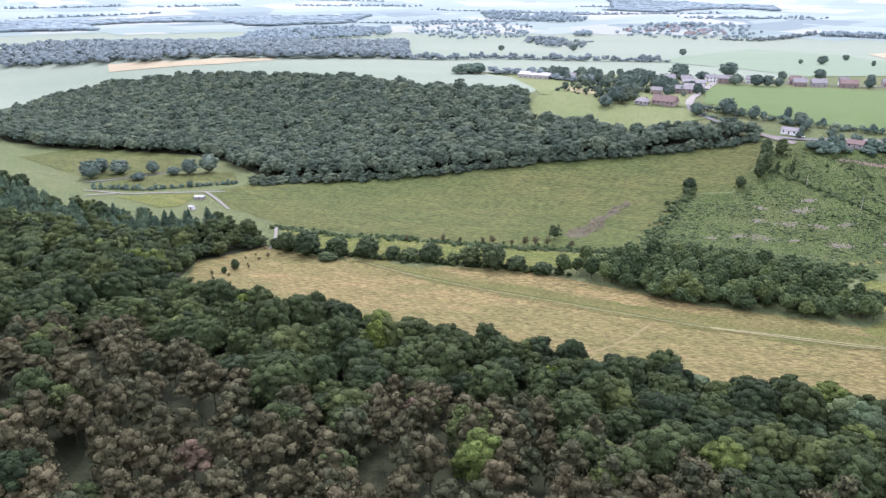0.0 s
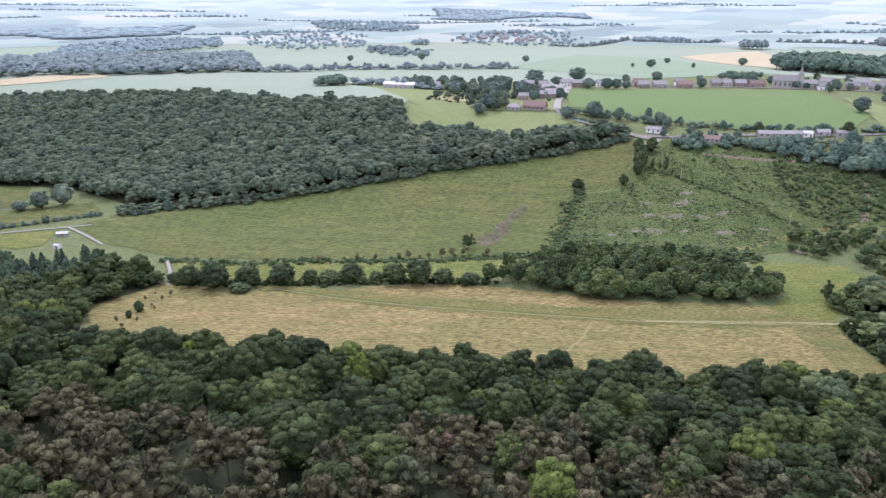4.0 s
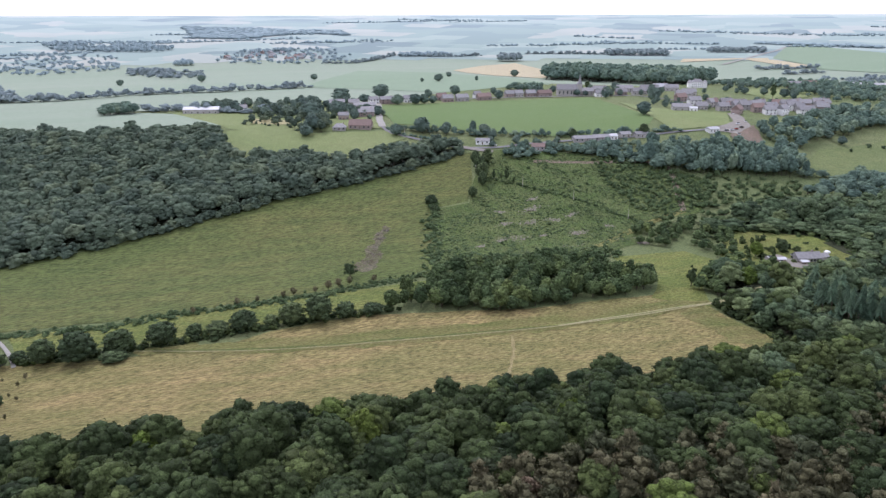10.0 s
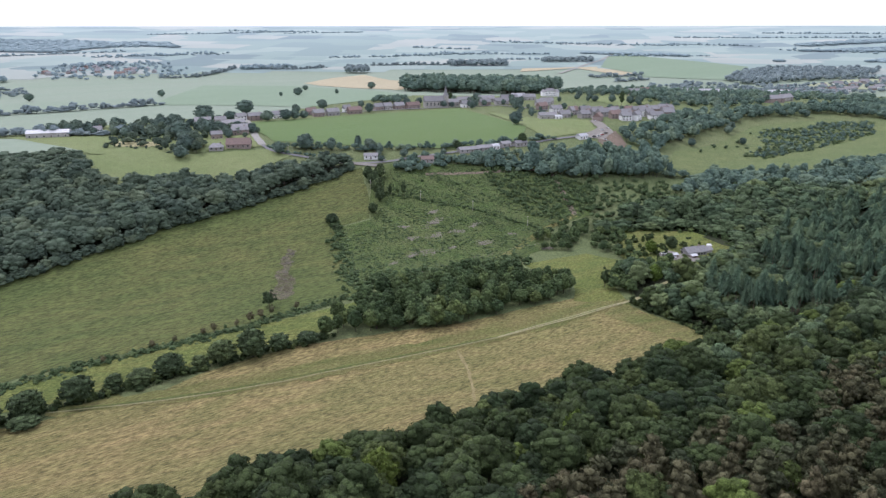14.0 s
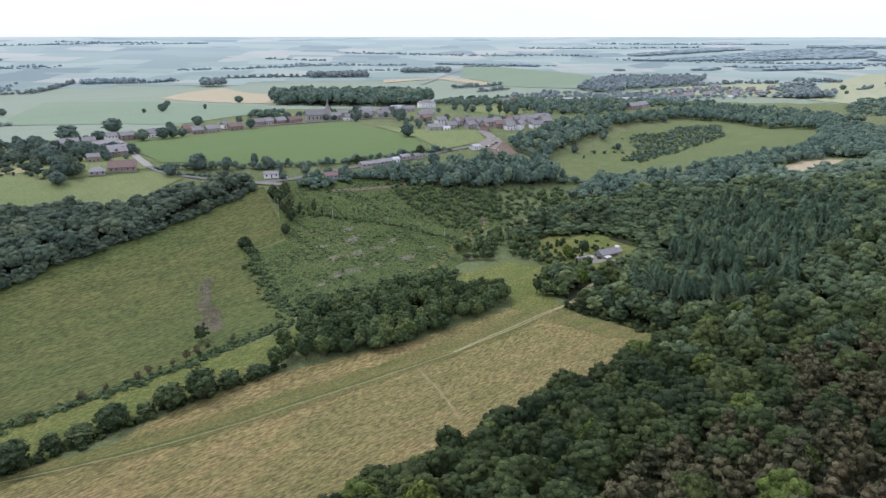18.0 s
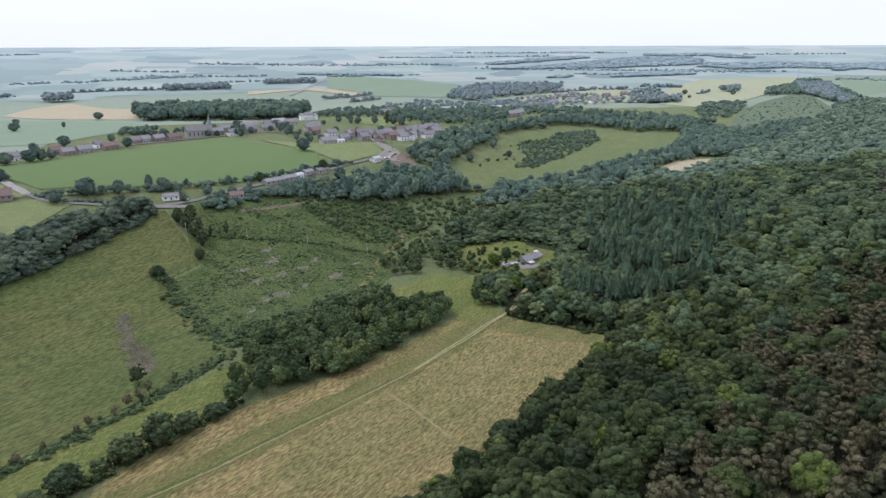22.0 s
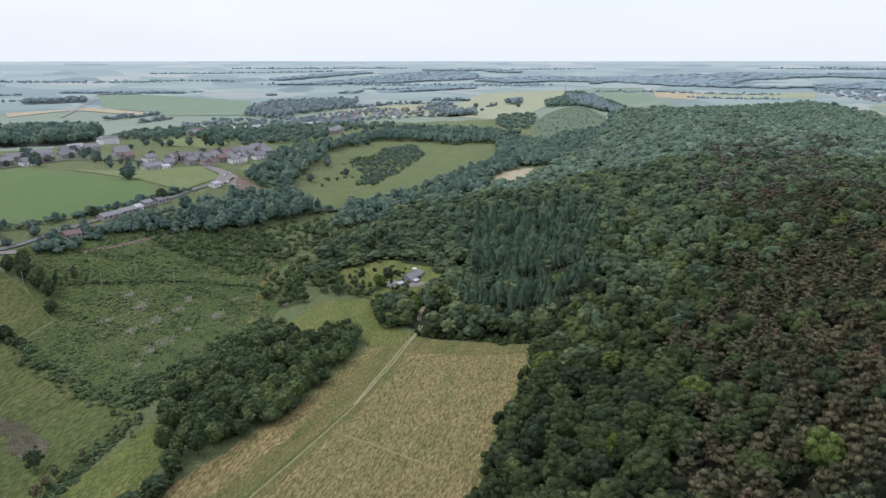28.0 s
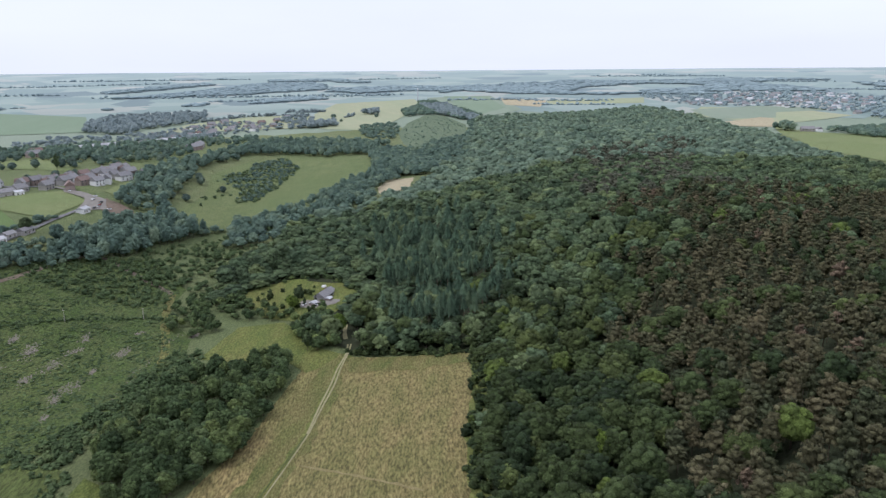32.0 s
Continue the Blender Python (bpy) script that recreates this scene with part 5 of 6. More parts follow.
plant("upper_village_wood", [(294, 1622), (411, 1843), (512, 1893), (653, 1899), (732, 1862), (637, 1685), (428, 1591), (326, 1506)], 14, (11, 19), (12, 19), PLAIN, [FARLEAF_HAZE, BARK], "wood crowning the upper village", seed=75, thin=0.8)
plant("upper_village_wood", [(64, 1400), (230, 1330), (388, 1241), (470, 1400), (330, 1500), (193, 1520)], 15, (7, 13), (10, 16), PLAIN, [FARLEAF_HAZE, BARK], "trees among the upper village houses", seed=63, thin=0.4)
plant("upper_village_wood", [(-70, 1190), (40, 1130), (180, 1010), (330, 990), (420, 1180), (200, 1320), (60, 1390)], 14, (7, 14), (8, 14), PLAIN, [WOODS_HAZE, BARK], "trees and gardens round the upper village", seed=76, thin=0.42)
plant("village_wood", [(30, 900), (110, 890), (190, 950), (185, 1080), (60, 1130), (0, 1080)], 10, (5, 13), (6, 12), MIDDLE, [WOODS_HAZE, BARK], "trees and gardens above the village", seed=104, thin=0.55)
plant("village_wood", [(319, 1400), (398, 1480), (512, 1540), (648, 1585), (690, 1515), (568, 1320), (465, 1315), (330, 1230)], 17, (5, 11), (8, 14), PLAIN, [FARLEAF_HAZE, BARK], "garden trees between the upper village houses", seed=105, thin=0.5)
plant("ridge_far_wood", [(941, 1060), (1069, 1290), (1300, 1560), (1360, 1500), (1120, 1240), (990, 1070)], 13, (12, 18), (13, 19), PLAIN, [FARLEAF_HAZE, BARK], "dark wood on the far ridge", seed=77)
plant("farm_wood", [(1285, 405), (1310, 380), (1440, 322), (1400, 296), (1140, 256), (1090, 262), (1250, 362)], 13, (10, 16), (12, 17), PLAIN, [WOODS_HAZE, BARK], "dark wood behind the ridge farm", seed=78, thin=0.85)

plant("hamlet_trees", [(-1659, 1086), (-1980, 1326), (-1921, 1517), (-1618, 1519), (-1317, 1204), (-1364, 1018)], 22, (6, 12), (9, 17), PLAIN, [DISTANT_HAZE, BARK], "trees round the far hamlet houses", seed=95, thin=0.3)
plant("hamlet_trees", [(-1270, 1469), (-1434, 1738), (-1302, 2011), (-1106, 1910), (-954, 1584), (-1053, 1423)], 22, (6, 13), (9, 17), PLAIN, [DISTANT_HAZE, BARK], "trees round the far hamlet gardens", seed=96, thin=0.32)
plant("plateau_copse", [(-2057, 1663), (-2120, 1730), (-2050, 1830), (-1956, 1767)], 20, (13, 18), (16, 24), PLAIN, [DISTANT_HAZE, BARK], "square copse in the distant fields", seed=97)
plant("plateau_copse", [(-1822, 1698), (-1880, 1770), (-1800, 1860), (-1709, 1772)], 20, (14, 20), (16, 24), PLAIN, [DISTANT_HAZE, BARK], "tall square copse in the distant fields", seed=98)
plant("plateau_copse", [(-1208, 1107), (-1260, 1165), (-1060, 1150), (-905, 978), (-1019, 979)], 24, (7, 13), (12, 20), PLAIN, [FARLEAF_HAZE, BARK], "loose group of trees in the plateau fields", seed=99, thin=0.55)
plant("barn_trees", [(-682, 515), (-712, 545), (-700, 575), (-659, 539)], 9, (8, 13), (9, 14), MIDDLE, [WOODS_HAZE, BARK], "clump of trees beside the long barn", seed=100)
plant("farm_wood", [(1262, 495), (1226, 452), (1246, 446), (1290, 484)], 10, (17, 25), (14, 19), PLAIN, [WOODS_HAZE, BARK], "tall trees beside the ridge farm", seed=79)
plant("town_trees", [(2128, 1233), (1815, 893), (1883, 730), (1783, 459), (1620, 351), (2320, 474), (2536, 721), (2434, 1024), (2259, 1272)], 22, (6, 13), (10, 20), PLAIN, [DISTANT_HAZE, BARK], "trees between the far town houses", seed=80, thin=0.5)
plant("plateau_copse", [(826, 1619), (887, 1584), (689, 1307), (584, 1320)], 17, (8, 13), (12, 20), PLAIN, [FARLEAF_HAZE, BARK], "trees along the edge of the upper village", seed=86, thin=0.35)
plant("church_trees", [(-356, 904), (-311, 903), (-318, 957), (-355, 972)], 8, (5, 11), (7, 12), MIDDLE, [WOODS_HAZE, BARK], "bushy trees beside the church", seed=87, thin=0.8)
plant("orchard", [(-100, 1085), (-70, 1200), (60, 1180), (25, 1085), (-20, 1070)], 11, (5, 10), (7, 12), MIDDLE, [WOODS_HAZE, BARK], "trees and bushes beside the manor", seed=88, thin=0.7)
rng_far = np.random.default_rng(99)


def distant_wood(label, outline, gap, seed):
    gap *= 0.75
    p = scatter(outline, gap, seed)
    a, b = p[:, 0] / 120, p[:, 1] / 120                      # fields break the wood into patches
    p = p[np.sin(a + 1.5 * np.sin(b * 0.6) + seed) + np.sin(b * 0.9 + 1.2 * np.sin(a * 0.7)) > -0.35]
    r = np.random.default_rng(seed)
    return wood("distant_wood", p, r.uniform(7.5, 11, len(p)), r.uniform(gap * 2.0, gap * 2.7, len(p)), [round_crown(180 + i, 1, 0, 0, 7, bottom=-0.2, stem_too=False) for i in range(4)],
                [DISTANT_HAZE, BARK], label, "wood", seed)


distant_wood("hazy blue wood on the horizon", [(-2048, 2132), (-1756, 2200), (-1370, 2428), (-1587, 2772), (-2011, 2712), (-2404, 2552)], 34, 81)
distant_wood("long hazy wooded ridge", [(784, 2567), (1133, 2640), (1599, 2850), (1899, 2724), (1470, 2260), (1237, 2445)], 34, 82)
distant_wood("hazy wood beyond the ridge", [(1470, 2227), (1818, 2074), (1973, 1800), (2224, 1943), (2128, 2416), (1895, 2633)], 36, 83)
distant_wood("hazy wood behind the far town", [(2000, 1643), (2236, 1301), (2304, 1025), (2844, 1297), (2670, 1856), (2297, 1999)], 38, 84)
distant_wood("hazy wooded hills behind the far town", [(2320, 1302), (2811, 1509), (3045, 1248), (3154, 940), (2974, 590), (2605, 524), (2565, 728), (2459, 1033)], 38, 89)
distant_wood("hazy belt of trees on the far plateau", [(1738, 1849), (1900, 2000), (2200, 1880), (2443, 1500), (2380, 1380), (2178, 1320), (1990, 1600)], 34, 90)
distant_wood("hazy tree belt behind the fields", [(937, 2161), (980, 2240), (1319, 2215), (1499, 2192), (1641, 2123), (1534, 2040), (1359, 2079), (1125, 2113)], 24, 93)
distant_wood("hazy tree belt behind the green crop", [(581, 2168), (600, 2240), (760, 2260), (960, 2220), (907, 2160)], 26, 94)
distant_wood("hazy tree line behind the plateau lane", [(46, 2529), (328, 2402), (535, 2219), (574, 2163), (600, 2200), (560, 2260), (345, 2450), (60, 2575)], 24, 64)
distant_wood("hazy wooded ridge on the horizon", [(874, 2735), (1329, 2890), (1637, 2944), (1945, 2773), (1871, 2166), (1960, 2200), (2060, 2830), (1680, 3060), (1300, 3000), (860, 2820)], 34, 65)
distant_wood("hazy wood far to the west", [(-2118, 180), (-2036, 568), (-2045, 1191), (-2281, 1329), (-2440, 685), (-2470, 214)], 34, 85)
FARCROWN = [round_crown(190 + i, 1, 0, 0, 7, bottom=-0.2, stem_too=False) for i in range(3)]
for i in range(44):
    a, r = radians(-88 + 176 * (i + rng_far.uniform(0, 1)) / 44), rng_far.choice((2250, 2450, 2650, 2950, 3300, 3700)) + rng_far.uniform(-120, 120)
    x, y, n = -170 - math.sin(a) * r, math.cos(a) * r, rng_far.uniform(0.4, 1.5) * r * 0.085
    b = a + rng_far.uniform(-0.35, 0.35)
    c, s_ = math.cos(b), math.sin(b)
    line = [(x - c * n, y - s_ * n), (x - c * n * 0.3, y - s_ * n * 0.3 + rng_far.uniform(-20, 20)), (x + c * n * 0.4, y + s_ * n * 0.4), (x + c * n, y + s_ * n)]
    q = np.random.default_rng(i)
    if i % 4 == 0:                                           # a belt of trees, thick in the middle
        p = along(line, 5, 16, 200 + i)
    else:
        p = along(line, 8, 3.5, 200 + i)
    h = q.uniform(4, 9, len(p)) * q.choice((0.6, 1, 1, 1.5), len(p))
    wood("distant_hedgerow", p, h, q.uniform(11, 20, len(p)), FARCROWN, [DISTANT_HAZE, BARK], "hazy line of distant trees", "trees", 300 + i)

TUSSOCK = []
for i in range(5):
    q = np.random.default_rng(600 + i)
    a = np.arange(7) * 2 * np.pi / 7 + q.uniform(-0.3, 0.3, 7)
    rim = np.stack([np.cos(a) * 0.5, np.sin(a) * 0.5, np.full(7, -0.15)], 1) * q.uniform(0.7, 1.2, (7, 1))
    v = np.concatenate([rim, [[q.uniform(-0.25, 0.25), q.uniform(-0.25, 0.25), 1]]])
    TUSSOCK.append((v, np.stack([np.arange(7), (np.arange(7) + 1) % 7, np.full(7, 7)], 1), np.zeros(7, int), np.full(7, True)))


def tussocks(name, outline, gap, tall, wide, mat, label, seed, bare=()):
    """Lodged clumps of long grass, lying mostly across the slope."""
    p = scatter(outline, gap, seed, 0.6)
    for b in bare:
        p = p[~inside(*p.T, b)]
    r = np.random.default_rng(seed)
    return wood(name, p, r.uniform(*tall, len(p)), r.uniform(*wide, len(p)), TUSSOCK, [mat, BARK], label, "grass", seed)


tussocks("hay_tussocks", MEADOW, 2.0, (0.18, 0.48), (1.2, 2.6), HAY, "lodged clumps of dry hay grass", 91, [GREEN_BAND])
tussocks("pasture_tussocks", [(-489, 165), (-426, 181), (-373, 214), (-321, 253), (-275, 292), (-248, 324), (-284, 418), (-268, 470), (-286, 520), (-370, 420), (-431, 341), (-510, 250), (-530, 200)],
         2.9, (0.12, 0.38), (1.5, 3.2), PASTURE, "rough clumps of pasture grass", 92, [EARTH_PATCH])

# ---- single trees ----
def part(name, mesh, parent, label="", scale=None, at=(0, 0, 0), turn=0.0):
    """A mesh object as part of a thing."""
    ob = new(name, mesh)
    ob.parent = parent
    ob.location = at
    ob.rotation_euler = (0, 0, turn)
    if scale:
        ob.scale = scale
    if label:
        ob["label"] = label
    return ob


def subpart(name, mesh, owner, label="", scale=(1, 1, 1), at=(0, 0, 0)):
    """A piece of a part, given in the metres of the whole thing."""
    o, k = owner.location, owner.scale
    return part(name, mesh, owner, label, tuple(s / t for s, t in zip(scale, k)), tuple((a - b) / t for a, b, t in zip(at, o, k)))


def thing(name, x, y, label, category, turn=0.0, group="", sink=0.0, scale=None):
    ob = new(name)
    ob.location = (x, y, ground_z(x, y) - sink)
    ob.rotation_euler = (0, 0, turn)
    if scale:
        ob.scale = scale
    return tagged(ob, label, category, group)


def limbed_trunk(seed, top=0.5):
    """A tapered trunk with limbs reaching into the crown."""
    rng = np.random.default_rng(seed)
    parts = [(*stem(top + 0.15, 0.035, 7), 0, True)]
    for i in range(5):
        v, f = stem(0.34, 0.014, 5)
        a, lean = i * 1.256 + rng.uniform(-0.3, 0.3), rng.uniform(0.5, 0.95)
        m = np.array(Matrix.Rotation(a, 3, "Z") @ Matrix.Rotation(lean, 3, "Y"))
        parts.append((v @ m.T + (0, 0, rng.uniform(0.2, top)), f, 0, True))
    v, f, m, s = joined(parts)
    return mesh_of("trunk", v, f, [BARK], m, s)


TRUNKS = [limbed_trunk(400 + i) for i in range(3)]


def crown_mesh(seed, clumps, n, size, bottom, mat, masses=(0.1, 0.17)):
    v, f, m, s = clump_crown(seed, clumps, 1, n, size, bottom, False, masses)
    return mesh_of("crown", v, f, [mat], m, s)


ROUND = [crown_mesh(410 + i, 40, 420, 0.045, -0.06, TREELEAF) for i in range(7)]
OPEN = [crown_mesh(420 + i, 11, 260, 0.07, 0.02, TREELEAF, (0.05, 0.12)) for i in range(3)]
LIGHT = [crown_mesh(430 + i, 40, 420, 0.045, 0.06, LIGHTLEAF) for i in range(3)]
GARDEN = [crown_mesh(440 + i, 24, 220, 0.05, -0.04, GARDENLEAF_HAZE) for i in range(6)]
DRY = [crown_mesh(450 + i, 11, 160, 0.07, 0.1, DRYLEAF, (0.06, 0.12)) for i in range(3)]
tree_no = 0


def tree(x, y, wide, tall, label, kind=ROUND, group="", category="tree", name="tree"):
    global tree_no
    tree_no += 1
    t = thing(name, x, y, label, category, tree_no * 2.4, group, 0.1, (wide, wide, tall))
    part("trunk", TRUNKS[tree_no % 3], t)
    part("crown", kind[tree_no % len(kind)], t)
    return t


for x, y, w, h, label in ((-374, 157, 13, 13, "rounded dark green hedge tree near the gate track"), (-359, 163, 17, 16, "large dark green hedge tree with a full crown"),
                          (-350, 178, 15, 12.5, "broad dark green hedge tree"), (-335, 190, 14, 13, "rounded hedge tree with a slightly paler crown"),
                          (-326, 202, 9, 7.5, "small bushy hedge tree"), (-307, 216, 14, 11, "broad bushy hedge tree beside the meadow"),
                          (-287, 229, 14, 12, "rounded hedge tree with an even crown"), (-275, 236, 15, 15, "tall dark hedge tree above its neighbours"),
                          (-265, 244, 12, 9, "lower hedge tree beside a taller one"), (-253, 253, 12, 7, "low spreading hedge tree near the copse")):
    tree(x, y, w, h, label, ROUND, "trees along the meadow hedge")
for x, y, w, h in ((-388, 156, 8, 6), (-345, 170, 14, 5), (-316, 208, 13, 7), (-296, 224, 9, 6)):
    tree(x, y, w, h, "low leafy bush in the meadow hedge", ROUND, "bushes in the meadow hedge", "bush", "bush")
tree(-289, 297, 8.5, 11, "slender single tree by the stream", OPEN)
tree(-187, 108, 11, 17, "bright yellow-green tree standing out from the dark wood", LIGHT)
tree(-131, 136, 9, 16.5, "yellow-green tree in the dark wood", LIGHT)
tree(-246, 84, 9, 14, "bright green tree at the edge of the wood", LIGHT)
tree(-68, 352, 10, 14, "bright green tree behind the meadow gate", LIGHT)
for x, y, w, h in ((-352, 117, 5.2, 6.5), (-346, 109, 3.6, 4)):
    tree(x, y, w, h, "small bushy tree in the dry meadow corner", ROUND, "young trees in the meadow corner")
for x, y, h in ((-367, 142, 4.2), (-363, 135, 3.6), (-341, 101, 4), (-357, 126, 2.4), (-376, 138, 2.2), (-371, 130, 3), (-350, 124, 3), (-336, 108, 3.2), (-330, 98, 3.4)):
    tree(x, y, h * 0.55, h, "thin brownish sapling in the dry meadow corner", DRY, "saplings in the meadow corner", "sapling", "sapling")
for x, y, h in ((-344, 224, 6), (-328, 240, 7), (-320, 247, 6), (-309, 256, 6.5), (-305, 260, 8), (-296, 268, 6), (-291, 274, 9), (-287, 279, 9), (-283, 285, 8), (-272, 294, 7)):
    tree(x, y, h * 0.5, h * 0.85, "thin upright sapling along the stream", DRY, "saplings along the stream", "sapling", "sapling")
for x, y, w, h in ((-287, 428, 10, 8), (-281, 418, 7, 5.5), (-261, 449, 8, 9)):
    tree(x, y, w, h, "dark rounded hedge tree between pasture and felled slope", ROUND, "trees at the pasture edge")
for x, y, w, h in ((-269, 492, 10, 14), (-263, 480, 11, 15), (-259, 468, 8, 13), (-267, 507, 10, 13), (-276, 503, 9, 12)):
    tree(x, y, w, h, "tall dark tree in the group at the pasture corner", ROUND, "trees at the pasture corner")
for x, y, h in ((-253, 480, 10), (-242, 480, 13), (-247, 481, 7), (-236, 478, 6)):
    tree(x, y, h * 0.34, h, "narrow dark tree still standing on the felled slope", OPEN, "narrow trees on the felled slope")
tree(-157, 706, 16, 16, "large round tree alone in the paddock", GARDEN)
tree(-150, 621, 10, 12, "round dark tree at the crop field corner", ROUND)
tree(-209, 588, 8, 8.5, "round dark tree by the lane", ROUND)
tree(-255, 968, 10, 10, "round tree behind the church", ROUND)
tree(-21, 901, 9, 22, "tall narrow tree in the village", OPEN)
tree(-45, 423, 8, 9.5, "dark conical tree in the house garden", ROUND)
tree(-61, 409, 9, 11, "green tree beside the lone house", LIGHT)
tree(-98, 346, 7, 14, "thin half-bare tree beside the small meadow", OPEN)
for x, y, w, h in ((-483, 769, 26, 18), (-509, 710, 24, 18), (-478, 711, 18, 11), (-433, 704, 17, 13), (-415, 714, 16, 14), (-407, 722, 14, 13), (-399, 730, 12, 10), (-425, 782, 11, 12),
                   (-404, 824, 15, 14), (-359, 849, 9, 10), (-337, 795, 12, 13), (-494, 1008, 16, 13), (-515, 990, 7, 7), (-442, 1042, 6, 9), (-441, 522, 17, 16), (-437, 504, 14, 12),
                   (-471, 572, 22, 18), (-456, 606, 20, 15), (-342, 551, 17, 16), (-320, 555, 10, 13), (-362, 536, 12, 12), (-299, 569, 7, 12), (-289, 570, 10, 10)):
    tree(x, y, w, h, "broad dark tree among the hamlet houses" if y < 760 else "broad dark tree on the open plateau side", GARDEN, "trees round the hamlet")
for x, y, w, h in ((-638, 98, 19, 17), (-654, 110, 17, 14), (-640, 122, 18, 14), (-626, 146, 12, 12), (-609, 129, 14, 7), (-609, 158, 13, 8), (-603, 170, 17, 15), (-600, 186, 19, 18)):
    tree(x, y, w, h, "dark hedge tree along the valley lane", GARDEN, "trees along the valley lane")
rng_v = random.Random(8)
for spot, n, lo, hi in (((-560, 640, -470, 700), 26, 7, 14), ((-620, 570, -470, 640), 44, 7, 14), ((-470, 545, -410, 640), 30, 5, 11), ((-330, 850, -150, 960), 34, 6, 12),
                        ((-160, 770, 40, 860), 34, 4, 10), ((0, 700, 90, 800), 16, 6, 12), ((-120, 900, 60, 1080), 22, 7, 14), ((60, 860, 220, 1100), 20, 7, 13), ((-300, 535, -170, 575), 10, 5, 9)):
    for _ in range(n):
        w = rng_v.uniform(lo, hi)
        tree(rng_v.uniform(spot[0], spot[2]), rng_v.uniform(spot[1], spot[3]), w, w * rng_v.uniform(0.8, 1.15), "green garden tree among the village houses", GARDEN, "village garden trees")
for x, y in ((-120, 1150), (-420, 1200), (-520, 1130), (-300, 1250), (650, 1560), (700, 1480), (760, 1520), (880, 1480), (960, 1400), (1020, 1330), (560, 1700), (820, 1380), (-700, 980), (-860, 900), (-930, 800)):
    w = rng_v.uniform(9, 17)
    tree(x, y, w, w * 0.85, "single round tree in the plateau fields", GARDEN, "single trees on the plateau")


# ---- buildings ----
def box_mesh(name, mat, bevel=0.0):
    bm = bmesh.new()
    bmesh.ops.create_cube(bm, size=1)
    bmesh.ops.translate(bm, vec=(0, 0, 0.5), verts=bm.verts)
    if bevel:
        bmesh.ops.bevel(bm, geom=bm.edges[:], offset=bevel, segments=1, affect="EDGES")
    me = bpy.data.meshes.new(name)
    bm.to_mesh(me)
    bm.free()
    me.materials.append(mat)
    return me


def roof_mesh(name, mat, hip=0.0):
    """A pitched roof slab with eaves, one unit wide, deep and high; the ridge runs along x."""
    r = 0.5 - hip
    v = [(-0.5, -0.5, 0), (0.5, -0.5, 0), (0.5, 0.5, 0), (-0.5, 0.5, 0), (-r, 0, 1), (r, 0, 1), (-0.5, -0.5, -0.1), (0.5, -0.5, -0.1), (0.5, 0.5, -0.1), (-0.5, 0.5, -0.1)]
    me = bpy.data.meshes.new(name)
    me.from_pydata(v, [], [(0, 1, 5, 4), (2, 3, 4, 5), (1, 2, 5), (3, 0, 4), (6, 7, 1, 0), (7, 8, 2, 1), (8, 9, 3, 2), (9, 6, 0, 3), (9, 8, 7, 6)])
    me.materials.append(mat)
    return me


WALLS = {k: box_mesh("wall", m) for k, m in (("brick", BRICK), ("white", RENDER), ("stone", STONE), ("grey", GREYWALL))}
ROOFS = {k: (roof_mesh("roof", m), roof_mesh("roof", m, 0.28)) for k, m in (("slate", SLATE), ("tile", TILE), ("sheet", SHEET))}
PANE, DOOR, CHIMNEY, SILL = box_mesh("pane", GLASS), box_mesh("door", DOORWOOD, 0.04), box_mesh("chimney", BRICK), box_mesh("sill", STONE)
TONE = {"brick": "red brick", "white": "white rendered", "stone": "grey stone", "grey": "weathered grey"}
TOP = {"slate": "dark slate roof", "tile": "red-brown tiled roof", "sheet": "pale grey sheet roof"}


def house(x, y, w, d, h, wall="brick", roof="slate", turn=37, rise=None, hip=False, windows=3, chimney=True, name="house", category="house", note="", group="village houses", storeys=None):
    rise = rise or d * 0.42
    t = thing(name, x, y, f"{TONE[wall]} {category}, {TOP[roof]}{note}", category, radians(turn), group)
    low = min(ground_z(x + a * w * 0.4, y + b * w * 0.4) for a in (-1, 1) for b in (-1, 1)) - t.location.z - 0.3
    part("wall", WALLS[wall], t, "", (w, d, h - low), (0, 0, low))
    gable = part("gable", GABLES[wall], t, "", (w, d, rise * 0.93), (0, 0, h - 0.02)) if not hip else None
    top = part("roof", ROOFS[roof][1 if hip else 0], t, "", (w + 0.7, d + 0.9, rise), (0, 0, h + 0.12))
    if chimney:
        subpart("chimney", CHIMNEY, top, "", (0.9, 0.7, 1.8), (w * 0.32, 0, h + rise - 0.7))
    rows = storeys or (2 if h > 4.5 else 1)
    for k in range(windows):
        fx = (k + 0.5) / windows - 0.5
        for s in range(rows):
            z = 1.0 + s * 2.7
            for side in (-1, 1):
                if s == 0 and side < 0 and k == windows // 2:
                    door = part("door", DOOR, t, "", (1.1, 0.14, 2.1), (fx * w, side * d / 2, 0.05))
                    if storeys is None:
                        subpart("step", SILL, door, "", (1.6, 0.7, 0.16), (fx * w, side * (d / 2 + 0.35), -0.12))
                    continue
                pane = part("window", PANE, t, "", (1.2, 0.12, 1.35), (fx * w, side * d / 2, z))
                if storeys is None and side < 0:
                    subpart("sill", SILL, pane, "", (1.5, 0.3, 0.12), (fx * w, side * (d / 2 + 0.1), z - 0.12))
    return t


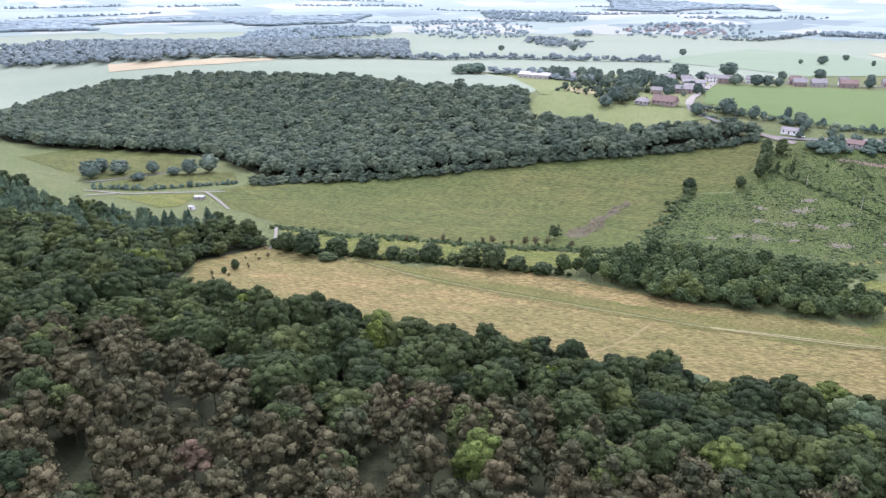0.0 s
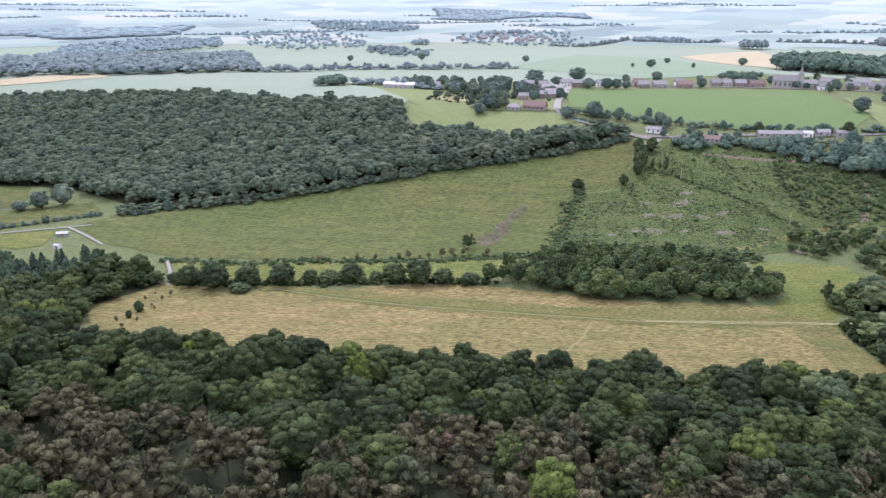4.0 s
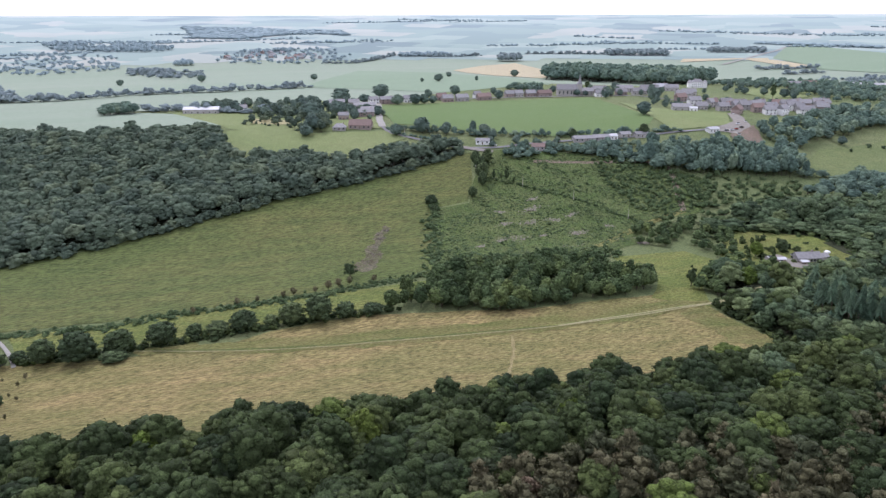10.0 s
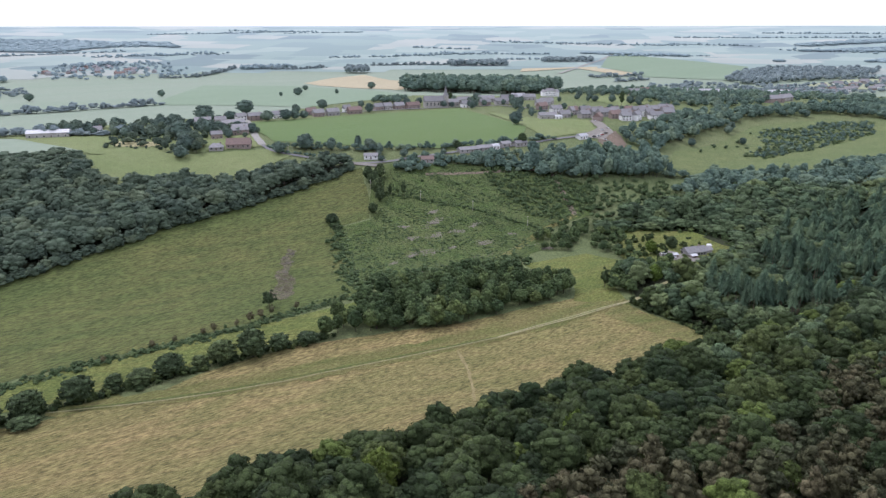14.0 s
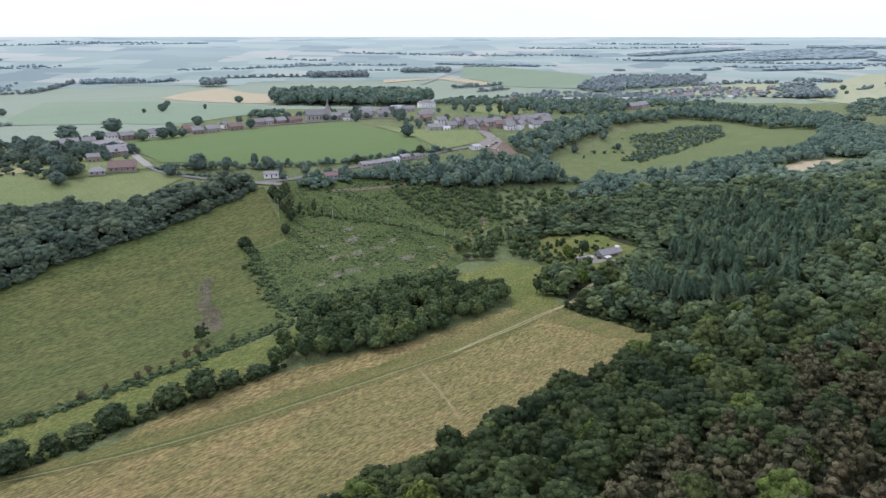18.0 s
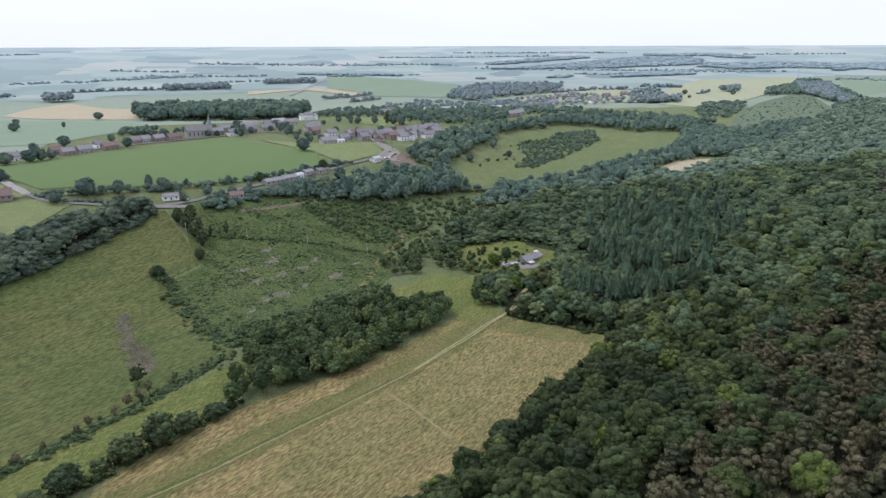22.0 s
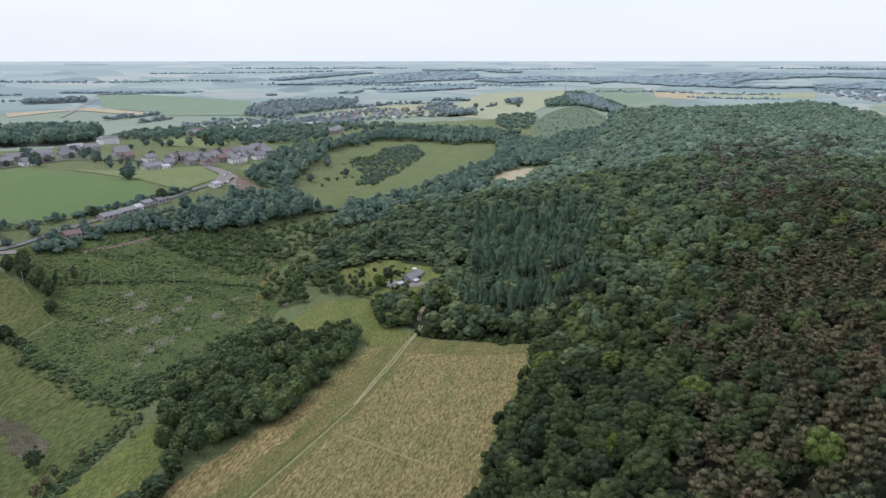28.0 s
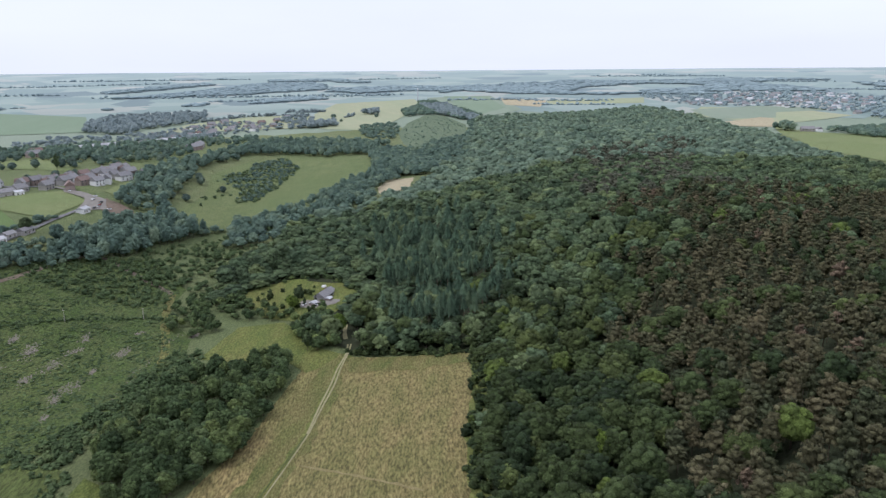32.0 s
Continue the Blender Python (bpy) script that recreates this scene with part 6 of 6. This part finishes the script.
def gable_mesh(mat):
    me = bpy.data.meshes.new("gable")
    me.from_pydata([(-0.5, -0.5, 0), (0.5, -0.5, 0), (0.5, 0.5, 0), (-0.5, 0.5, 0), (-0.5, 0, 1), (0.5, 0, 1)], [], [(0, 1, 5, 4), (2, 3, 4, 5), (1, 2, 5), (3, 0, 4), (3, 2, 1, 0)])
    me.materials.append(mat)
    return me


GABLES = {k: gable_mesh(m) for k, m in (("brick", BRICK), ("white", RENDER), ("stone", STONE), ("grey", GREYWALL))}

# the hamlet by the road
house(-488, 660, 17, 9, 5.6, "white", "slate", 30, note=" at the hamlet")
house(-478, 682, 12, 8, 4.2, "grey", "slate", 30)
house(-464, 705, 11, 8, 5.2, "white", "slate", 45)
house(-450, 712, 16, 8, 5.2, "brick", "slate", 37)
house(-456, 664, 24, 9, 3.6, "grey", "slate", 35, 3, windows=5, chimney=False, name="barn", category="barn")
house(-434, 633, 20, 9, 3.6, "grey", "slate", 35, 3, windows=4, chimney=False, name="barn", category="barn")
house(-402, 545, 21, 11, 3.2, "brick", "tile", 14, 5, windows=5, note=" by the road")
house(-418, 533, 12, 8, 2.6, "grey", "slate", 20, 3.2, True, note=" beside the paddock")
house(-436, 576, 10, 7, 4.5, "brick", "slate", 30)
house(-424, 602, 16, 8, 5, "brick", "slate", 37)
house(-601, 570, 37, 14, 4.5, "grey", "sheet", 24, 2.4, windows=6, chimney=False, name="barn", category="barn", note=", long and low")
house(-567, 592, 12, 8, 4.5, "white", "slate", 24)
for x, y, w, wall, roof in ((-432, 733, 11, "white", "slate"), (-402, 768, 12, "brick", "tile"), (-389, 754, 13, "brick", "slate"), (-375, 766, 15, "grey", "slate"), (-353, 785, 17, "brick", "tile"),
                            (-367, 803, 9, "white", "slate"), (-332, 826, 11, "brick", "slate"), (-322, 834, 11, "grey", "slate"), (-308, 840, 13, "brick", "slate"), (-291, 846, 18, "brick", "tile")):
    house(x, y, w, 8.5, 4.4, wall, roof, 37, 4, note=" above the crop field")
# bungalows along the lane
house(-282, 545, 12, 7, 2.6, "white", "slate", 12, 2.2, note=" below the crop field", category="bungalow", name="bungalow")
house(-232, 546, 11, 8, 2.8, "grey", "tile", 12, 2.6, note=" among the trees", category="bungalow", name="bungalow")
house(-185, 592, 15, 8, 3.0, "grey", "slate", 30, 2.2, chimney=False, name="barn", category="barn", note=" by the lane")
house(-199, 583, 19, 8, 2.8, "grey", "slate", 28, 2.2, chimney=False, windows=4, name="barn", category="barn", note=", long and low by the lane")
house(-152, 617, 13, 7, 3.0, "grey", "slate", 35, 2, chimney=False, windows=3, name="barn", category="barn", note=" beside the lane")
house(-175, 600, 7, 6, 3.0, "white", "sheet", 30, 1.8, chimney=False, windows=2, name="shed", category="shed")
house(-166, 610, 10, 7, 3.0, "grey", "slate", 35, 2, chimney=False, windows=2, name="shed", category="shed")
house(-90, 664, 11, 7, 3.2, "white", "sheet", 40, 1.8, chimney=False, windows=3, name="shed", category="shed", note=" by the yard")
# the village
for x, y, w, h, wall, roof, a in ((-243, 882, 16, 5, "stone", "slate", 20), (-224, 868, 13, 4.5, "white", "slate", 30), (-201, 895, 14, 4.5, "brick", "slate", 25), (-179, 909, 19, 4.5, "grey", "slate", 20),
                                  (-158, 985, 19, 4, "grey", "sheet", 15), (-142, 970, 18, 4.5, "grey", "slate", 15), (-119, 918, 19, 4.5, "stone", "slate", 25), (-126, 850, 13, 5, "brick", "tile", 35),
                                  (-102, 775, 12, 4, "grey", "slate", 20), (-91, 802, 13, 5.5, "stone", "slate", 50), (-76, 809, 13, 5.5, "brick", "slate", 20), (-63, 806, 16, 5, "grey", "slate", 15),
                                  (-57, 786, 14, 5.5, "grey", "slate", 30), (-45, 772, 12, 5.2, "brick", "tile", 20), (-34, 764, 12, 5.2, "white", "slate", 20), (-21, 772, 14, 6, "white", "slate", 60),
                                  (-9, 800, 13, 6, "white", "slate", 20), (3, 785, 16, 5, "white", "slate", 20), (22, 845, 13, 5, "white", "slate", 10), (40, 808, 15, 4, "stone", "slate", 15),
                                  (-231, 915, 18, 5, "brick", "slate", 15), (-201, 935, 22, 5, "grey", "slate", 15), (-170, 950, 24, 5, "grey", "slate", 20), (-124, 890, 20, 5, "grey", "slate", 20),
                                  (-110, 820, 14, 5, "white", "slate", 30), (-66, 750, 12, 5, "brick", "tile", 70), (-80, 770, 12, 5, "stone", "slate", 30)):
    house(x, y, w, 8.5, h, wall, roof, a, 4.2)
house(-122, 760, 20, 12, 4.2, "grey", "slate", 12, 3.2, chimney=False, windows=3, name="barn", category="barn", note=" beside the paddock")
house(-110, 757, 8, 8, 3.4, "white", "sheet", 12, 1.4, chimney=False, windows=2, name="shed", category="shed")
for x, y, w, wall, roof, a in ((53, 1180, 18, "brick", "tile", 10), (23, 1100, 18, "brick", "slate", 15), (175, 1200, 34, "grey", "sheet", 0), (236, 1205, 24, "stone", "slate", 10), (282, 1230, 44, "brick", "sheet", 8),
                               (196, 980, 30, "brick", "slate", 25), (222, 1012, 26, "stone", "slate", 40), (300, 1260, 30, "stone", "slate", 0), (150, 1190, 26, "grey", "sheet", 8), (120, 1170, 20, "white", "sheet", 6),
                               (493, 1500, 18, "white", "slate", 0), (519, 1480, 18, "white", "slate", 20), (571, 1560, 18, "brick", "slate", 0), (631, 1600, 22, "brick", "slate", 10), (537, 1420, 18, "white", "slate", 0),
                               (595, 1430, 18, "brick", "slate", 15), (671, 1500, 18, "brick", "tile", 0), (738, 1530, 18, "brick", "slate", 5), (807, 1580, 18, "brick", "slate", 5), (460, 1370, 18, "white", "slate", 0),
                               (430, 1330, 18, "brick", "slate", 10), (560, 1370, 16, "white", "slate", 20), (640, 1410, 16, "brick", "slate", 10)):
    house(x, y, w, 11, 5.5, wall, roof, a, 4.5, note=" in the upper village", group="upper village houses")
rng_t = random.Random(4)
UPPER_SPOTS = [(float(a), float(b)) for a, b in scatter([(319, 1400), (398, 1480), (512, 1540), (648, 1585), (690, 1515), (568, 1320), (465, 1315), (330, 1230)], 58, 15)]
for x, y in UPPER_SPOTS:
    house(x, y, rng_t.uniform(9, 15), 8, 4, rng_t.choice(("white", "brick", "grey", "stone", "grey")), rng_t.choice(("slate", "slate", "tile")), rng_t.uniform(-25, 40), 3.6, windows=2, storeys=1, note=" in the upper village", group="upper village houses")
for x, y in [(float(a), float(b)) for a, b in scatter([(-128, 792), (-60, 815), (0, 830), (30, 860), (40, 820), (5, 795), (-60, 790)], 17, 16)]:
    house(x, y, rng_t.uniform(9, 15), 8, rng_t.uniform(4, 6), rng_t.choice(("white", "brick", "grey", "stone")), rng_t.choice(("slate", "slate", "tile")), rng_t.uniform(0, 60), 4, windows=2, storeys=1, note=" in the village")
TOWN_SPOTS = [(float(a), float(b)) for a, b in scatter([(2128, 1233), (1815, 893), (1883, 730), (1783, 459), (1680, 420), (2320, 474), (2450, 721), (2400, 1024), (2259, 1260)], 62, 14)][:90]
for k in range(len(TOWN_SPOTS)):
    x, y = TOWN_SPOTS[k]
    house(x, y, rng_t.uniform(13, 26), 11, 5.5, rng_t.choice(("white", "white", "grey", "stone")), rng_t.choice(("slate", "slate", "sheet")), rng_t.uniform(0, 180), 4.5, windows=2, storeys=1, note=" in the far town", group="far town houses")
for k in range(22):
    x, y = rng_t.uniform(-1330, -1080), rng_t.uniform(1560, 1800)
    house(x, y, rng_t.uniform(12, 24), 10, 5, rng_t.choice(("brick", "grey", "stone")), rng_t.choice(("slate", "tile", "slate")), rng_t.uniform(0, 180), 4.5, windows=2, storeys=1, note=" in the far hamlet", group="far hamlet houses")
house(1256, 428, 26, 12, 6, "stone", "slate", -60, 5, windows=4, name="farmhouse", category="farmhouse", note=" at the ridge wood")
house(1280, 412, 18, 10, 5, "white", "slate", 30, 4, windows=3, name="barn", category="barn", note=" at the ridge farm", chimney=False)

# the church
church = thing("church", -266, 866, "grey stone church with a slate roof and a pointed spire", "church", radians(20))
part("nave", WALLS["stone"], church, "", (26, 11, 8.5), (0, 0, -0.5))
part("gable", GABLES["stone"], church, "", (26, 11, 6), (0, 0, 7.98))
part("roof", ROOFS["slate"][0], church, "dark slate roof", (26.8, 12, 6.4), (0, 0, 8.1))
tower = part("tower", WALLS["stone"], church, "square stone tower", (6, 6, 15), (15.9, 0, -0.5))
spire_v = [(-0.5, -0.5, 0), (0.5, -0.5, 0), (0.5, 0.5, 0), (-0.5, 0.5, 0), (-0.22, -0.22, 0.3), (0.22, -0.22, 0.3), (0.22, 0.22, 0.3), (-0.22, 0.22, 0.3), (0, 0, 1)]
spire_me = bpy.data.meshes.new("spire")
spire_me.from_pydata(spire_v, [], [(0, 1, 5, 4), (1, 2, 6, 5), (2, 3, 7, 6), (3, 0, 4, 7), (4, 5, 8), (5, 6, 8), (6, 7, 8), (7, 4, 8), (3, 2, 1, 0)])
spire_me.materials.append(SLATE)
part("spire", spire_me, church, "pointed slate spire", (6.8, 6.8, 13), (15.9, 0, 14.45))
for k in range(5):
    for side in (-1, 1):
        part("window", PANE, church, "", (1.3, 0.12, 3.6), (-10 + k * 5, side * 5.5, 2.5))

# the white manor
manor = thing("manor_house", -110, 1036, "large white manor house with slate roofs", "manor", radians(10), scale=(0.72, 0.72, 0.8))
part("wall", WALLS["white"], manor, "", (22, 12, 11), (0, 0, -0.5))
part("roof", ROOFS["slate"][1], manor, "", (22.8, 13, 4.5), (0, 0, 10.55))
for sx in (-1, 1):
    part("wing", WALLS["white"], manor, "", (7, 14.6, 9.4), (sx * 14.6, 0, -0.5))
    part("wing_roof", ROOFS["slate"][1], manor, "", (7.8, 15.4, 4), (sx * 14.6, 0, 8.95))
    part("chimney", CHIMNEY, manor, "", (1, 0.8, 3), (sx * 6, 0, 13))
for k in range(6):
    for s in range(3):
        part("window", PANE, manor, "", (1.2, 0.12, 1.7), (-9 + k * 3.6, -6, 1.2 + s * 3.3))

# the lone house in the valley
lone_house = thing("lone_house", -32, 411, "low dark-roofed house in a wooded clearing", "house", radians(24))
part("wall", WALLS["grey"], lone_house, "", (15, 8, 3.4), (0, 0, -0.6))
part("gable", GABLES["white"], lone_house, "", (15, 8, 2.7), (0, 0, 2.78))
part("roof", ROOFS["slate"][0], lone_house, "dark grey slate roof", (16, 9.2, 3), (0, 0, 2.9))
part("annex", WALLS["grey"], lone_house, "", (6, 6, 3.0), (10.6, 1.5, -0.6))
part("annex_roof", ROOFS["slate"][0], lone_house, "", (6.8, 7, 1.8), (10.9, 1.5, 2.5))
part("porch", WALLS["brick"], lone_house, "", (4.4, 4, 2.6), (-5, -6.06, -0.6))
part("porch_roof", ROOFS["sheet"][0], lone_house, "pale porch roof", (5, 4.6, 0.8), (-5, -6.2, 2.1))
part("chimney", CHIMNEY, lone_house, "", (0.8, 0.8, 1.8), (3, 0, 5.1))
for k in range(4):
    part("window", PANE, lone_house, "", (1.3, 0.12, 1.2), (-1 + k * 2.2, -4, 0.9))
    part("window", PANE, lone_house, "", (1.3, 0.12, 1.2), (-5 + k * 3, 4, 0.9))
part("door", DOOR, lone_house, "", (1.1, 0.14, 2.05), (-5, -8.1, -0.1))
house(-47, 404, 5, 4, 2.2, "brick", "sheet", 20, 0.9, chimney=False, windows=1, name="shed", category="shed", note=" by the lone house", group="sheds by the lone house")
house(-498, 139, 4, 3, 2.2, "white", "sheet", 30, 0.8, chimney=False, windows=1, name="shed", category="shed", note=" among the valley trees", group="valley sheds")
house(-521, 152, 7, 4, 2.2, "grey", "sheet", 50, 0.9, chimney=False, windows=1, name="shed", category="shed", note=" beside the lane", group="valley sheds")

bm = bmesh.new()
bmesh.ops.create_uvsphere(bm, u_segments=20, v_segments=8, radius=1)
for v in bm.verts:
    if v.co.z < 0:
        v.co.z *= 0.9
bmesh.ops.scale(bm, vec=(2.6, 2.6, 1.5), verts=bm.verts)
dome_me = bpy.data.meshes.new("cover")
bm.to_mesh(dome_me)
dome_me.materials.append(RENDER)
bm.free()
tank = thing("water_tank", -18, 428, "round white domed tank behind the lone house", "tank", scale=(0.75, 0.75, 0.75))
part("cover", dome_me, tank, "", None, (0, 0, 1.2))
part("base_ring", box_mesh("base_ring", STONE, 0.1), tank, "", (4.4, 4.4, 0.7), (0, 0, -0.2))


# ---- poles, mast, cars, brush piles ----
def pole_mesh(name, r, h, mat, sides=8):
    v, f = stem(h, r, sides)
    k = len(v)
    v = np.concatenate([v, [[0, 0, h + r * 0.3]]])
    cap = np.array([[sides + i, sides + (i + 1) % sides, k] for i in range(sides)])
    return mesh_of(name, v, np.concatenate([f, cap]), [mat], None, True)


SHAFT, ARM, CUP = pole_mesh("shaft", 0.19, 8.2, POLEWOOD), box_mesh("crossarm", POLEWOOD), box_mesh("insulator", RENDER, 0.1)
for x, y, a in ((-228, 475, 20), (-186, 464, 15), (-144, 452, 15), (-270, 486, 25), (-354, 537, 60)):
    p = thing("utility_pole", x, y, "pale weathered wooden utility pole with a crossarm", "pole", radians(a), "poles on the felled slope", 0.05)
    part("shaft", SHAFT, p)
    part("crossarm", ARM, p, "", (0.12, 1.9, 0.14), (0, 0, 7.6))
    for k in (-0.8, 0, 0.8):
        part("insulator", CUP, p, "", (0.12, 0.12, 0.2), (0, k, 7.75))
mast = thing("lattice_mast", 1460, 1720, "tall thin grey mast on the far ridge", "mast")
MASTSHAFT = pole_mesh("shaft", 2.0, 48, STEEL)
part("shaft", MASTSHAFT, mast)
for k in range(3):
    part("platform", box_mesh("platform", STEEL), mast, "", (4.2, 4.2, 1.2), (0, 0, 26 + k * 8))

bm = bmesh.new()
prof = ((-2.1, 0.3), (-2.1, 0.85), (-1.9, 0.95), (-0.9, 1.0), (1.2, 1.0), (2.05, 0.9), (2.1, 0.3))
rings = [[bm.verts.new((x, s * 0.85, z)) for x, z in prof] for s in (-1, 1)]
bm.faces.new(rings[0][::-1]), bm.faces.new(rings[1])
for i in range(len(prof)):
    j = (i + 1) % len(prof)
    bm.faces.new((rings[0][i], rings[0][j], rings[1][j], rings[1][i]))
CARBODY = {}
for key, mat in (("white", CARWHITE), ("dark", CARDARK), ("red", CARRED)):
    me = bpy.data.meshes.new("body")
    bm.to_mesh(me)
    me.materials.append(mat)
    CARBODY[key] = me
bm.free()
cab_me = bpy.data.meshes.new("cabin")
cab_me.from_pydata([(-1.7, -0.78, 0), (1.0, -0.78, 0), (1.0, 0.78, 0), (-1.7, 0.78, 0), (-1.2, -0.62, 0.5), (0.3, -0.62, 0.5), (0.3, 0.62, 0.5), (-1.2, 0.62, 0.5)], [],
                   [(0, 1, 5, 4), (1, 2, 6, 5), (2, 3, 7, 6), (3, 0, 4, 7), (4, 5, 6, 7), (3, 2, 1, 0)])
cab_me.materials.append(GLASS)
bm = bmesh.new()
bmesh.ops.create_cone(bm, cap_ends=True, segments=14, radius1=0.32, radius2=0.32, depth=0.2)
bmesh.ops.rotate(bm, verts=bm.verts, matrix=Matrix.Rotation(radians(90), 3, "X"))
WHEEL = bpy.data.meshes.new("wheel")
bm.to_mesh(WHEEL)
WHEEL.materials.append(TYRE)
bm.free()
for x, y, tone, a in ((-66, 700, "white", 40), (-59, 712, "white", 100), (-63, 690, "dark", 40), (-68, 682, "red", 45), (-72, 676, "white", 40), (-77, 672, "dark", 42), (-66, 668, "white", 120),
                      (-70, 741, "white", 85), (-438, 668, "white", 70), (-424, 640, "dark", 65), (-270, 541, "white", 10), (-52, 408, "white", 30), (-47, 402, "white", 110)):
    c = thing("car", x, y, f"{'dark grey' if tone == 'dark' else tone} parked car on the village ground", "car", radians(a), "parked cars", -0.75)
    part("body", CARBODY[tone], c)
    part("cabin", cab_me, c, "dark glass cabin", None, (0, 0, 0.96))
    for wx in (-1.3, 1.3):
        for wy in (-0.8, 0.8):
            part("wheel", WHEEL, c, "", None, (wx, wy, 0.32))


def pile_mesh(seed):
    """Cut branches and grey litter, strewn in low uneven mounds."""
    rng, parts = np.random.default_rng(seed), []
    d, f = ICO[1]
    for i in range(16):
        a, r, w = rng.uniform(0, 6.3), 0.46 * math.sqrt(rng.uniform()), rng.uniform(0.05, 0.13)
        parts.append((d * (1 + rng.normal(0, 0.25, (len(d), 1))) * (w * 1.5, w, w * 1.6) + (math.cos(a) * r, math.sin(a) * r, 0), f, 0, False))
    for i in range(46):
        v, g = stem(rng.uniform(0.12, 0.3), 0.008, 3)
        m = np.array(Matrix.Rotation(rng.uniform(0, 6.3), 3, "Z") @ Matrix.Rotation(rng.uniform(1.2, 1.8), 3, "Y"))
        a, r = rng.uniform(0, 6.3), 0.5 * math.sqrt(rng.uniform())
        parts.append((v @ m.T + (math.cos(a) * r, math.sin(a) * r, 0.14), g, 0, False))
    v, f, m, s = joined(parts)
    return mesh_of("mound", v, f, [BRUSH], m, s)


HEAPS = [pile_mesh(500 + i) for i in range(4)]
rng_b = np.random.default_rng(77)
litter = []
for i, (x, y, w) in enumerate(HEAP_SPOTS):
    h = thing("brush_pile", x, y, "low grey heap of cut branches on the felled slope", "brush pile", 0.9 - i % 3 * 0.3, "brush piles on the felled slope", 0.1, (w * 0.75, w * 0.4, 2.6))
    part("mound", HEAPS[i % 4], h)
    q, a = rng_b.normal(0, 0.33, (int(w * 9), 2)) * (w, w * 0.42), 0.9 - i % 3 * 0.3
    litter.append(np.stack([x + q[:, 0] * math.cos(a) - q[:, 1] * math.sin(a), y + q[:, 0] * math.sin(a) + q[:, 1] * math.cos(a)], 1))
edge = along([(-224, 352), (-207, 367), (-183, 389), (-154, 410), (-133, 426)], 0.9, 0.9, 79)
litter.append(edge[np.sin(edge[:, 0] / 6) + np.sin(edge[:, 0] / 2.3) > -0.4])
litter = np.concatenate(litter)
wood("brush_litter", litter, rng_b.uniform(0.4, 1.0, len(litter)), rng_b.uniform(0.8, 2.0, len(litter)), TUSSOCK, [BRUSH, BARK], "grey twigs and branches strewn round the heaps", "brush", 78)
for i, (x, y, w) in enumerate(((-303, 378, 5), (-300, 366, 6), (-298, 352, 5), (-294, 340, 4), (-304, 372, 4), (-291, 325, 4))):
    h = thing("log_pile", x, y, "small dark heap of logs and rubble in the pasture", "log pile", i * 0.9, "rubble heaps in the pasture", 0.1, (w * 1.2, w * 0.7, 4.5))
    part("mound", HEAPS[i % 4], h)
